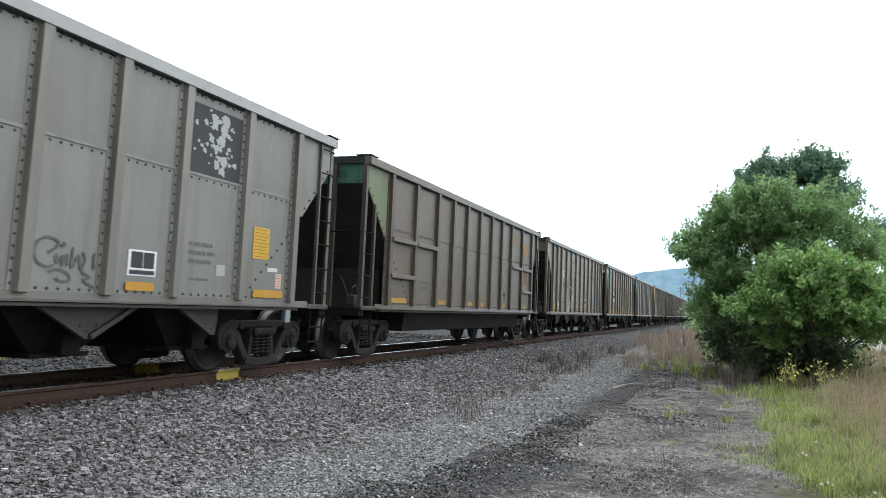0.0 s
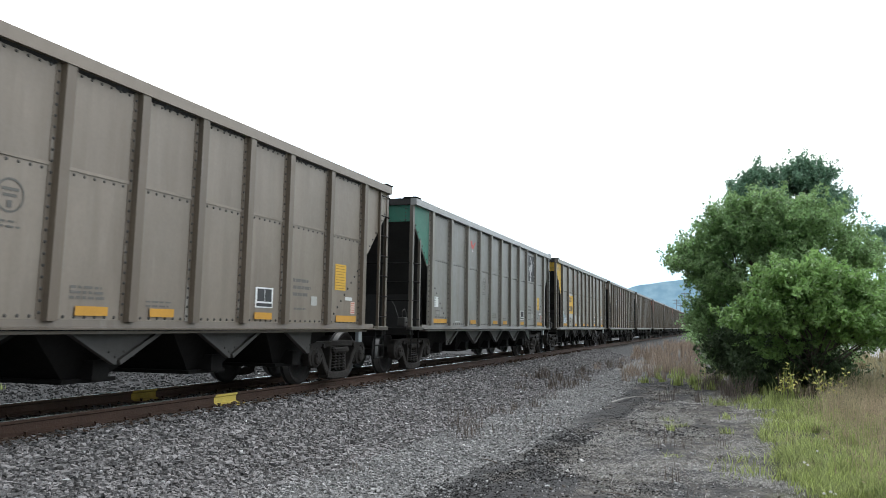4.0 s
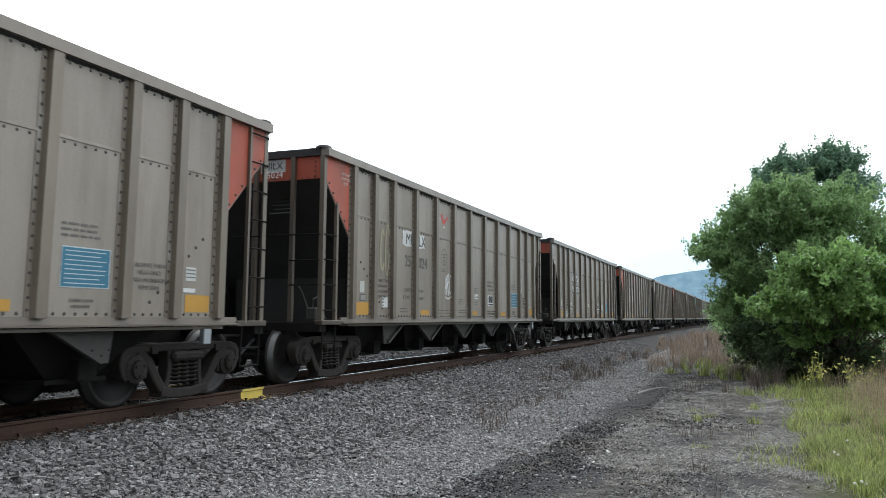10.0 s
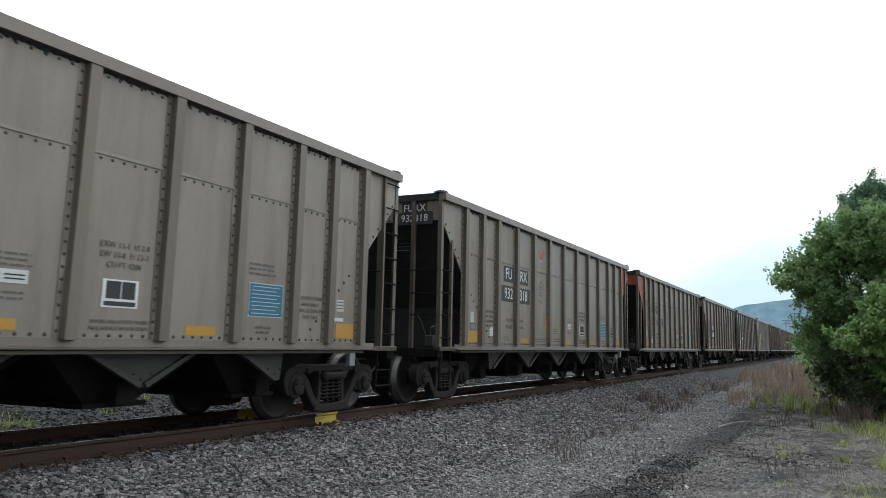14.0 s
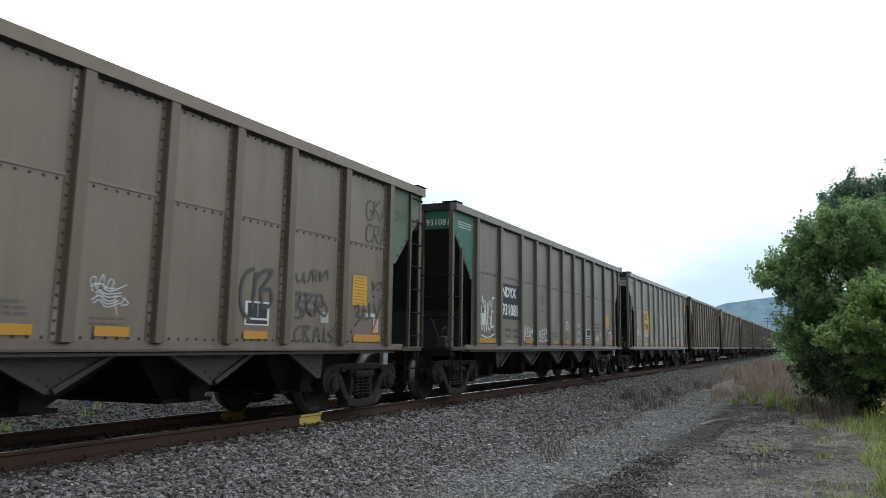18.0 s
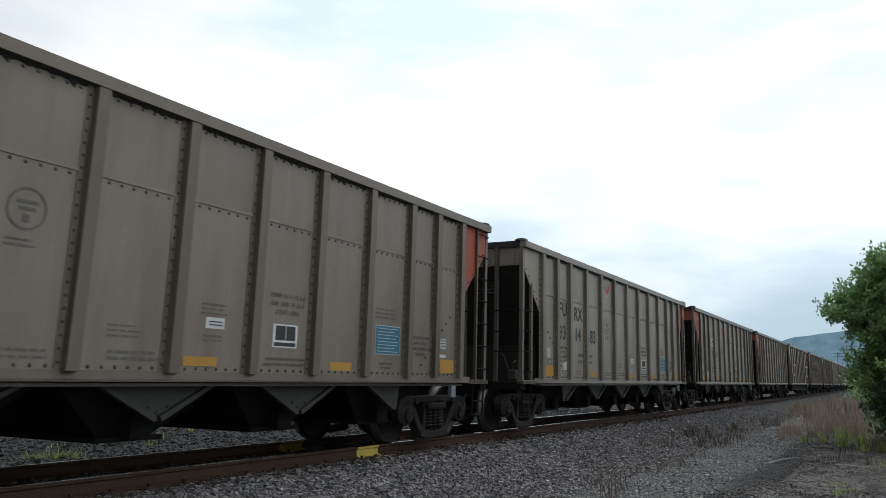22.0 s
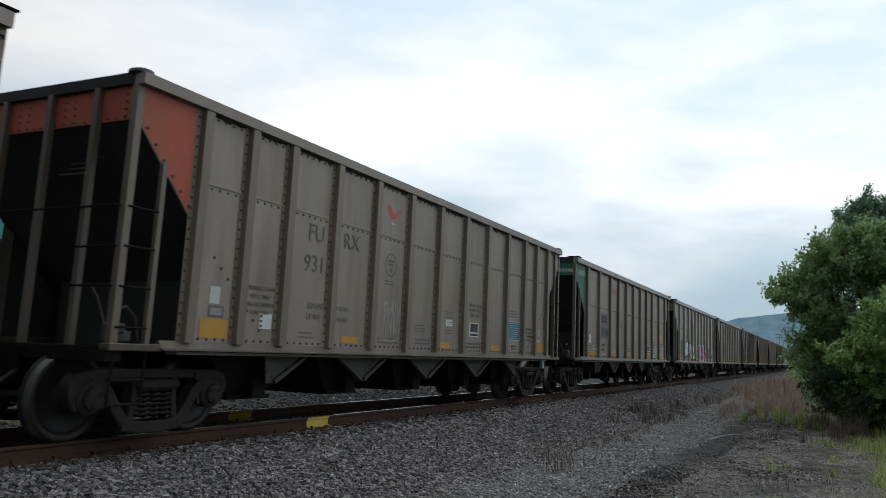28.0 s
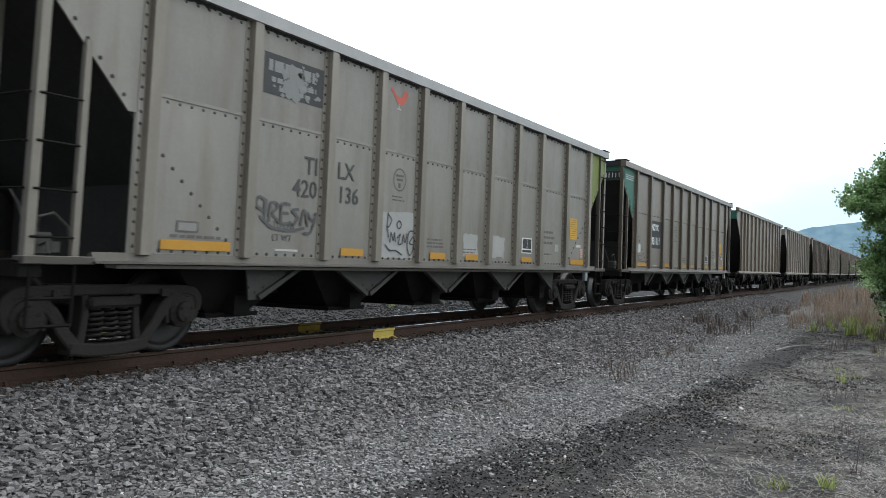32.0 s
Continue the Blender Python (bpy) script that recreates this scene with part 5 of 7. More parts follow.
def patch(car, y, z, w, h, seed, dark=BLACK, flake=(0.42, 0.42, 0.42)):
    """A dark painted-over logo panel with paint flaking off it."""
    plate(car, y, z, w, h, dark, "paint_patch", "dark flaking paint patch")
    rnd = random.Random(seed)
    s = Shape()
    for i in range(60):
        cy, cz = rnd.gauss(0, 0.2) * w, rnd.gauss(0, 0.28) * h
        if abs(cy) > 0.46 * w or abs(cz) > 0.46 * h:
            continue
        n = 7
        r0 = rnd.uniform(0.01, 0.07) * (1.5 if abs(cy) < 0.15 * w else 0.7)
        s.prism([(cy + r0 * rnd.uniform(0.5, 1.3) * math.cos(2 * math.pi * j / n), cz + r0 * rnd.uniform(0.4, 1.1) * math.sin(2 * math.pi * j / n)) for j in range(n)], 0, 0.0012 + 0.00004 * i, 'z')
    put(car, "flaked_paint", s.mesh("flaked_paint", M_MARK), y, z, flake, 0.0075)["kind"] = "stuff"


def torn(car, y, z, w, h, seed, color=(0.58, 0.58, 0.57), lift=0.004, label="ragged pale sheet behind the letters"):
    """A ragged-edged remnant of pale sheet or cleaned paint."""
    rnd = random.Random(seed)
    pts = []
    for (ay, az), (by, bz) in (((-1, -1), (1, -1)), ((1, -1), (1, 1)), ((1, 1), (-1, 1)), ((-1, 1), (-1, -1))):
        for i in range(6):
            u = i / 6
            pts.append((0.5 * w * (ay + (by - ay) * u) + rnd.uniform(-0.025, 0.02), 0.5 * h * (az + (bz - az) * u) + rnd.uniform(-0.022, 0.018)))
    put(car, "pale_patch", Shape().prism(pts, 0, 0.0015, 'z').mesh("pale_patch", M_MARK), y, z, color, lift, label)


def small_words(car, lines, y, z, size, pitch):
    for i, t in enumerate(lines):
        text(car, t, y, z - i * pitch, size, FADE)


def mark_train():
    T = TRAIN
    # eleven-post hoppers
    for n in (0, 3, 4, 5, 13, 14, 15, 22, 23, 24, 25):
        common_11(T[n], n != 24)
    for n in (2, 6, 7, 8, 9, 10, 11, 12, 16, 17, 18, 19, 21):
        if n == 9:
            common_13(T[n], label_at=6.75, stencil_at=9.04, route_at=(3.15, 1.53, 1.3))
        elif n == 19:
            common_13(T[n], label_at=8.76, stencil_at=9.22)
        else:
            common_13(T[n], weights=("237100", "48900") if n == 6 else None)
        if n != 9:
            emblem(T[n], 5.51 if n != 16 else 4.36, 3.31 if n != 17 else 3.42, n in (10, 11, 16, 17))
    patch(T[0], 11.5, 3.10, 1.10, 0.92, 3)
    patch(T[4], 11.5, 3.10, 1.10, 0.92, 9)
    scribble(T[0], [[(8.90, 1.50), (8.84, 1.46), (8.96, 1.54), (8.92, 1.60), (8.78, 1.61), (8.67, 1.52), (8.70, 1.38), (8.82, 1.32), (8.92, 1.34)], [(9.02, 1.58), (9.05, 1.55), (9.01, 1.54), (9.02, 1.58)], [(8.94, 1.46), (8.96, 1.36), (9.02, 1.44), (9.03, 1.34), (9.08, 1.46), (9.10, 1.34)],
                    [(9.16, 1.54), (9.16, 1.32), (9.24, 1.46), (9.28, 1.32)], [(9.30, 1.50), (9.34, 1.42), (9.30, 1.30), (9.42, 1.24), (9.34, 1.20), (9.50, 1.13)], [(9.46, 1.50), (9.47, 1.32)], [(8.86, 1.27), (8.98, 1.30), (9.12, 1.26), (9.14, 1.19), (9.02, 1.18), (8.96, 1.22)]], (0.10, 0.098, 0.095), 0.026)
    # the flat-bottomed gondolas
    for n in (1, 20):
        for y, w in ((4.5, 0.5), (6.75, 0.35), (7.9, 0.35), (10.15, 0.3), (12.85, 0.4), (1.85, 0.8)):
            plate(T[n], y, 1.17, w, 0.10, ORANGE, "reflective_stripe")
        ringmark(T[n], 5.62, 2.10, 0.17)
        bars(T[n], 6.75, 1.42, 0.55, 3, 0.055, 0.028)
        stencil_box(T[n], 10.18, 1.47, 0.34, 0.28, (0.3, 0.29, 0.27))
        bars(T[n], 3.3, 1.6, 0.7, 2, 0.13, 0.06)
    emblem(T[1], 4.08, 3.30)
    end_text(T[1], "47065", 0.85, 3.52, 0.20, (0.02, 0.05, 0.03))
    plate(T[1], 11.5, 3.25, 0.8, 0.5, (0.23, 0.17, 0.09), "faded_panel")
    notice(T[1], 12.8, 3.05, 0.5, 0.42, (0.34, 0.19, 0.07), 6, (0.2, 0.12, 0.05))
    plate(T[1], 12.85, 2.15, 0.45, 0.5, (0.22, 0.11, 0.06), "faded_panel")
    text(T[20], "TILX", 3.2, 2.66, 0.26, (0.07, 0.066, 0.06))
    text(T[20], "47068", 3.1, 2.10, 0.26, (0.09, 0.085, 0.075))
    torn(T[20], 2.18, 1.88, 0.58, 0.36, 20, (0.46, 0.15, 0.05), 0.004, "sprayed orange square")
    tag(T[20], 4.70, 1.66, 0.55, 0.30, WHITE, 0.02, 12, True, 4, False)
    tag(T[20], 4.70, 1.43, 0.35, 0.25, WHITE, 0.02, 13, True, 3, False)
    emblem(T[20], 4.4, 3.25)
    end_text(T[20], "47068", 0.85, 3.50, 0.20, (0.07, 0.07, 0.065))
    # thirteen-post cars
    for n, num in ((2, ("25", "025")), (6, ("25", "070")), (7, ("25", "066")), (8, ("25", "024")), (18, ("25", "031"))):
        ink = (0.06, 0.06, 0.06)
        torn(T[n], 3.42, 2.67, 0.46, 0.31, n)
        torn(T[n], 4.14, 2.66, 0.42, 0.27, n + 40)
        text(T[n], "MI", 3.49, 2.65, 0.32, ink, 0.011)
        text(T[n], "LX", 4.18, 2.65, 0.32, ink, 0.011)
        text(T[n], num[0], 3.45, 2.20, 0.32, (0.10, 0.096, 0.09), 0.007, 0.004)
        text(T[n], num[1], 4.25, 2.20, 0.32, (0.10, 0.096, 0.09), 0.007, 0.004)
        end_text(T[n], "MILX", 0.54, 3.60, 0.17, (0.05, 0.05, 0.05), (0.45, 0.45, 0.44))
        end_text(T[n], "".join(num), 0.54, 3.45, 0.16, (0.10, 0.10, 0.09) if n not in (8, 18) else WHITE)
    torn(T[9], 4.50, 2.61, 0.16, 0.24, 9)
    for t_, y_, z_, w_ in (("ND", 3.545, 2.61, 0.42), ("YX", 4.25, 2.61, 0.42), ("93", 3.545, 2.19, 0.40), ("3521", 4.41, 2.19, 0.76)):
        plate(T[9], y_, z_, w_, 0.285, (0.075, 0.073, 0.07), "letter_panel", lift=0.0062)
        text(T[9], t_, y_, z_, 0.315, (0.78, 0.78, 0.76), 0.0095, 0.004)
    prism_mark = Shape().prism([(-0.03, -0.085), (0.12, -0.085), (0.08, 0.0), (0.03, 0.075), (-0.005, 0.0)], 0, 0.0015, 'z')
    put(T[9], "label_mark", prism_mark.mesh("label_mark", M_MARK), 3.17, 1.53, BLACK, 0.0075)
    plate(T[9], 2.34, 1.17, 0.62, 0.13, (0.42, 0.42, 0.41), "pale_strip", "pale painted strip above the sill")
    end_text(T[9], "NDYX", 0.54, 3.60, 0.19, WHITE, BLACK)
    end_text(T[9], "933521", 0.54, 3.44, 0.19, WHITE, BLACK)
    split_marks(T[10], "FU", "RX", "931", "639", (0.10, 0.10, 0.095), (0.50, 0.495, 0.475), 0.32)
    end_text(T[10], "FURX", 0.54, 3.60, 0.19, WHITE)
    end_text(T[10], "931639", 0.54, 3.44, 0.19, WHITE)
    split_marks(T[11], "FU", "RX", "932", "318", (0.72, 0.72, 0.70), (0.05, 0.05, 0.052), 0.34)
    end_text(T[11], "FURX", 0.95, 3.59, 0.19, WHITE, BLACK)
    end_text(T[11], "932318", 0.95, 3.40, 0.19, WHITE, BLACK)
    for n, a in ((12, ("93", "14", "76")), (17, ("93", "14", "83"))):
        ink = (0.055, 0.055, 0.06)
        text(T[n], "FU", 2.27, 2.60, 0.44, ink, bold=0.008)
        text(T[n], "RX", 3.28, 2.56, 0.44, ink, bold=0.008)
        for t_, y_ in zip(a, (2.25, 3.26, 4.35)):
            text(T[n], t_, y_, 2.08, 0.44, ink, bold=0.008)
        end_text(T[n], "FURX", 0.54, 3.60, 0.19, WHITE if n == 12 else FADE)
        end_text(T[n], "".join(a), 0.54, 3.44, 0.19, WHITE if n == 12 else FADE)
    split_marks(T[16], "WF", "RX", "935", "577", (0.06, 0.06, 0.06), (0.36, 0.355, 0.34), 0.34)
    end_text(T[16], "WFRX", 0.2, 3.59, 0.17, (0.06, 0.06, 0.06), (0.45, 0.46, 0.46))
    end_text(T[16], "935577", 0.2, 3.41, 0.17, (0.06, 0.06, 0.06), (0.45, 0.46, 0.46))
    split_marks(T[19], "FU", "RX", "930", "782", (0.70, 0.70, 0.68), None, 0.36)
    end_text(T[19], "FURX", 0.54, 3.60, 0.17, (0.30, 0.27, 0.25))
    end_text(T[19], "930782", 0.54, 3.44, 0.17, (0.30, 0.27, 0.25))
    split_marks(T[21], "FU", "RX", "931", "", (0.12, 0.115, 0.105), None, 0.34)
    plate(T[11], 5.86, 1.62, 0.10, 0.36, ORANGE, "orange_bar", "upright orange bar beside a post")
    for n in (8, 10, 12, 18, 19):
        for i, (w_, l_) in enumerate((("ROTARY", 0.26), ("COUPLER", 0.28), ("END", 0.14))):
            text(T[n], w_, 0.72, 3.50 - 0.075 * i, 0.075, (0.6, 0.5, 0.45), 0.009)
    for n in (6, 7, 8, 9, 10, 11, 12, 16, 17, 18, 19, 21):
        rnd = random.Random(n)
        b = Shape()
        for i in range(5):
            b.box(-0.26 + rnd.uniform(0, 0.1), 0.24 - rnd.uniform(0, 0.12), -0.11 * i, -0.11 * i + 0.028, 0, 0.0015)
        part("stencil_text", b.mesh("stencil_text", M_MARK), T[n], Matrix.Translation((0.72, 0.285, 3.10)) @ Matrix.Rotation(radians(-45), 4, 'X') @ ON_END, color=(0.014, 0.014, 0.015))["kind"] = "stuff"
    # eleven-post cars
    sign_11(T[3], "NDYX", "931016", NAVY, (0.78, 0.78, 0.76))
    sign_11(T[13], "NDYX", "931106", NAVY, (0.78, 0.78, 0.76))
    sign_11(T[14], "NDYX", "931081", NAVY, (0.78, 0.78, 0.76))
    sign_11(T[5], "TILX", "421700", SIGN_Y, (0.06, 0.05, 0.04), 0.30, (0.42, 0.42, 0.41))
    sign_11(T[15], "TILX", "421736", SIGN_Y, (0.06, 0.05, 0.04), 0.30, (0.42, 0.42, 0.41))
    sign_11(T[22], "NDYX", "934346", (0.17, 0.165, 0.16), (0.05, 0.05, 0.05))
    sign_11(T[25], "NDYX", "931111", BLACK, (0.70, 0.70, 0.68), 0.28)
    for t_, y_, z_ in (("TI", 3.64, 2.20), ("LX", 4.35, 2.21), ("420", 3.54, 1.91), ("136", 4.42, 1.90)):
        text(T[24], t_, y_, z_, 0.31, (0.07, 0.067, 0.063), 0.007, 0.003)
    patch(T[24], 3.28, 3.20, 1.12, 0.48, 24, (0.05, 0.05, 0.05), (0.24, 0.235, 0.225))
    for dz, h_, w_ in ((0.10, 0.13, 0.98), (-0.06, 0.06, 0.86), (-0.16, 0.045, 0.6)):
        bars(T[24], 3.28, 3.20 + dz, w_, 1, h=h_, color=(0.26, 0.255, 0.245), seed=dz).location.x += 0.004
    text(T[23], "TI", 3.62, 2.20, 0.30, (0.12, 0.113, 0.105))
    text(T[23], "LX", 4.35, 2.20, 0.30, (0.10, 0.095, 0.088))
    end_text(T[23], "420158", 1.10, 3.50, 0.16, (0.06, 0.058, 0.055))
    patch(T[23], 3.28, 3.20, 1.15, 0.50, 22, (0.22, 0.215, 0.20), (0.33, 0.33, 0.32))
    for n, t_ in ((3, "931016"), (14, "931081"), (22, "934346"), (25, "931111")):
        end_text(T[n], t_, 1.20, 3.48, 0.18, WHITE, BLACK if n == 25 else None)
        end_text(T[n], "NDYX", 0.52, 3.48, 0.18, WHITE, BLACK if n == 25 else None)
        bars(T[n], 0.62, 3.52, 0.75, 3, 0.05, 0.02, (0.55, 0.6, 0.58))
    for n, t_ in ((5, "421700"), (15, "421736")):
        end_text(T[n], t_, 1.19, 3.46, 0.16, (0.06, 0.05, 0.04), None if n == 5 else (0.5, 0.5, 0.48))
        end_text(T[n], "TILX", 0.62, 3.46, 0.16, (0.06, 0.05, 0.04), None if n == 5 else (0.5, 0.5, 0.48))
        bars(T[n], 0.62, 3.52, 0.75, 3, 0.05, 0.02)
    end_text(T[24], "TILX 420136", 1.18, 3.43, 0.105, (0.07, 0.07, 0.07))
    for n in (3, 5, 13, 14, 15, 22, 24):
        if n not in (14, 15):
            load_marks(T[n], 3.2, 1.45)
    for n, a_, b_ in ((14, "237200", "48800"), (15, "236600", "49400")):
        for t_, y_, z_ in (("LD LMT", 3.12, 1.41), (a_, 3.58, 1.41), ("LT WT", 3.10, 1.27), (b_, 3.61, 1.27)):
            text(T[n], t_, y_, z_, 0.105, FADE)
    for n in (3, 4, 15, 22):
        emblem(T[n], 4.5, 3.28, n == 15)
    emblem(T[24], 5.56, 3.47, True, (0.58, 0.12, 0.08))
    emblem(T[5], 4.42, 3.40, color=(0.40, 0.13, 0.11))
    emblem(T[23], 5.6, 3.36, True)
    plate(T[13], 1.58, 1.42, 0.16, 0.09, (0.6, 0.14, 0.14), "red_label")
    plate(T[3], 1.58, 1.42, 0.14, 0.09, (0.6, 0.14, 0.14), "red_label")
    plate(T[16], 2.25, 1.30, 0.2, 0.12, (0.6, 0.14, 0.14), "red_label")
    # spray paint
    s = Shape()
    heart = curve_points([(4.95, 1.30), (4.72, 1.62), (4.62, 1.92), (4.72, 2.12), (4.92, 2.12), (5.06, 1.90), (5.22, 2.10), (5.48, 2.08), (5.62, 1.85), (5.52, 1.60), (5.25, 1.40), (5.10, 1.15)])
    stroke(s, heart, 0.05, False)
    stroke(s, curve_points([(5.0, 1.7), (5.3, 1.55), (5.45, 1.75), (5.2, 1.72), (5.05, 1.5)]), 0.04, False)
    stroke(s, curve_points([(4.5, 1.05), (4.9, 1.3), (5.35, 1.5), (5.5, 1.52)]), 0.05, False)
    part("spray_scrawl", s.mesh("spray_scrawl", M_MARK), T[2], color=WHITE, label="white spray-painted heart")["kind"] = "stuff"
    s = Shape()
    stroke(s, curve_points([(4.3, 1.1), (4.7, 1.28), (5.0, 1.45), (5.1, 1.8), (4.95, 1.85)]), 0.06, False)
    stroke(s, curve_points([(4.45, 1.08), (4.8, 1.2), (5.1, 1.28)]), 0.05, False)
    part("spray_scrawl", s.mesh("spray_scrawl", M_MARK), T[2], color=(0.30, 0.42, 0.48), label="pale blue spray-painted swirl")["kind"] = "stuff"
    tag(T[8], 5.75, 1.85, 0.42, 0.5, WHITE, 0.03, 31, False, 3)
    tag(T[8], 2.35, 2.35, 0.4, 0.9, (0.36, 0.34, 0.22), 0.04, 32, False, 2, False)
    tag(T[8], 11.9, 2.0, 0.35, 0.45, (0.5, 0.5, 0.48), 0.02, 33, False, 3, False)
    tag(T[13], 1.85, 2.25, 0.95, 0.85, (0.08, 0.08, 0.08), 0.045, 34, True, 4)
    tag(T[13], 13.17, 3.22, 0.68, 0.36, (0.105, 0.10, 0.095), 0.026, 39, True, under=False, spell="GKA")
    tag(T[13], 13.17, 2.82, 0.68, 0.36, (0.105, 0.10, 0.095), 0.026, 40, True, under=False, spell="CRA")
    tag(T[13], 13.95, 3.25, 0.45, 0.20, (0.075, 0.11, 0.085), 0.022, 41, True, under=False, spell="CKA")
    rnd = random.Random(35)
    scribble(T[13], [[(7.62 + rnd.uniform(0, 0.1), z_), (7.75, z_ + rnd.uniform(0.0, 0.05)), (7.84, z_ - 0.03), (7.96 + rnd.uniform(-0.05, 0.1), z_ + rnd.uniform(-0.03, 0.03))] for z_ in (1.44, 1.47, 1.50, 1.54, 1.57, 1.60, 1.63)]
             + [[(7.66, 1.55), (7.62, 1.66), (7.68, 1.70), (7.70, 1.58), (7.77, 1.73), (7.80, 1.58), (7.86, 1.69), (7.91, 1.66), (7.88, 1.57), (8.08, 1.65)], [(7.94, 1.54), (7.95, 1.44), (7.98, 1.34)], [(8.04, 1.52), (8.12, 1.46), (8.03, 1.44), (8.06, 1.51)]], (0.60, 0.62, 0.64), 0.011, "fine white scribble of paint marker")
    scribble(T[13], [[(10.12, 2.0), (9.96, 1.92), (9.88, 1.72), (9.92, 1.48), (10.08, 1.34)], [(10.16, 1.96), (10.14, 1.70), (10.10, 1.50)], [(10.12, 1.84), (10.30, 1.98), (10.48, 1.99), (10.34, 1.82), (10.26, 1.72), (10.44, 1.76), (10.50, 1.62), (10.40, 1.52), (10.30, 1.56), (10.28, 1.74)]], (0.075, 0.073, 0.072), 0.05)
    scribble(T[13], [[(11.02, 2.02), (11.06, 1.92), (11.16, 1.94), (11.20, 2.04), (11.22, 1.93), (11.32, 1.94), (11.38, 2.08)], [(11.42, 2.10), (11.44, 1.94)], [(11.52, 2.10), (11.50, 1.94)], [(11.42, 2.02), (11.52, 2.03)], [(11.60, 2.10), (11.62, 1.96), (11.70, 2.06), (11.78, 2.12), (11.80, 1.98)]], (0.11, 0.108, 0.105), 0.032)
    scribble(T[13], [[(11.02, 1.72), (11.12, 1.76), (11.12, 1.64), (11.04, 1.60), (11.16, 1.54), (11.14, 1.42), (11.02, 1.42)], [(11.24, 1.76), (11.30, 1.60), (11.20, 1.42)], [(11.42, 1.74), (11.28, 1.58), (11.44, 1.44)], [(11.50, 1.44), (11.54, 1.72), (11.66, 1.74), (11.68, 1.60), (11.54, 1.58), (11.74, 1.46), (11.80, 1.56), (11.70, 1.66)]], (0.075, 0.073, 0.072), 0.035)
    scribble(T[13], [[(11.14, 1.30), (11.03, 1.22), (11.08, 1.08), (11.18, 1.12)], [(11.24, 1.08), (11.26, 1.30), (11.38, 1.28), (11.28, 1.20), (11.42, 1.08)], [(11.48, 1.08), (11.56, 1.30), (11.66, 1.08)], [(11.50, 1.17), (11.64, 1.18)], [(11.76, 1.30), (11.74, 1.08)], [(11.98, 1.28), (11.86, 1.22), (11.98, 1.14), (11.86, 1.08)], [(12.0, 1.24), (12.07, 1.28)]], (0.085, 0.083, 0.08), 0.028)
    scribble(T[13], [[(12.56, 1.60), (12.66, 1.66), (12.72, 1.58), (12.62, 1.52), (12.76, 1.46), (12.66, 1.40)], [(12.84, 1.68), (12.82, 1.50), (12.96, 1.46), (13.02, 1.68), (13.03, 1.46)], [(13.14, 1.72), (13.22, 1.54)], [(13.40, 1.80), (13.26, 1.52), (13.14, 1.30)], [(13.06, 2.06), (13.14, 2.0), (13.10, 1.92), (13.22, 2.02), (13.34, 2.06), (13.36, 1.96)]], (0.085, 0.083, 0.08), 0.032)
    tag(T[14], 1.85, 1.72, 0.8, 0.7, WHITE, 0.035, 41, True, 4)
    tag(T[14], 4.50, 1.38, 0.80, 0.26, WHITE, 0.028, 42, True, spell="OXER*")
    tag(T[14], 5.66, 1.36, 0.80, 0.26, WHITE, 0.028, 43, True, spell="OXER*")
    tag(T[14], 7.89, 1.63, 0.6, 0.24, WHITE, 0.026, 44, True, 4, False)
    for i, t_ in enumerate(("1234", "5678", "12021")):
        text(T[14], t_, 9.08, 1.66 - 0.21 * i, 0.17, WHITE, 0.008)
    tag(T[14], 11.3, 1.30, 0.5, 0.15, WHITE, 0.03, 45, True, 4, False)
    tag(T[5], 1.80, 1.42, 0.62, 0.42, (0.30, 0.42, 0.55), 0.03, 46, True, 5)
    tag(T[5], 2.05, 1.30, 0.55, 0.30, WHITE, 0.022, 47, True, 4, False)
    for y_, z_ in ((4.6, 1.42), (5.6, 1.42)):
        torn(T[5], y_, z_, 0.42, 0.36, int(y_ * 10), (0.40, 0.40, 0.385), 0.0022, "pale smeared paint patch")
    tag(T[9], 7.95 + 2.2, 1.55, 0.4, 0.2, WHITE, 0.02, 48, False, 4, False)
    tag(T[9], 2.35, 1.28, 0.6, 0.12, (0.5, 0.5, 0.48), 0.02, 49, False, 5, False)
    tag(T[21], 5.6, 1.55, 0.55, 0.5, (0.36, 0.35, 0.33), 0.025, 50, False, 4)
    torn(T[24], 5.66, 1.45, 0.86, 0.66, 240, (0.36, 0.352, 0.335), 0.0022, "pale smeared paint patch")
    scribble(T[24], [[(5.37, 1.76), (5.36, 1.58), (5.40, 1.40)], [(5.36, 1.74), (5.46, 1.66), (5.40, 1.56), (5.34, 1.55)], [(5.66, 1.66), (5.60, 1.60), (5.66, 1.54), (5.72, 1.60), (5.66, 1.66)], [(5.44, 1.34), (5.46, 1.48), (5.52, 1.36), (5.55, 1.48), (5.58, 1.34)], [(5.62, 1.40), (5.70, 1.46), (5.66, 1.32), (5.74, 1.32)], [(5.76, 1.32), (5.79, 1.46), (5.83, 1.34), (5.88, 1.48)], [(6.06, 1.52), (5.94, 1.50), (5.90, 1.30), (5.98, 1.16), (6.08, 1.30), (6.06, 1.44), (5.96, 1.34), (6.06, 1.32)], [(5.32, 1.30), (5.44, 1.22), (5.60, 1.22), (5.76, 1.16)]], (0.06, 0.06, 0.062), 0.022)
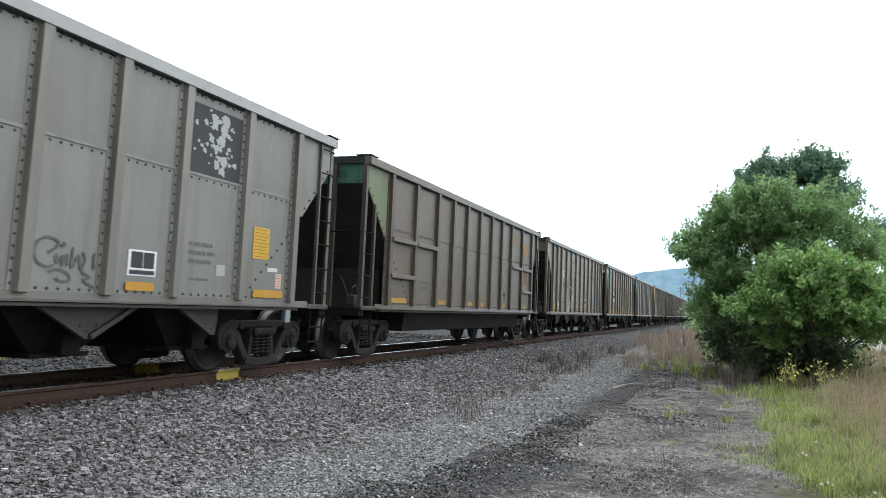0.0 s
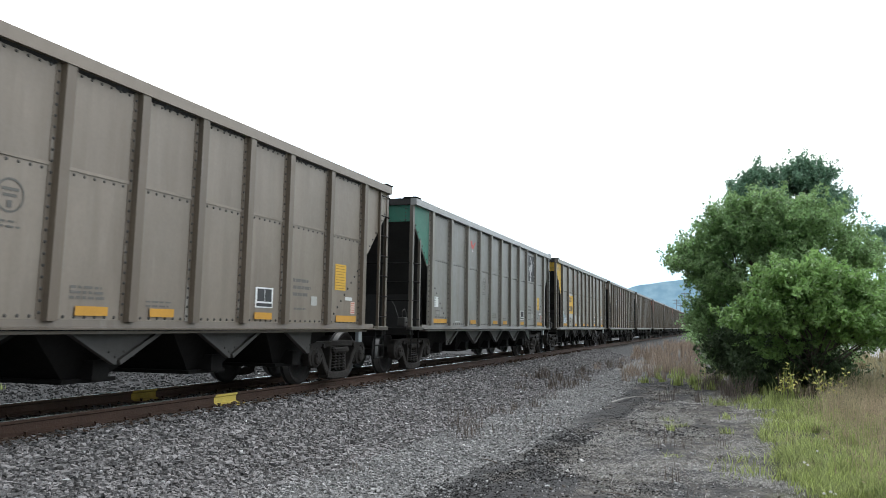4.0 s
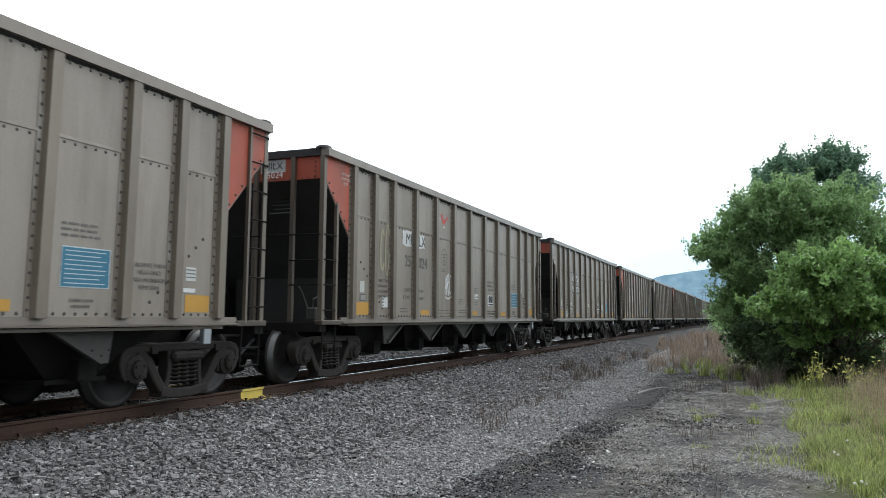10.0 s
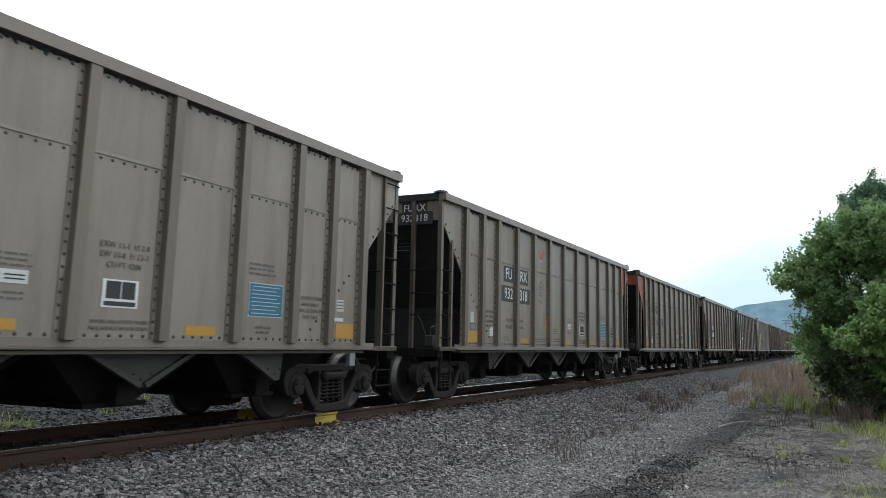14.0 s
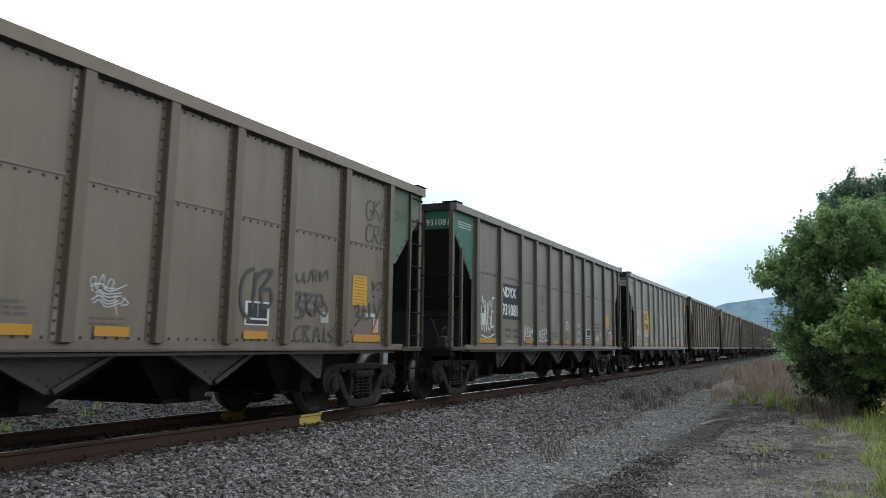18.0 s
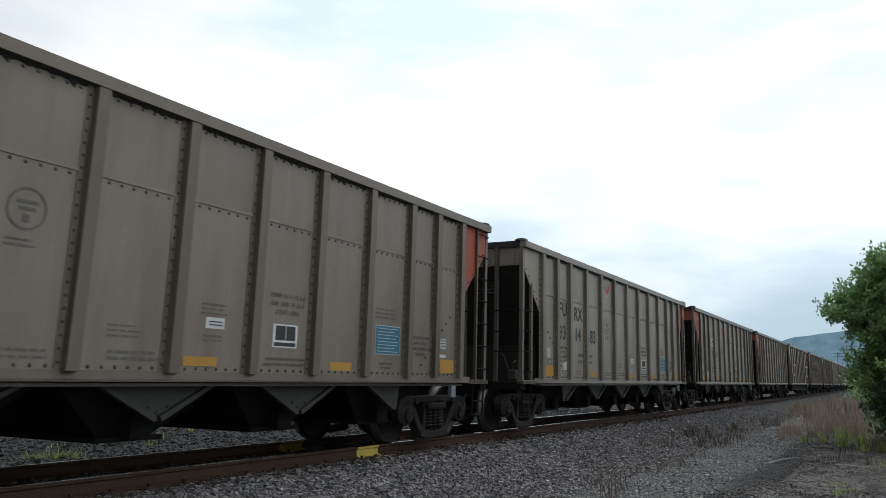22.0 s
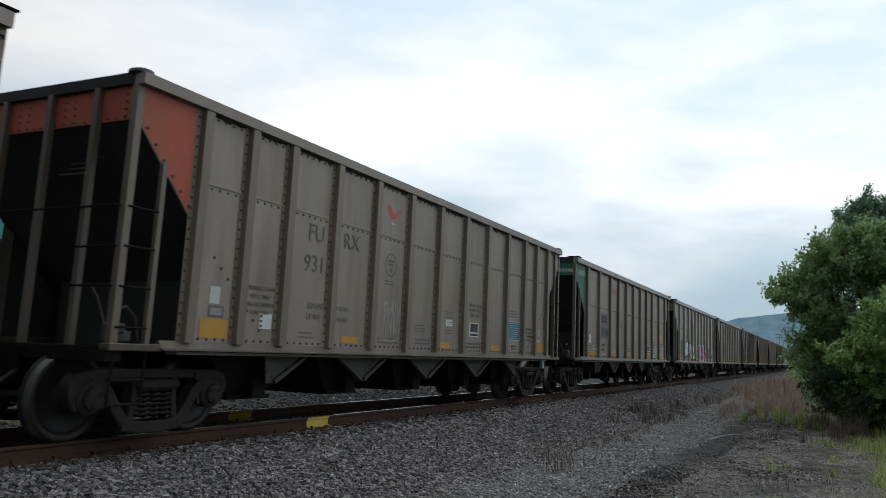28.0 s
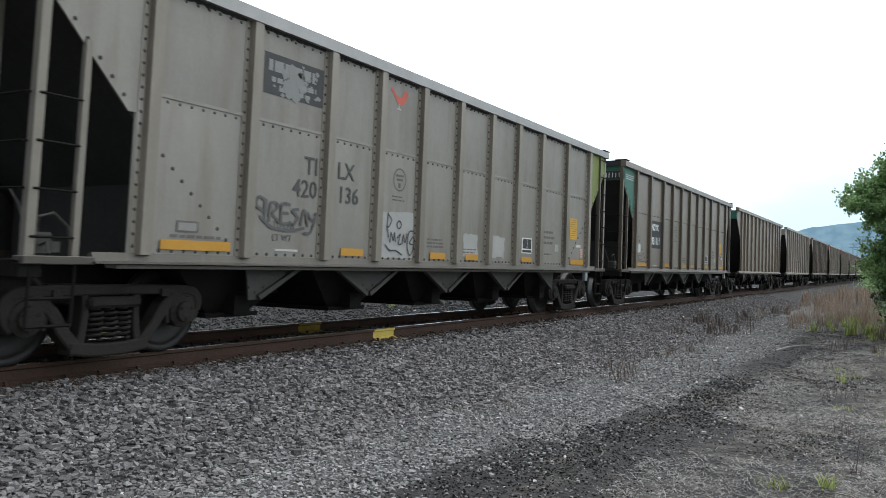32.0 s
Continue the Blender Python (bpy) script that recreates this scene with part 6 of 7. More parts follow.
    scribble(T[24], [[(2.86, 1.72), (2.74, 1.76), (2.70, 1.66), (2.82, 1.62), (2.86, 1.74), (2.84, 1.50)], [(2.92, 1.48), (2.94, 1.70), (3.08, 1.68), (2.98, 1.58), (3.12, 1.48)], [(3.28, 1.70), (3.14, 1.70), (3.14, 1.48), (3.30, 1.50)], [(3.14, 1.60), (3.26, 1.60)], [(3.44, 1.66), (3.32, 1.64), (3.42, 1.56), (3.34, 1.46)], [(3.48, 1.46), (3.54, 1.66), (3.62, 1.46)], [(3.60, 1.64), (3.70, 1.54), (3.78, 1.64), (3.68, 1.40), (3.54, 1.38)], [(2.76, 1.54), (2.98, 1.42), (3.3, 1.40), (3.56, 1.44)]], (0.10, 0.098, 0.096), 0.036)
    for y_ in (7.9, 8.95):
        torn(T[24], y_, 1.38, 0.52, 0.38, int(y_ * 10), (0.37, 0.36, 0.345), 0.0022, "pale smeared paint patch")
    for y_, z_, w_, h_ in ((1.85, 1.22, 1.12, 0.24), (4.54, 1.19, 0.62, 0.20), (6.79, 1.19, 0.58, 0.18), (7.93, 1.19, 0.56, 0.18), (10.21, 1.34, 0.60, 0.52), (11.35, 1.24, 0.50, 0.26), (11.75, 1.45, 0.34, 0.34), (12.70, 1.89, 0.50, 0.54), (12.94, 1.24, 0.95, 0.30)):
        torn(T[22], y_, z_, w_, h_, int(y_ * 10), (0.34, 0.33, 0.315), 0.0022, "pale cleaned patch round the markings")
    # the big spray-painted panels
    tag(T[23], 1.95, 1.85, 0.85, 0.34, (0.07, 0.068, 0.066), 0.05, 61, True, 5, False)
    tag(T[23], 1.95, 1.46, 0.95, 0.34, (0.075, 0.073, 0.07), 0.05, 62, True, 5, False)
    dark, white = (0.045, 0.05, 0.06), (0.57, 0.61, 0.64)
    for ctrl in ([(2.95, 1.55), (3.05, 1.85), (3.3, 2.0), (3.6, 2.0), (3.82, 2.0), (4.0, 1.9), (4.06, 1.68), (4.0, 1.45), (3.85, 1.36), (3.6, 1.34), (3.2, 1.25), (3.0, 1.32)],
                 [(4.10, 1.98), (4.15, 2.02), (4.2, 1.84), (4.28, 1.99), (4.42, 2.0), (4.52, 1.9), (4.53, 1.65), (4.46, 1.58), (4.58, 1.42), (4.57, 1.26), (4.46, 1.27), (4.38, 1.40), (4.26, 1.28), (4.1, 1.32)],
                 [(4.57, 1.9), (4.67, 1.98), (4.82, 1.88), (4.82, 1.65), (4.7, 1.51), (4.56, 1.5), (4.55, 1.7)],
                 [(4.9, 1.87), (5.02, 2.0), (5.18, 1.97), (5.24, 1.72), (5.2, 1.62), (5.3, 1.56), (5.32, 1.42), (5.2, 1.24), (4.9, 1.18), (4.67, 1.28), (4.64, 1.42), (4.82, 1.52), (4.86, 1.7)],
                 [(5.27, 1.72), (5.35, 1.86), (5.46, 1.83), (5.6, 1.87), (5.8, 1.78), (5.85, 1.6), (5.72, 1.51), (5.58, 1.48), (5.72, 1.33), (5.79, 1.22), (5.67, 1.13), (5.46, 1.2), (5.32, 1.4)],
                 [(5.85, 1.28), (6.0, 1.34), (6.08, 1.23), (6.0, 1.13), (5.88, 1.14)]):
        painted_letter(T[23], [(y_ + 0.03, z_ - 0.05) for y_, z_ in ctrl], dark, dark, True, 0.10, -0.004)
        painted_letter(T[23], ctrl, white, dark, True, 0.05, 0.003)
    lines = Shape()
    for c in ([(2.9, 1.7), (3.3, 1.68), (3.5, 1.65), (3.66, 1.5), (3.6, 1.35)], [(4.22, 1.54), (4.48, 1.58)], [(4.22, 1.54), (4.36, 1.42)], [(4.95, 1.63), (5.1, 1.66), (5.26, 1.64)], [(4.6, 1.5), (4.75, 1.52), (4.9, 1.46)], [(5.52, 1.49), (5.62, 1.5)]):
        stroke(lines, curve_points(c), 0.03, True, 0.012)
    part("spray_scrawl", lines.mesh("spray_scrawl", M_MARK), T[23], color=dark)["kind"] = "stuff"
    tag(T[23], 3.82, 1.76, 0.20, 0.10, dark, 0.02, 67, True, 2, False)
    tag(T[23], 3.84, 1.62, 0.14, 0.12, dark, 0.02, 68, True, 1)
    tag(T[23], 4.68, 1.76, 0.07, 0.14, dark, 0.02, 69, True, 1, False)
    tag(T[23], 6.82, 1.45, 0.72, 0.42, (0.05, 0.05, 0.052), 0.035, 63, True, 4)
    for ctrl in ([(7.64, 1.8), (7.9, 1.92), (8.14, 1.85), (8.18, 1.56), (8.08, 1.46), (8.28, 1.3), (8.3, 1.1), (7.95, 1.08), (7.68, 1.18), (7.64, 1.5)],
                 [(8.25, 1.82), (8.4, 1.9), (8.72, 1.84), (8.74, 1.6), (8.55, 1.52), (8.62, 1.3), (8.58, 1.1), (8.38, 1.1), (8.36, 1.45), (8.27, 1.6)],
                 [(8.84, 1.78), (9.02, 1.84), (9.22, 1.76), (9.18, 1.64), (9.06, 1.58), (9.32, 1.35), (9.32, 1.16), (8.98, 1.08), (8.73, 1.15), (8.8, 1.4), (8.78, 1.6)],
                 [(9.3, 1.82), (9.44, 1.88), (9.5, 1.6), (9.72, 1.72), (10.0, 1.85), (10.0, 1.7), (9.75, 1.54), (10.0, 1.36), (9.98, 1.14), (9.72, 1.1), (9.56, 1.3), (9.52, 1.08), (9.38, 1.14)]):
        painted_letter(T[23], ctrl, PINK, (0.66, 0.66, 0.68), True, 0.065, 0.002)
    pale = Shape()
    for c in ([(7.98, 1.28), (7.9, 1.45), (8.02, 1.5), (8.06, 1.35), (8.02, 1.12)], [(8.3, 1.5), (8.5, 1.42), (8.62, 1.46), (8.8, 1.36)], [(9.1, 1.62), (9.06, 1.5), (9.2, 1.4)], [(9.74, 1.54), (9.86, 1.58)]):
        stroke(pale, curve_points(c), 0.06, True, 0.012)
    part("spray_scrawl", pale.mesh("spray_scrawl", M_MARK), T[23], color=(0.60, 0.60, 0.63))["kind"] = "stuff"
    tag(T[23], 10.2, 1.55, 0.75, 0.70, (0.06, 0.065, 0.06), 0.07, 64, True, 3, False)
    outline_letters = [(10.98, 1.50, 0.23, 0.30, 0.0), (11.38, 1.55, 0.21, 0.31, 0.06), (11.76, 1.50, 0.22, 0.30, -0.05), (12.14, 1.48, 0.20, 0.27, 0.0)]
    bubble(T[23], outline_letters, (0.05, 0.05, 0.052), (0.05, 0.05, 0.052), True, 0.0)
    bubble(T[23], [(a, b, c * 0.72, d * 0.72, e) for a, b, c, d, e in outline_letters], (0.21, 0.20, 0.185), (0.19, 0.185, 0.17), True, 0.004)
    tag(T[23], 12.85, 1.48, 0.7, 0.42, (0.07, 0.075, 0.085), 0.04, 66, True, 5)
    bubble(T[23], [(12.9, 1.62, 0.22, 0.09, 0.0)], (0.55, 0.60, 0.64), (0.5, 0.54, 0.58), True)


mark_train()



# ---- loose stones ----
def stone_bed(name, label, zones, mat, seed, soft=False):
    """Crushed stones scattered over zones (x0, x1, y0, y1, count, size, lift), joined."""
    rng = np.random.default_rng(seed)
    block = np.array([(a, b, c) for a in (-1, 1) for b in (-1, 1) for c in (-1, 1)]) * 0.72
    tri = np.array([(0, 1, 3), (0, 3, 2), (4, 6, 7), (4, 7, 5), (0, 4, 5), (0, 5, 1), (2, 3, 7), (2, 7, 6), (0, 2, 6), (0, 6, 4), (1, 5, 7), (1, 7, 3)])
    vs, fs, base = [], [], 0
    for x0, x1, y0, y1, count, size, lift in zones:
        px = np.clip(rng.normal((x0 + x1) / 2, (x1 - x0) / 3.2, count), x0 - 0.5, x1 + 0.6) if soft else rng.uniform(x0, x1, count)
        py = rng.uniform(y0, y1, count)
        pz = np.array([rough_z(float(a), float(b)) for a, b in zip(px, py)])
        s = size * np.minimum(rng.lognormal(0, 0.32, count), 1.7)
        v = block[None] * (1 + rng.uniform(-0.60, 0.12, (count, 8, 3)))
        v = v * (s[:, None] * 0.5)[..., None] * rng.uniform(0.65, 1.35, (count, 1, 3)) * np.array([1.12, 0.92, 0.56])
        a = np.stack([rng.normal(0, 0.42, count), rng.uniform(0, 2 * np.pi, count)], -1)
        c, q = np.cos(a[:, 0]), np.sin(a[:, 0])
        v = np.stack([v[..., 0], v[..., 1] * c[:, None] - v[..., 2] * q[:, None], v[..., 1] * q[:, None] + v[..., 2] * c[:, None]], -1)
        c, q = np.cos(a[:, 1]), np.sin(a[:, 1])
        v = np.stack([v[..., 0] * c[:, None] - v[..., 1] * q[:, None], v[..., 0] * q[:, None] + v[..., 1] * c[:, None], v[..., 2]], -1)
        v += np.stack([px, py, pz + s * rng.uniform(-0.05, 0.42, count) + lift], -1)[:, None]
        vs.append(v.reshape(-1, 3))
        fs.append((tri[None] + (base + 8 * np.arange(count))[:, None, None]).reshape(-1, 3))
        base += 8 * count
    v, f = np.concatenate(vs), np.concatenate(fs)
    return joined(name, label, v, f, mat, "stones")


def joined(name, label, v, f, mat, category):
    """One object of kind stuff from arrays of vertices and equal-sided faces."""
    me = bpy.data.meshes.new(name)
    k = f.shape[1]
    me.vertices.add(len(v))
    me.vertices.foreach_set("co", v.astype(np.float32).ravel())
    me.loops.add(f.size)
    me.loops.foreach_set("vertex_index", f.astype(np.int32).ravel())
    me.polygons.add(len(f))
    me.polygons.foreach_set("loop_start", np.arange(0, f.size, k, dtype=np.int32))
    me.update(calc_edges=True)
    me.validate()
    me.polygons.foreach_set("use_smooth", [False] * len(me.polygons))
    me.materials.append(mat)
    return tagged(new(name, me), label, category, kind="stuff")


stone_bed("ballast", "coarse dark grey crushed-stone ballast on the track shoulder",
          [(0.95, 3.7, 2.5, 8, 16500, 0.047, 0), (0.95, 3.8, 8, 14, 15000, 0.052, 0), (0.95, 3.9, 14, 24, 12500, 0.055, 0), (0.86, 3.8, 24, 45, 11000, 0.056, 0),
           (0.95, 3.2, 5, 12, 4000, 0.026, 0)], M_STONE, 11)
stone_bed("sooty_ballast", "dark ballast between, beside and beyond the rails", [(0.9, 1.8, 2.5, 11, 1500, 0.042, 0.012), (0.9, 1.7, 11, 26, 1000, 0.055, 0.012), (-0.66, 0.66, 2, 16, 3500, 0.055, 0), (-3.2, -0.86, 3, 18, 6500, 0.055, 0), (-4, -0.86, 18, 45, 3000, 0.09, 0), (-9, -3, 6, 24, 6500, 0.07, 0), (-9, -3, 24, 40, 2000, 0.09, 0)], M_DARKSTONE, 16)
stone_bed("stained_ballast", "rust-stained brown ballast stones along the rail", [(0.84, 1.25, 2.5, 10, 3200, 0.036, 0.010), (0.84, 1.2, 10, 24, 2600, 0.050, 0.012), (0.84, 1.2, 24, 45, 900, 0.08, 0.01)], M_RUSTSTONE, 15)
stone_bed("gravel", "fine light grey gravel beside the ballast", [(3.3, 4.75, 2.6, 7, 7000, 0.031, 0), (3.3, 5.2, 7, 9.5, 5000, 0.032, 0), (4.7, 5.4, 4, 8, 700, 0.026, 0), (3.3, 5.45, 9.5, 16, 7500, 0.036, 0), (3.4, 5.6, 16, 32, 7500, 0.038, 0), (5.3, 8.4, 5, 14, 3600, 0.022, 0)], M_GRIT, 12)
stone_bed("pale_stones", "scattered white quartz stones in the grey ballast", [(1.2, 4.2, 2.5, 12, 110, 0.04, 0.006), (1.2, 5.4, 12, 28, 130, 0.042, 0.006), (4.2, 7.8, 5, 14, 90, 0.035, 0.005), (-7, -1.5, 6, 40, 40, 0.08, 0.01)], M_PALE, 13)
stone_bed("bark_chips", "dark chips of bark and wood on the dirt", [(5.9, 8.6, 4.5, 10, 70, 0.035, 0.002), (6.0, 8.8, 10, 19, 40, 0.04, 0.002)], M_BARK, 19)
stone_bed("painted_stones", "ballast stones splashed with yellow paint", [(0.86, 1.02, 10.3, 10.85, 26, 0.04, 0.012)], M_YELLOW, 17)
stone_bed("coal_bits", "spilled black coal fragments on the dirt strip", [(4.6, 6.1, 3.0, 8.5, 7000, 0.016, 0), (5.2, 6.5, 8.5, 13, 5000, 0.017, 0), (5.4, 7.4, 13, 26, 6500, 0.018, 0), (6.6, 7.6, 7.6, 9.0, 900, 0.014, 0), (6.4, 7.8, 12.6, 14.4, 1500, 0.016, 0)], M_COAL, 14, True)


# ---- grasses and weeds ----
def blades(name, label, patches, mat, seed, category="grass"):
    """Bent tapering blades: patches (x0, x1, y0, y1, count, height, width, lean)."""
    rng = np.random.default_rng(seed)
    vs, fs, base = [], [], 0
    for x0, x1, y0, y1, n, h, w, lean in patches:
        t = rng.random((max(8, n // 40), 2)) * np.array([x1 - x0, y1 - y0]) + np.array([x0, y0])
        tuft = rng.integers(0, len(t), n)
        pick = t[tuft] + rng.normal(0, 0.085, (n, 2)) * rng.lognormal(0, 0.45, len(t))[tuft][:, None]
        hh = h * np.clip(rng.lognormal(0, 0.38, len(t))[tuft] * rng.lognormal(0, 0.28, n), 0.3, 1.7)
        z = np.array([rough_z(float(a), float(b)) for a, b in pick]) - 0.02
        a = rng.uniform(0, 2 * np.pi, n)
        d = np.stack([np.cos(a), np.sin(a)], -1)
        s = np.stack([-np.sin(a), np.cos(a)], -1)
        ln = lean * hh * rng.uniform(0.2, 1.4, n)
        ww = (w * rng.uniform(0.7, 1.3, n))[:, None]
        p0 = np.concatenate([pick, z[:, None]], 1)
        mid = np.concatenate([pick + d * (ln * 0.35)[:, None], (z + hh * 0.6)[:, None]], 1)
        tip = np.concatenate([pick + d * ln[:, None], (z + hh)[:, None]], 1)
        s3 = np.concatenate([s, np.zeros((n, 1))], 1)
        v = np.stack([p0 - s3 * ww / 2, p0 + s3 * ww / 2, mid + s3 * ww * 0.4, mid - s3 * ww * 0.4, tip], 1).reshape(-1, 3)
        o = base + 5 * np.arange(n)
        fs.append(np.concatenate([np.stack([o, o + 1, o + 2], -1), np.stack([o, o + 2, o + 3], -1), np.stack([o + 3, o + 2, o + 4], -1)]))
        vs.append(v)
        base += 5 * n
    return joined(name, label, np.concatenate(vs), np.concatenate(fs), mat, category)


blades("green_grass", "fresh green tufted grass at the edge of the dirt strip", [(8.8, 9.6, 5.5, 8, 3600, 0.13, 0.008, 0.9), (8.7, 10.3, 8, 10, 4600, 0.14, 0.009, 1.0), (8.6, 9.1, 9, 13, 1500, 0.12, 0.009, 1.0), (8.5, 10.6, 10, 14.5, 5600, 0.145, 0.010, 1.0), (8.65, 10.8, 14.5, 17.5, 2600, 0.14, 0.011, 0.8), (8.35, 10.0, 17.5, 19.5, 1500, 0.15, 0.011, 0.7), (7.7, 8.3, 18.2, 19.2, 180, 0.12, 0.010, 0.7), (7.9, 8.3, 8.6, 12, 160, 0.10, 0.008, 0.8), (8.2, 12, 19, 30, 2000, 0.22, 0.02, 0.4), (7.0, 8.4, 22, 27, 900, 0.18, 0.016, 0.5), (5.6, 8.2, 24, 34, 1000, 0.22, 0.02, 0.4), (6.6, 8.5, 6, 16, 420, 0.09, 0.010, 0.9), (-9, -5, 8, 30, 160, 0.2, 0.02, 0.6), (-5.1, -4.3, 8.5, 9.3, 320, 0.13, 0.010, 0.9)], M_GRASS, 21)


def seed_heads(name, label, patches, mat, seed):
    """Thin bowed stalks, each with a loose head of small seeds: patches (x0, x1, y0, y1, count, height)."""
    rng = np.random.default_rng(seed)
    vs, fs, base = [], [], 0
    for x0, x1, y0, y1, n, h in patches:
        u = 1 - (1 - rng.random(n)) ** 1.6 * rng.uniform(0.4, 1.0, n)
        p = np.stack([x0 + (x1 - x0) * u, rng.uniform(y0, y1, n)], -1)
        z = np.array([rough_z(float(a), float(b)) for a, b in p]) - 0.02
        hh = h * rng.lognormal(0, 0.22, n)
        a = rng.uniform(0, 2 * np.pi, n)
        d = np.stack([np.cos(a), np.sin(a), np.zeros(n)], -1)
        sd = np.stack([-np.sin(a), np.cos(a), np.zeros(n)], -1) * 0.0022
        foot = np.concatenate([p, z[:, None]], 1)
        tip = foot + d * (0.3 * hh * rng.random(n))[:, None] + np.array([0, 0, 1.0]) * hh[:, None]
        quads = [np.stack([foot - sd, foot + sd, tip + 0.6 * sd, tip - 0.6 * sd], 1)]
        for i in range(7):
            c = tip + (foot - tip) * rng.uniform(-0.02, 0.26, (n, 1)) + rng.normal(0, 0.014, (n, 3))
            e = rng.normal(0, 1, (n, 3))
            e *= 0.011 / np.linalg.norm(e, axis=1, keepdims=True)
            g = np.cross(e, rng.normal(0, 1, (n, 3)))
            g *= 0.0045 / np.linalg.norm(g, axis=1, keepdims=True)
            quads.append(np.stack([c - e, c + g, c + e, c - g], 1))
        v = np.concatenate(quads).reshape(-1, 3)
        o = base + 4 * np.arange(len(v) // 4)
        vs.append(v)
        fs.append(np.stack([o, o + 1, o + 2, o + 3], -1))
        base += len(v)
    return joined(name, label, np.concatenate(vs), np.concatenate(fs), mat, "grass")


seed_heads("seeding_grass", "thin grass stalks with loose tan seed heads", [(8.9, 10.6, 8.5, 13, 800, 0.26), (9.0, 11.8, 12, 17, 3200, 0.33), (9.3, 14.0, 16, 24, 4200, 0.38)], M_SEED, 27)
blades("dry_grass", "dry straw-coloured meadow grass", [(8.6, 10.6, 8, 15, 2200, 0.11, 0.006, 1.1), (10.2, 12.5, 8, 14, 2600, 0.34, 0.005, 0.5), (9.3, 10.2, 9, 15, 350, 0.30, 0.004, 0.5), (9.5, 15, 14.5, 26, 7500, 0.42, 0.008, 0.45), (11, 22, 26, 48, 5000, 0.5, 0.03, 0.4)], M_STRAW, 22)
blades("tall_dry_grass", "tall reddish dry grass beside the far dirt strip", [(4.7, 7.6, 24.5, 33, 1100, 0.40, 0.009, 0.5), (4.6, 7.2, 30, 44, 1300, 0.5, 0.011, 0.45), (4.2, 6.5, 42, 75, 1600, 0.6, 0.022, 0.35), (3.3, 5.2, 30, 48, 700, 0.32, 0.012, 0.5), (3.0, 5.0, 46, 80, 1200, 0.4, 0.025, 0.4)], M_RUSSET, 23)
blades("dead_weeds", "dark dead weed stalks in the gravel", [(3.5, 4.4, 11, 20, 420, 0.17, 0.006, 0.6), (2.7, 4.2, 19, 36, 900, 0.24, 0.011, 0.5), (3.9, 4.1, 8.2, 8.4, 14, 0.18, 0.006, 0.6), (4.1, 4.3, 12.2, 12.6, 24, 0.26, 0.008, 0.5), (5.0, 5.3, 12, 14, 30, 0.2, 0.008, 0.5), (6.8, 8.0, 7, 13, 90, 0.25, 0.006, 0.6), (6.5, 8.2, 18, 22, 160, 0.22, 0.010, 0.6), (8.0, 9.8, 19.6, 21.5, 420, 0.42, 0.010, 0.5), (7.2, 8.6, 23, 25, 300, 0.35, 0.012, 0.5)], M_WEED, 24, "weeds")


def litter(name, label, patches, mat, seed):
    """Flat-lying dead stalks on the dirt."""
    rng = np.random.default_rng(seed)
    vs, fs, base = [], [], 0
    for x0, x1, y0, y1, n, l, w in patches:
        p = rng.random((n, 2)) * np.array([x1 - x0, y1 - y0]) + np.array([x0, y0])
        thick = np.array([noise.noise((1.1 * q[0], 0.55 * q[1], 5.0)) + 0.6 * noise.noise((3.1 * q[0], 2.0 * q[1], 7.0)) for q in p])
        p = p[thick > rng.uniform(-0.35, 0.25, n)]
        n = len(p)
        a = rng.normal(0.3, 0.9, n)
        d = np.stack([np.cos(a), np.sin(a)], -1) * (l * rng.lognormal(0, 0.4, n))[:, None] / 2
        s = np.stack([-np.sin(a), np.cos(a)], -1) * w / 2
        z = np.array([rough_z(float(q[0]), float(q[1])) for q in p])[:, None] + rng.uniform(0.004, 0.03, (n, 1))
        t = rng.uniform(-0.012, 0.012, (n, 1))
        v = np.stack([np.concatenate([p - d - s, z - t], 1), np.concatenate([p + d - s, z + t], 1), np.concatenate([p + d + s, z + t], 1), np.concatenate([p - d + s, z - t], 1)], 1).reshape(-1, 3)
        o = base + 4 * np.arange(n)
        fs.append(np.stack([o, o + 1, o + 2, o + 3], -1))
        vs.append(v)
        base += 4 * n
    return joined(name, label, np.concatenate(vs), np.concatenate(fs), mat, "dead grass")


litter("dead_grass_litter", "flattened pale dead grass on the dirt strip", [(6.0, 8.8, 4.5, 9, 14000, 0.042, 0.005), (6.1, 8.9, 9, 13, 15000, 0.05, 0.006), (6.2, 8.9, 13, 22, 12000, 0.075, 0.008), (7.5, 8.9, 6, 9.8, 6000, 0.045, 0.005), (6.2, 8.8, 5, 14, 700, 0.13, 0.006)], M_THATCH, 25)


def fallen_branch():
    s = Shape()
    s.tube([(5.65, 17.6, -0.54), (5.85, 18.3, -0.50), (6.0, 19.0, -0.52)], 0.019, 6, taper=0.009)
    s.tube([(5.85, 18.3, -0.50), (6.12, 18.5, -0.47)], 0.010, 5, taper=0.005)
    tagged(new("fallen_branch", s.mesh("fallen_branch", M_THATCH)), "bare pale fallen branch lying on the dirt", "branch")
    for x, y, a in ((5.6, 6.9, 20), (6.9, 8.2, 70), (7.5, 10.5, -30), (5.2, 9.6, 50)):
        t = Shape().tube([(0, -0.16, 0.012), (0.02, 0, 0.016), (0, 0.17, 0.012)], 0.008, 5, taper=0.004)
        ob = tagged(new("twig", t.mesh("twig", M_WEED)), "thin dark twig lying on the ground", "twig")
        ob.matrix_basis = pose(x, y, rough_z(x, y), 0, 0, a)


fallen_branch()


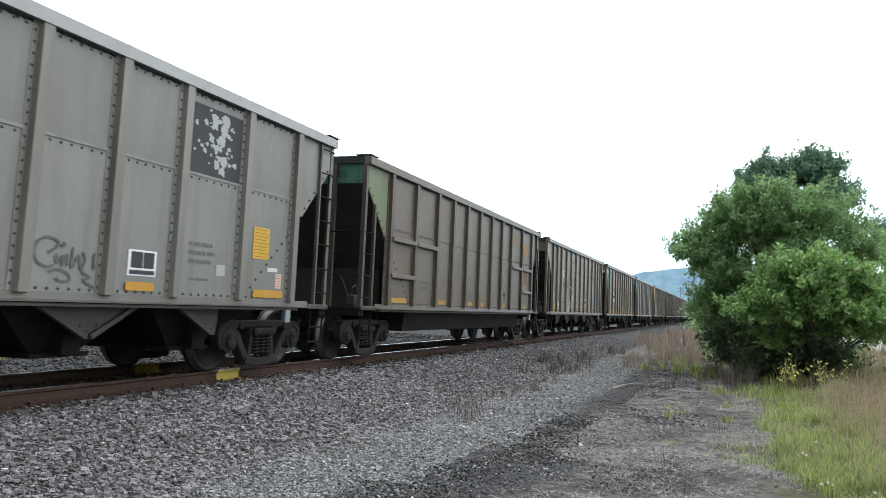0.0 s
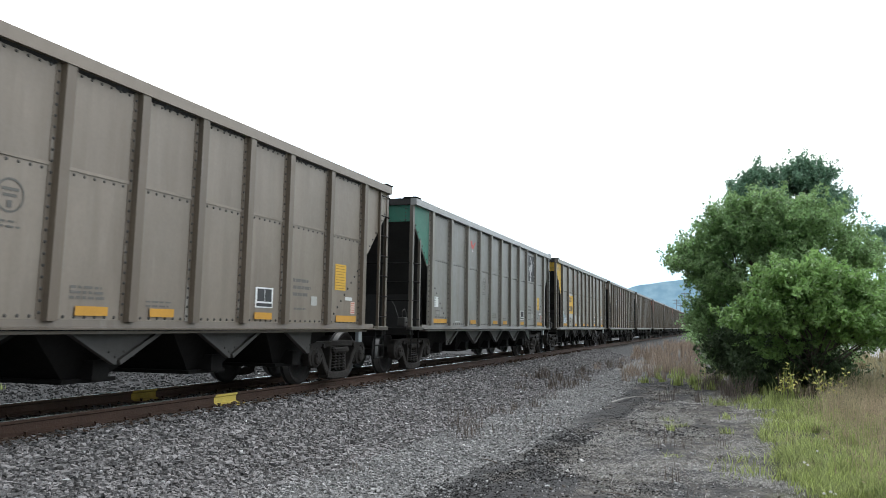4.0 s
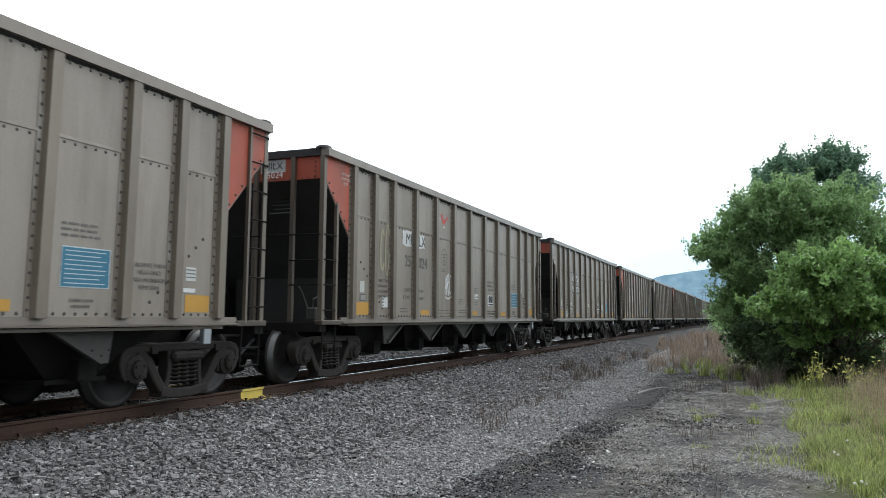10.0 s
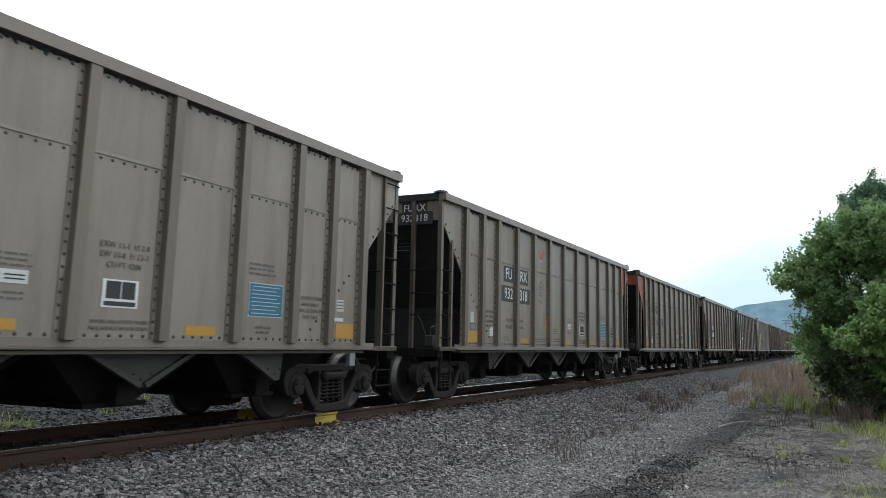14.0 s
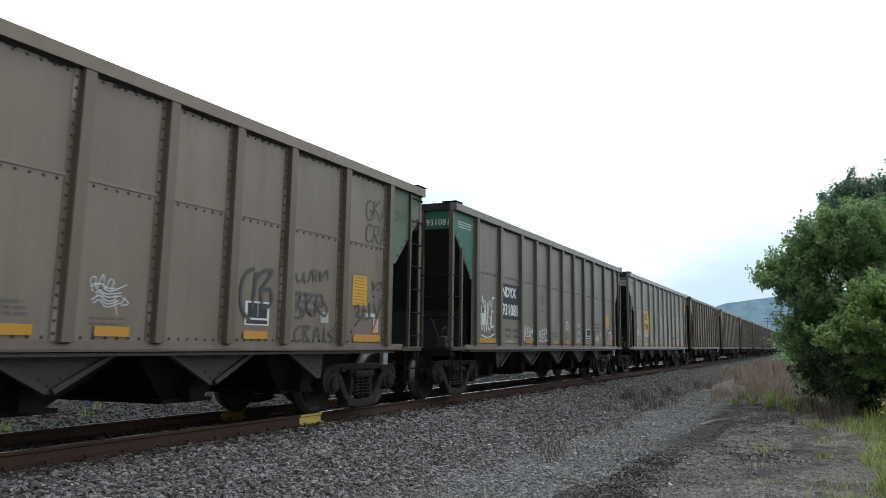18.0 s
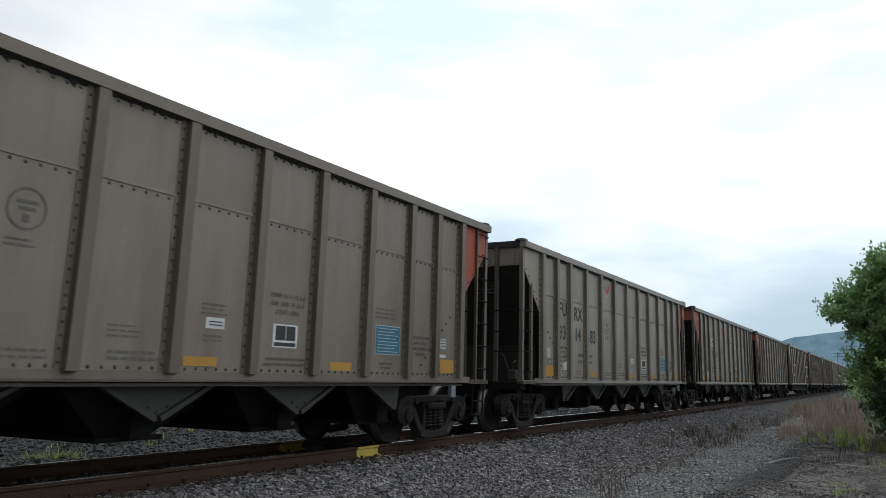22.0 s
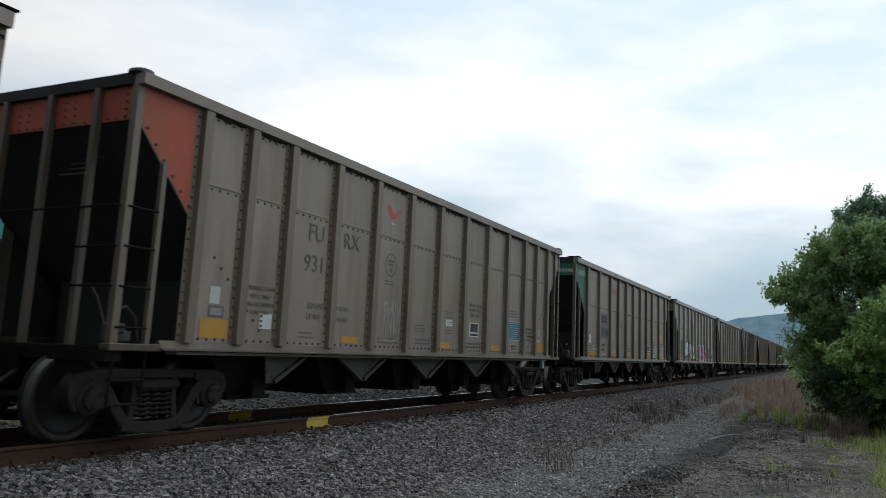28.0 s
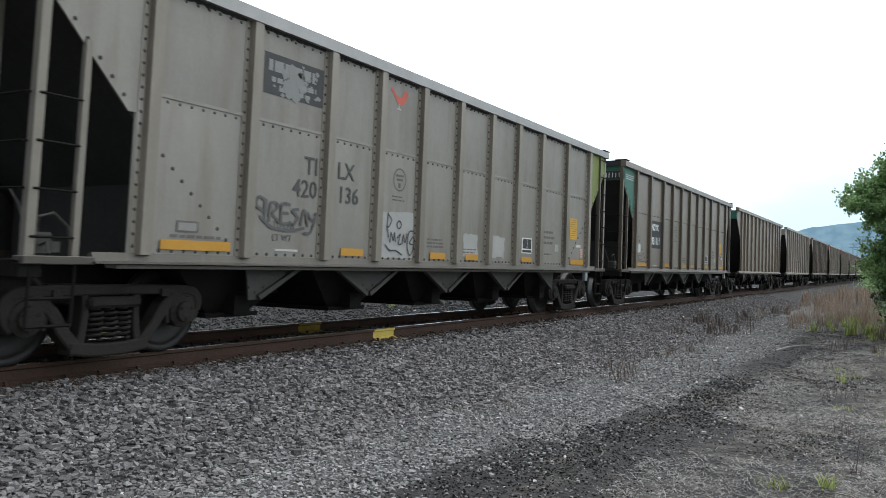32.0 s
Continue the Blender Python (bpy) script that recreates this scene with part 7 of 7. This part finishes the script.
# ---- trees ----
def leaf_sprays(name, lobes, sprays, per, size, spread, mat, seed, droop=0.2, fan=0.75, flat=0.115, level=0.55):
    """Leaves in flat drooping sprays on uneven lobes: (centre, radii, share)."""
    rng = np.random.default_rng(seed)
    total = sum(b[2] for b in lobes)
    C, O = [], []
    for c, r, share in lobes:
        n = int(sprays * share / total)
        # branch fans over the lobe, each a tilted plate of foliage with gaps between
        m = max(7, n // 9)
        d = rng.normal(size=(m, 3))
        d[:, 2] = np.where(d[:, 2] < -0.6, -d[:, 2], d[:, 2])
        d /= np.linalg.norm(d, axis=1)[:, None]
        lump = np.array([1.0 + 0.26 * noise.noise(tuple(1.7 * q + np.array(c) * 0.7)) for q in d])
        dep = rng.choice([1.0, 0.97, 0.8, 0.6, 1.1], m) * lump
        k = rng.integers(0, m, n)
        out = d * np.array([1.0, 1.0, level]) + np.array([0, 0, -0.05])
        out /= np.linalg.norm(out, axis=1)[:, None]
        side = np.cross(out, np.array([0.0, 0.0, 1.0]))
        side /= np.linalg.norm(side, axis=1)[:, None] + 1e-9
        lift = np.cross(side, out)
        f = fan * min(1.2, max(0.6, min(r)))
        q = np.clip(rng.normal(0, 1, (n, 3)), -1.6, 1.6) * np.array([0.50, 0.34, flat]) * f
        q[:, 1] *= np.clip(1.0 - 0.6 * q[:, 0] / f, 0.25, 1.6)
        q[:, 2] -= 0.35 * np.abs(q[:, 0]) * droop
        C.append(np.array(c) + (d * np.array(r) * dep[:, None])[k] + out[k] * q[:, :1] + side[k] * q[:, 1:2] + lift[k] * q[:, 2:])
        O.append(d[k] * 0.6 + lift[k] * 0.6)
    C, O = np.concatenate(C), np.concatenate(O)
    n = len(C)
    # twigs reach up and out; leaves stand off them at all angles, mostly facing the light
    T = O * 0.8 + np.array([0, 0, 0.35 - droop]) + rng.normal(0, 0.45, (n, 3))
    T /= np.linalg.norm(T, axis=1)[:, None]
    long = np.where(rng.random(n) < 0.16, rng.uniform(1.5, 2.4, n), 1.0)
    C = C + T * ((long - 1.0) * spread * 0.8)[:, None]
    along = rng.uniform(-1.0, 1.0, (n, per, 1)) * spread * long[:, None, None]
    thin = (0.40 / long)[:, None, None] * spread
    P = C[:, None] + T[:, None] * along + np.clip(rng.normal(0, 1.0, (n, per, 3)), -1.5, 1.5) * thin
    a = T[:, None] * 0.5 + rng.normal(0, 0.7, (n, per, 3))
    a /= np.linalg.norm(a, axis=2)[..., None]
    up = np.array([0, 0, 0.55]) + O[:, None] * 0.55 + rng.normal(0, 0.55, (n, per, 3))
    b = np.cross(a, up)
    b /= np.linalg.norm(b, axis=2)[..., None] + 1e-9
    nr = np.cross(a, b)
    l = size * rng.uniform(0.7, 1.35, (n, per, 1))
    w = l * 0.27
    v = np.stack([P - a * l / 2, P + b * w - nr * w * 0.35, P + a * l / 2 + nr * l * 0.08, P - b * w - nr * w * 0.35], 2).reshape(-1, 3)
    o = 4 * np.arange(n * per)
    f = np.concatenate([np.stack([o, o + 1, o + 2], -1), np.stack([o, o + 2, o + 3], -1)])
    me = bpy.data.meshes.new(name)
    me.vertices.add(len(v))
    me.vertices.foreach_set("co", v.astype(np.float32).ravel())
    me.loops.add(f.size)
    me.loops.foreach_set("vertex_index", f.astype(np.int32).ravel())
    me.polygons.add(len(f))
    me.polygons.foreach_set("loop_start", np.arange(0, f.size, 3, dtype=np.int32))
    me.update(calc_edges=True)
    me.materials.append(mat)
    return me


def tree(name, label, base, limb, lobes, sprays, per, size, spread, mat, seed, flat=0.115, level=0.55):
    t = thing(name, label, name)
    rnd = random.Random(seed)
    s = Shape()
    bx, by, bz = base
    top = max(b[0][2] for b in lobes)
    s.tube([(bx, by, bz - 0.15), (bx + 0.08, by, bz + 0.3 * (top - bz)), (bx - 0.05, by + 0.1, bz + 0.7 * (top - bz)), (bx, by, top)], limb, 9, taper=limb * 0.25)
    part("trunk", s.mesh("trunk", M_BARK), t)
    for c, r, share in lobes:
        for i in range(5):
            a = rnd.uniform(0, 6.28)
            z0 = bz + (c[2] - bz) * rnd.uniform(0.15, 0.6)
            end = (c[0] + r[0] * 0.6 * math.cos(a), c[1] + r[1] * 0.6 * math.sin(a), c[2] + r[2] * rnd.uniform(-0.1, 0.6))
            mid = ((bx + end[0]) / 2 + rnd.uniform(-0.2, 0.2), (by + end[1]) / 2, (z0 + end[2]) / 2 + 0.15)
            part("limb", Shape().tube([(bx, by, z0), mid, end], limb * 0.32, 5, taper=0.012).mesh("limb", M_BARK), t)
    fine = []
    for c, r, share in lobes:
        fine.append((c, tuple(0.92 * q for q in r), share * 0.68))
        for i in range(4):
            d = Vector((rnd.gauss(0, 1), rnd.gauss(0, 1), rnd.gauss(0, 0.8))).normalized()
            fine.append((tuple(c[j] + d[j] * r[j] * 0.72 for j in range(3)), tuple(q * rnd.uniform(0.30, 0.52) for q in r), share * 0.08))
    part("crown", leaf_sprays("crown", fine, sprays, per, size, spread, mat, seed, 0.35, 0.9, flat, level), t)
    return t


tree("tree", "broad green deciduous tree with spreading lower branches", (9.4, 25.8, -0.55), 0.14,
     [((9.2, 25.6, 4.2), (1.25, 1.2, 0.85), 4), ((10.6, 25.8, 3.85), (1.05, 1.1, 0.85), 3), ((8.15, 25.4, 3.95), (0.78, 1.0, 0.68), 2.2), ((7.4, 25.2, 3.15), (0.72, 0.9, 0.5), 1.8), ((6.95, 25.2, 3.0), (0.5, 0.6, 0.28), 0.9), ((9.0, 25.2, 3.35), (0.9, 0.8, 0.55), 1.6),
      ((8.05, 25.4, 2.1), (0.85, 1.0, 0.85), 2.2), ((7.75, 25.4, 2.45), (0.55, 0.8, 0.45), 1.2), ((7.65, 25.5, 1.5), (0.5, 0.8, 0.6), 1.4), ((7.8, 25.6, 0.8), (0.6, 0.8, 0.65), 1.4), ((10.0, 25.8, 2.4), (1.65, 1.3, 1.25), 3.4), ((11.6, 26.2, 3.1), (0.75, 1.0, 0.72), 1.6), ((8.2, 26.0, 0.1), (0.75, 0.7, 0.45), 1), ((10.4, 26.0, 0.5), (1.65, 0.9, 0.85), 1.5)], 4000, 24, 0.105, 0.17, M_LEAF, 5)
tree("tree", "taller dark green tree standing behind the broad tree", (10.0, 30.5, -0.55), 0.17,
     [((9.2, 30.5, 6.05), (0.75, 0.9, 0.66), 2.0), ((10.75, 30.5, 6.2), (0.80, 0.9, 0.70), 2.4), ((11.4, 30.5, 5.3), (0.62, 0.9, 0.65), 1.5), ((10.0, 30.6, 5.0), (1.6, 1.3, 1.0), 3)], 1900, 26, 0.10, 0.17, M_LEAF2, 6)
tree("tree", "dark green tree seen past the broad tree", (14.2, 31.0, -0.55), 0.13,
     [((13.7, 31, 4.1), (0.95, 1.0, 0.62), 1.3), ((14.7, 31, 3.4), (1.0, 1.0, 0.7), 1.1), ((14.3, 31.2, 2.2), (1.1, 1.0, 0.9), 1.2)], 700, 24, 0.10, 0.17, M_LEAF2, 16)
tree("bush", "bright green leafy bush with layered drooping branches", (10.0, 21.6, -0.55), 0.06,
     [((9.9, 21.4, 2.0), (1.1, 1.0, 0.68), 3), ((10.9, 21.5, 1.75), (0.9, 0.9, 0.6), 2), ((8.85, 21.3, 1.3), (0.85, 0.8, 0.5), 2), ((10.2, 21.2, 1.2), (1.2, 0.9, 0.6), 2.4), ((11.4, 21.4, 1.05), (0.85, 0.9, 0.5), 1.8), ((9.6, 21.9, 0.55), (0.8, 0.7, 0.4), 0.8)], 1750, 20, 0.12, 0.14, M_LEAF3, 7, 0.05, 0.3)
tree("bush", "green undergrowth darkened to stand in for shade below the trees", (9.3, 23.6, -0.55), 0.05,
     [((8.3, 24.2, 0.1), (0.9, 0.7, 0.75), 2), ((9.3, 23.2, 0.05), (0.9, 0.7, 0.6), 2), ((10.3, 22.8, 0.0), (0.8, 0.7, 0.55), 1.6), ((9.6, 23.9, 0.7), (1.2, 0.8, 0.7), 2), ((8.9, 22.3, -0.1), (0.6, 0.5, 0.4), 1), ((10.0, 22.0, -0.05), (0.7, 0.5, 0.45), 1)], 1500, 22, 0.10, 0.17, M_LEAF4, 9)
for bx_, by_, s_ in ((6.6, 62, 1.0), (7.6, 75, 1.3), (6.0, 95, 1.5), (7.0, 120, 2.0), (14, 70, 2.2), (19, 85, 3.0), (25, 90, 3.4), (33, 100, 4.0)):
    tree("bush", "far rounded green bush beside the line", (bx_, by_, -0.55), 0.05 * s_, [((bx_, by_, 0.5 * s_), (1.2 * s_, 1.1 * s_, 0.9 * s_), 1), ((bx_ + s_, by_, 0.3 * s_), (0.9 * s_, s_, 0.7 * s_), 0.6)], 110, 14, 0.22 * s_, 0.4 * s_, M_LEAF, int(by_))


def flowering_weed():
    rng = np.random.default_rng(8)
    for x, y in ((9.15, 19.2), (9.3, 18.9), (9.4, 19.4), (9.95, 19.3), (10.3, 19.2)):
        t = thing("flowering_weed", "thin weed with yellow leaves and blossoms", "weed", "yellow flowering weeds")
        s = Shape()
        b = Shape()
        for i in range(5):
            tip = (x + rng.normal(0, 0.14), y + rng.normal(0, 0.14), -0.5 + rng.uniform(0.5, 0.85))
            s.tube([(x, y, -0.56), ((x + tip[0]) / 2, (y + tip[1]) / 2, 0.5 * (tip[2] - 0.5)), tip], 0.007, 4, taper=0.003)
            for j in range(6):
                u = rng.uniform(0.35, 1.0)
                p = Vector((x + (tip[0] - x) * u + rng.normal(0, 0.03), y + (tip[1] - y) * u + rng.normal(0, 0.03), -0.5 + (tip[2] + 0.5) * u))
                d = Vector((rng.normal(), rng.normal(), rng.normal() * 0.6)).normalized() * rng.uniform(0.035, 0.065)
                q = d.cross(Vector((rng.normal(), rng.normal(), rng.normal()))).normalized() * 0.02
                b.add([tuple(p), tuple(p + d + q), tuple(p + d * 2), tuple(p + d - q)], [(0, 1, 2, 3)])
        part("stem", s.mesh("stem", M_GRASS), t)
        part("blossom", b.mesh("blossom", M_BLOOM), t)["kind"] = "stuff"


flowering_weed()


def pale_flowers():
    """Small white clover heads in the grass."""
    rng = np.random.default_rng(18)
    for x, y in ((8.75, 8.1), (8.8, 8.05), (8.84, 8.12), (9.15, 7.9), (8.72, 9.6), (8.76, 9.66), (8.95, 10.6), (9.35, 8.2), (9.42, 8.1), (9.2, 12.2)):
        z = rough_z(x, y)
        t = thing("white_flower", "small white clover flower in the grass", "flower", "white flowers in the grass")
        h = rng.uniform(0.10, 0.18)
        part("stem", Shape().tube([(x, y, z - 0.01), (x + 0.01, y, z + h)], 0.004, 4).mesh("stem", M_GRASS), t)
        part("flower_head", Shape().lathe([(-0.012, 0.003), (-0.004, 0.015), (0.007, 0.013), (0.013, 0.003)], 7, 'z', (x + 0.01, y, z + h + 0.015)).mesh("flower_head", M_FABRIC), t)


pale_flowers()


# ---- distance ----
def hill():
    n = 200
    v = []
    for i in range(n):
        x = -2600 + 5200 * i / (n - 1)
        z = 148 * math.exp(-((x + 55) / 330) ** 4) * (1 + 0.06 * math.sin(x * 0.011)) + 62 * math.exp(-((x - 700) / 700) ** 2) + 40 * math.exp(-((x + 1200) / 700) ** 2) + 7 * noise.noise((x * 0.012, 0, 0)) + 3 * noise.noise((x * 0.05, 4, 0))
        v += [(x, 2600, -10), (x, 2680, z * 0.5), (x, 2750, z)]
    f = [(3 * i + j, 3 * i + 3 + j, 3 * i + 4 + j, 3 * i + 1 + j) for i in range(n - 1) for j in (0, 1)]
    me = bpy.data.meshes.new("hill")
    me.from_pydata(v, [], f)
    m = bpy.data.materials.new("hazy_wooded_hill")
    m.use_nodes = True
    nt = m.node_tree
    b = nt.nodes["Principled BSDF"]
    b.inputs["Roughness"].default_value = 1.0
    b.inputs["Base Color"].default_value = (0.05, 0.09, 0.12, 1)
    # distance haze is put in as a blue glow of the hill itself
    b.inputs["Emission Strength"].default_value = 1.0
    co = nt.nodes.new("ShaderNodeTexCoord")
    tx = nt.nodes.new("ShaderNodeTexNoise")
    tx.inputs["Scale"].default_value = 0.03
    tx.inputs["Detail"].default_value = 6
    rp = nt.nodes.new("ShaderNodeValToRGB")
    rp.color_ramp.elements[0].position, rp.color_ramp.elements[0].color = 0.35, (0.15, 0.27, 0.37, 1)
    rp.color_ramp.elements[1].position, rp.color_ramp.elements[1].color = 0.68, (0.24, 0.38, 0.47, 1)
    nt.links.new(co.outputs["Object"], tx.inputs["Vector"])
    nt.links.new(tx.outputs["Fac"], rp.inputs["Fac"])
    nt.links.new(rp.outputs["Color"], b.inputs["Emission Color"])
    me.materials.append(m)
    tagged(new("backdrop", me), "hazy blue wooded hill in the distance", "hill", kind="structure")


hill()


def power_pole(x, y, h):
    t = thing("power_pole", "tall power pole with two crossarms, haze put into its colour", "power pole", "power poles by the line")
    part("pole", Shape().tube([(x, y, -1), (x, y, h)], 0.28, 8, taper=0.18).mesh("pole", M_WOODPOLE), t)
    for dz in (0.6, 2.4):
        part("crossarm", Shape().box(x - 2.2, x + 2.2, y - 0.1, y + 0.1, h - dz - 0.15, h - dz + 0.15).mesh("crossarm", M_WOODPOLE), t)
        for dx in (-2.0, -1.0, 1.0, 2.0):
            part("insulator", Shape().lathe([(h - dz + 0.15, 0.07), (h - dz + 0.3, 0.12), (h - dz + 0.5, 0.05), (h - dz + 0.52, 0.001)], 6, 'z', (x + dx, y, 0)).mesh("insulator", M_GALV), t)


for px_, py_, ph_ in ((-17.5, 500, 18.5), (-12.7, 500, 22.5), (-22, 640, 21)):
    power_pole(px_, py_, ph_)

# ---- the road beyond the trees ----
s_ = Shape().box(16.0, 22.5, 20, 900, -0.75, -0.42)
tagged(new("road", s_.mesh("road", M_ASPHALT)), "pale grey asphalt road behind the trees", "road", kind="structure")


# ---- behind the train: fence, canopy, crates ----
def fabric_shelter():
    t = thing("fabric_shelter", "white fabric storage shelter with a teal valance", "shelter")
    roof = Shape()
    prof = [(-24.0, 6.2), (-24.0, 6.32), (-24.9, 8.6), (-26.2, 10.1), (-29.5, 11.2), (-29.5, 11.0), (-26.2, 9.95), (-25.0, 8.5)]
    roof.prism(prof, 2, 62, 'y')
    part("roof", roof.mesh("roof", M_FABRIC), t)
    part("valance", Shape().box(-24.06, -23.9, 2, 62, 5.2, 6.22).mesh("valance", M_TEAL), t)
    part("back_wall", Shape().box(-33, -32.8, 2, 62, 0.3, 6.2).mesh("back_wall", M_TAN), t)
    part("inner_roof", Shape().prism([(-24.1, 5.9), (-24.1, 6.0), (-33, 6.3), (-33, 6.2)], 2, 62, 'y').mesh("inner_roof", M_TAN), t)
    post_m = Shape().box(-0.09, 0.09, -0.09, 0.09, 0.2, 5.6).mesh("post", M_GALV)
    brace_m = Shape().tube([(0, 0, 3.4), (0, 1.9, 5.5)], 0.045, 5).mesh("brace", M_GALV)
    for i in range(13):
        y = 3 + 4.8 * i
        part("post", post_m, t, pose(-24.2, y, 0))
        part("brace", brace_m, t, pose(-24.2, y, 0))
        part("brace", brace_m, t, pose(-24.2, y, 0, 0, 0, 180))


fabric_shelter()


def chain_link_fence():
    t = thing("chain_link_fence", "grey galvanised chain-link fence with top rail", "fence")
    post_m = Shape().tube([(0, 0, 0.2), (0, 0, 2.85)], 0.035, 6).mesh("fence_post", M_GALV)
    for i in range(20):
        part("fence_post", post_m, t, pose(-14.5, 4 + 2.6 * i, 0))
    part("top_rail", Shape().tube([(-14.5, 3.5, 2.82), (-14.5, 54, 2.82)], 0.025, 6).mesh("top_rail", M_GALV), t)
    s = Shape()
    step, lo, hi = 0.11, 0.45, 2.8
    n = int((hi - lo) / step)
    for d in (1, -1):
        y = 10.0
        while y < 34:
            a, b = (lo, hi) if d > 0 else (hi, lo)
            s.add([(-14.5, y, a), (-14.5, y + 0.008, a), (-14.5, y + (hi - lo) + 0.008, b), (-14.5, y + (hi - lo), b)], [(0, 1, 2, 3)])
            y += step
    w = part("wire_mesh", s.mesh("wire_mesh", M_GALV), t)
    w["kind"] = "stuff"


chain_link_fence()


def crate(x, y, w, h, mat, label):
    t = thing("crate", label, "crate", "crates behind the fence")
    z = ground_z(x, y)
    part("box", Shape().box(x - 0.5, x + 0.5, y - w / 2, y + w / 2, z, z + h, c=0.02).mesh("box", mat), t)
    part("label", Shape().box(x + 0.502, x + 0.508, y - w * 0.3, y + w * 0.1, z + h * 0.4, z + h * 0.55).mesh("label", M_RUBBER), t)
    part("lid", Shape().box(x - 0.52, x + 0.52, y - w / 2 - 0.02, y + w / 2 + 0.02, z + h, z + h + 0.05).mesh("lid", mat), t)


for cx_, cy_, cw_, ch_, cm_, cl_ in ((-16.0, 15.2, 1.6, 1.3, M_CARTON, "brown cardboard crate with a dark label"), (-17.5, 18.2, 1.2, 1.6, M_FABRIC, "white wooden crate standing behind the fence"), (-16.5, 20.5, 1.8, 0.9, M_CARTON, "low brown cardboard crate on bare ground"),
                                     (-17.0, 23.5, 1.4, 1.4, M_FABRIC, "white wooden crate standing behind the fence"), (-16.2, 13.0, 1.0, 1.0, M_GALV, "grey metal crate behind the fence"), (-18.0, 27.5, 2.0, 1.7, M_TAN, "tan canvas-covered crate behind the fence")):
    crate(cx_, cy_, cw_, ch_, cm_, cl_)



# ---- what moves ----
def motions():
    for number, car, wheels, shift in WHEELSETS:
        walk(car, [(t, pose(0, PITCH * number + shift - travel(t), 0)) for t in range(0, 33)])
        if number > 26:
            continue
        for ax, y in wheels:
            rows, last = [], None
            for i in range(0, 961):
                t = i / 30
                at = PITCH * number + shift - travel(t) + y
                if 0.5 < at < 34 or i in (0, 960):
                    near = min(34.0, max(0.5, at))
                    rows.append((t, pose(0, y, 0.457, -math.degrees(near / 0.457) % 360.0, 0, 0)))
            walk(ax, rows)


motions()
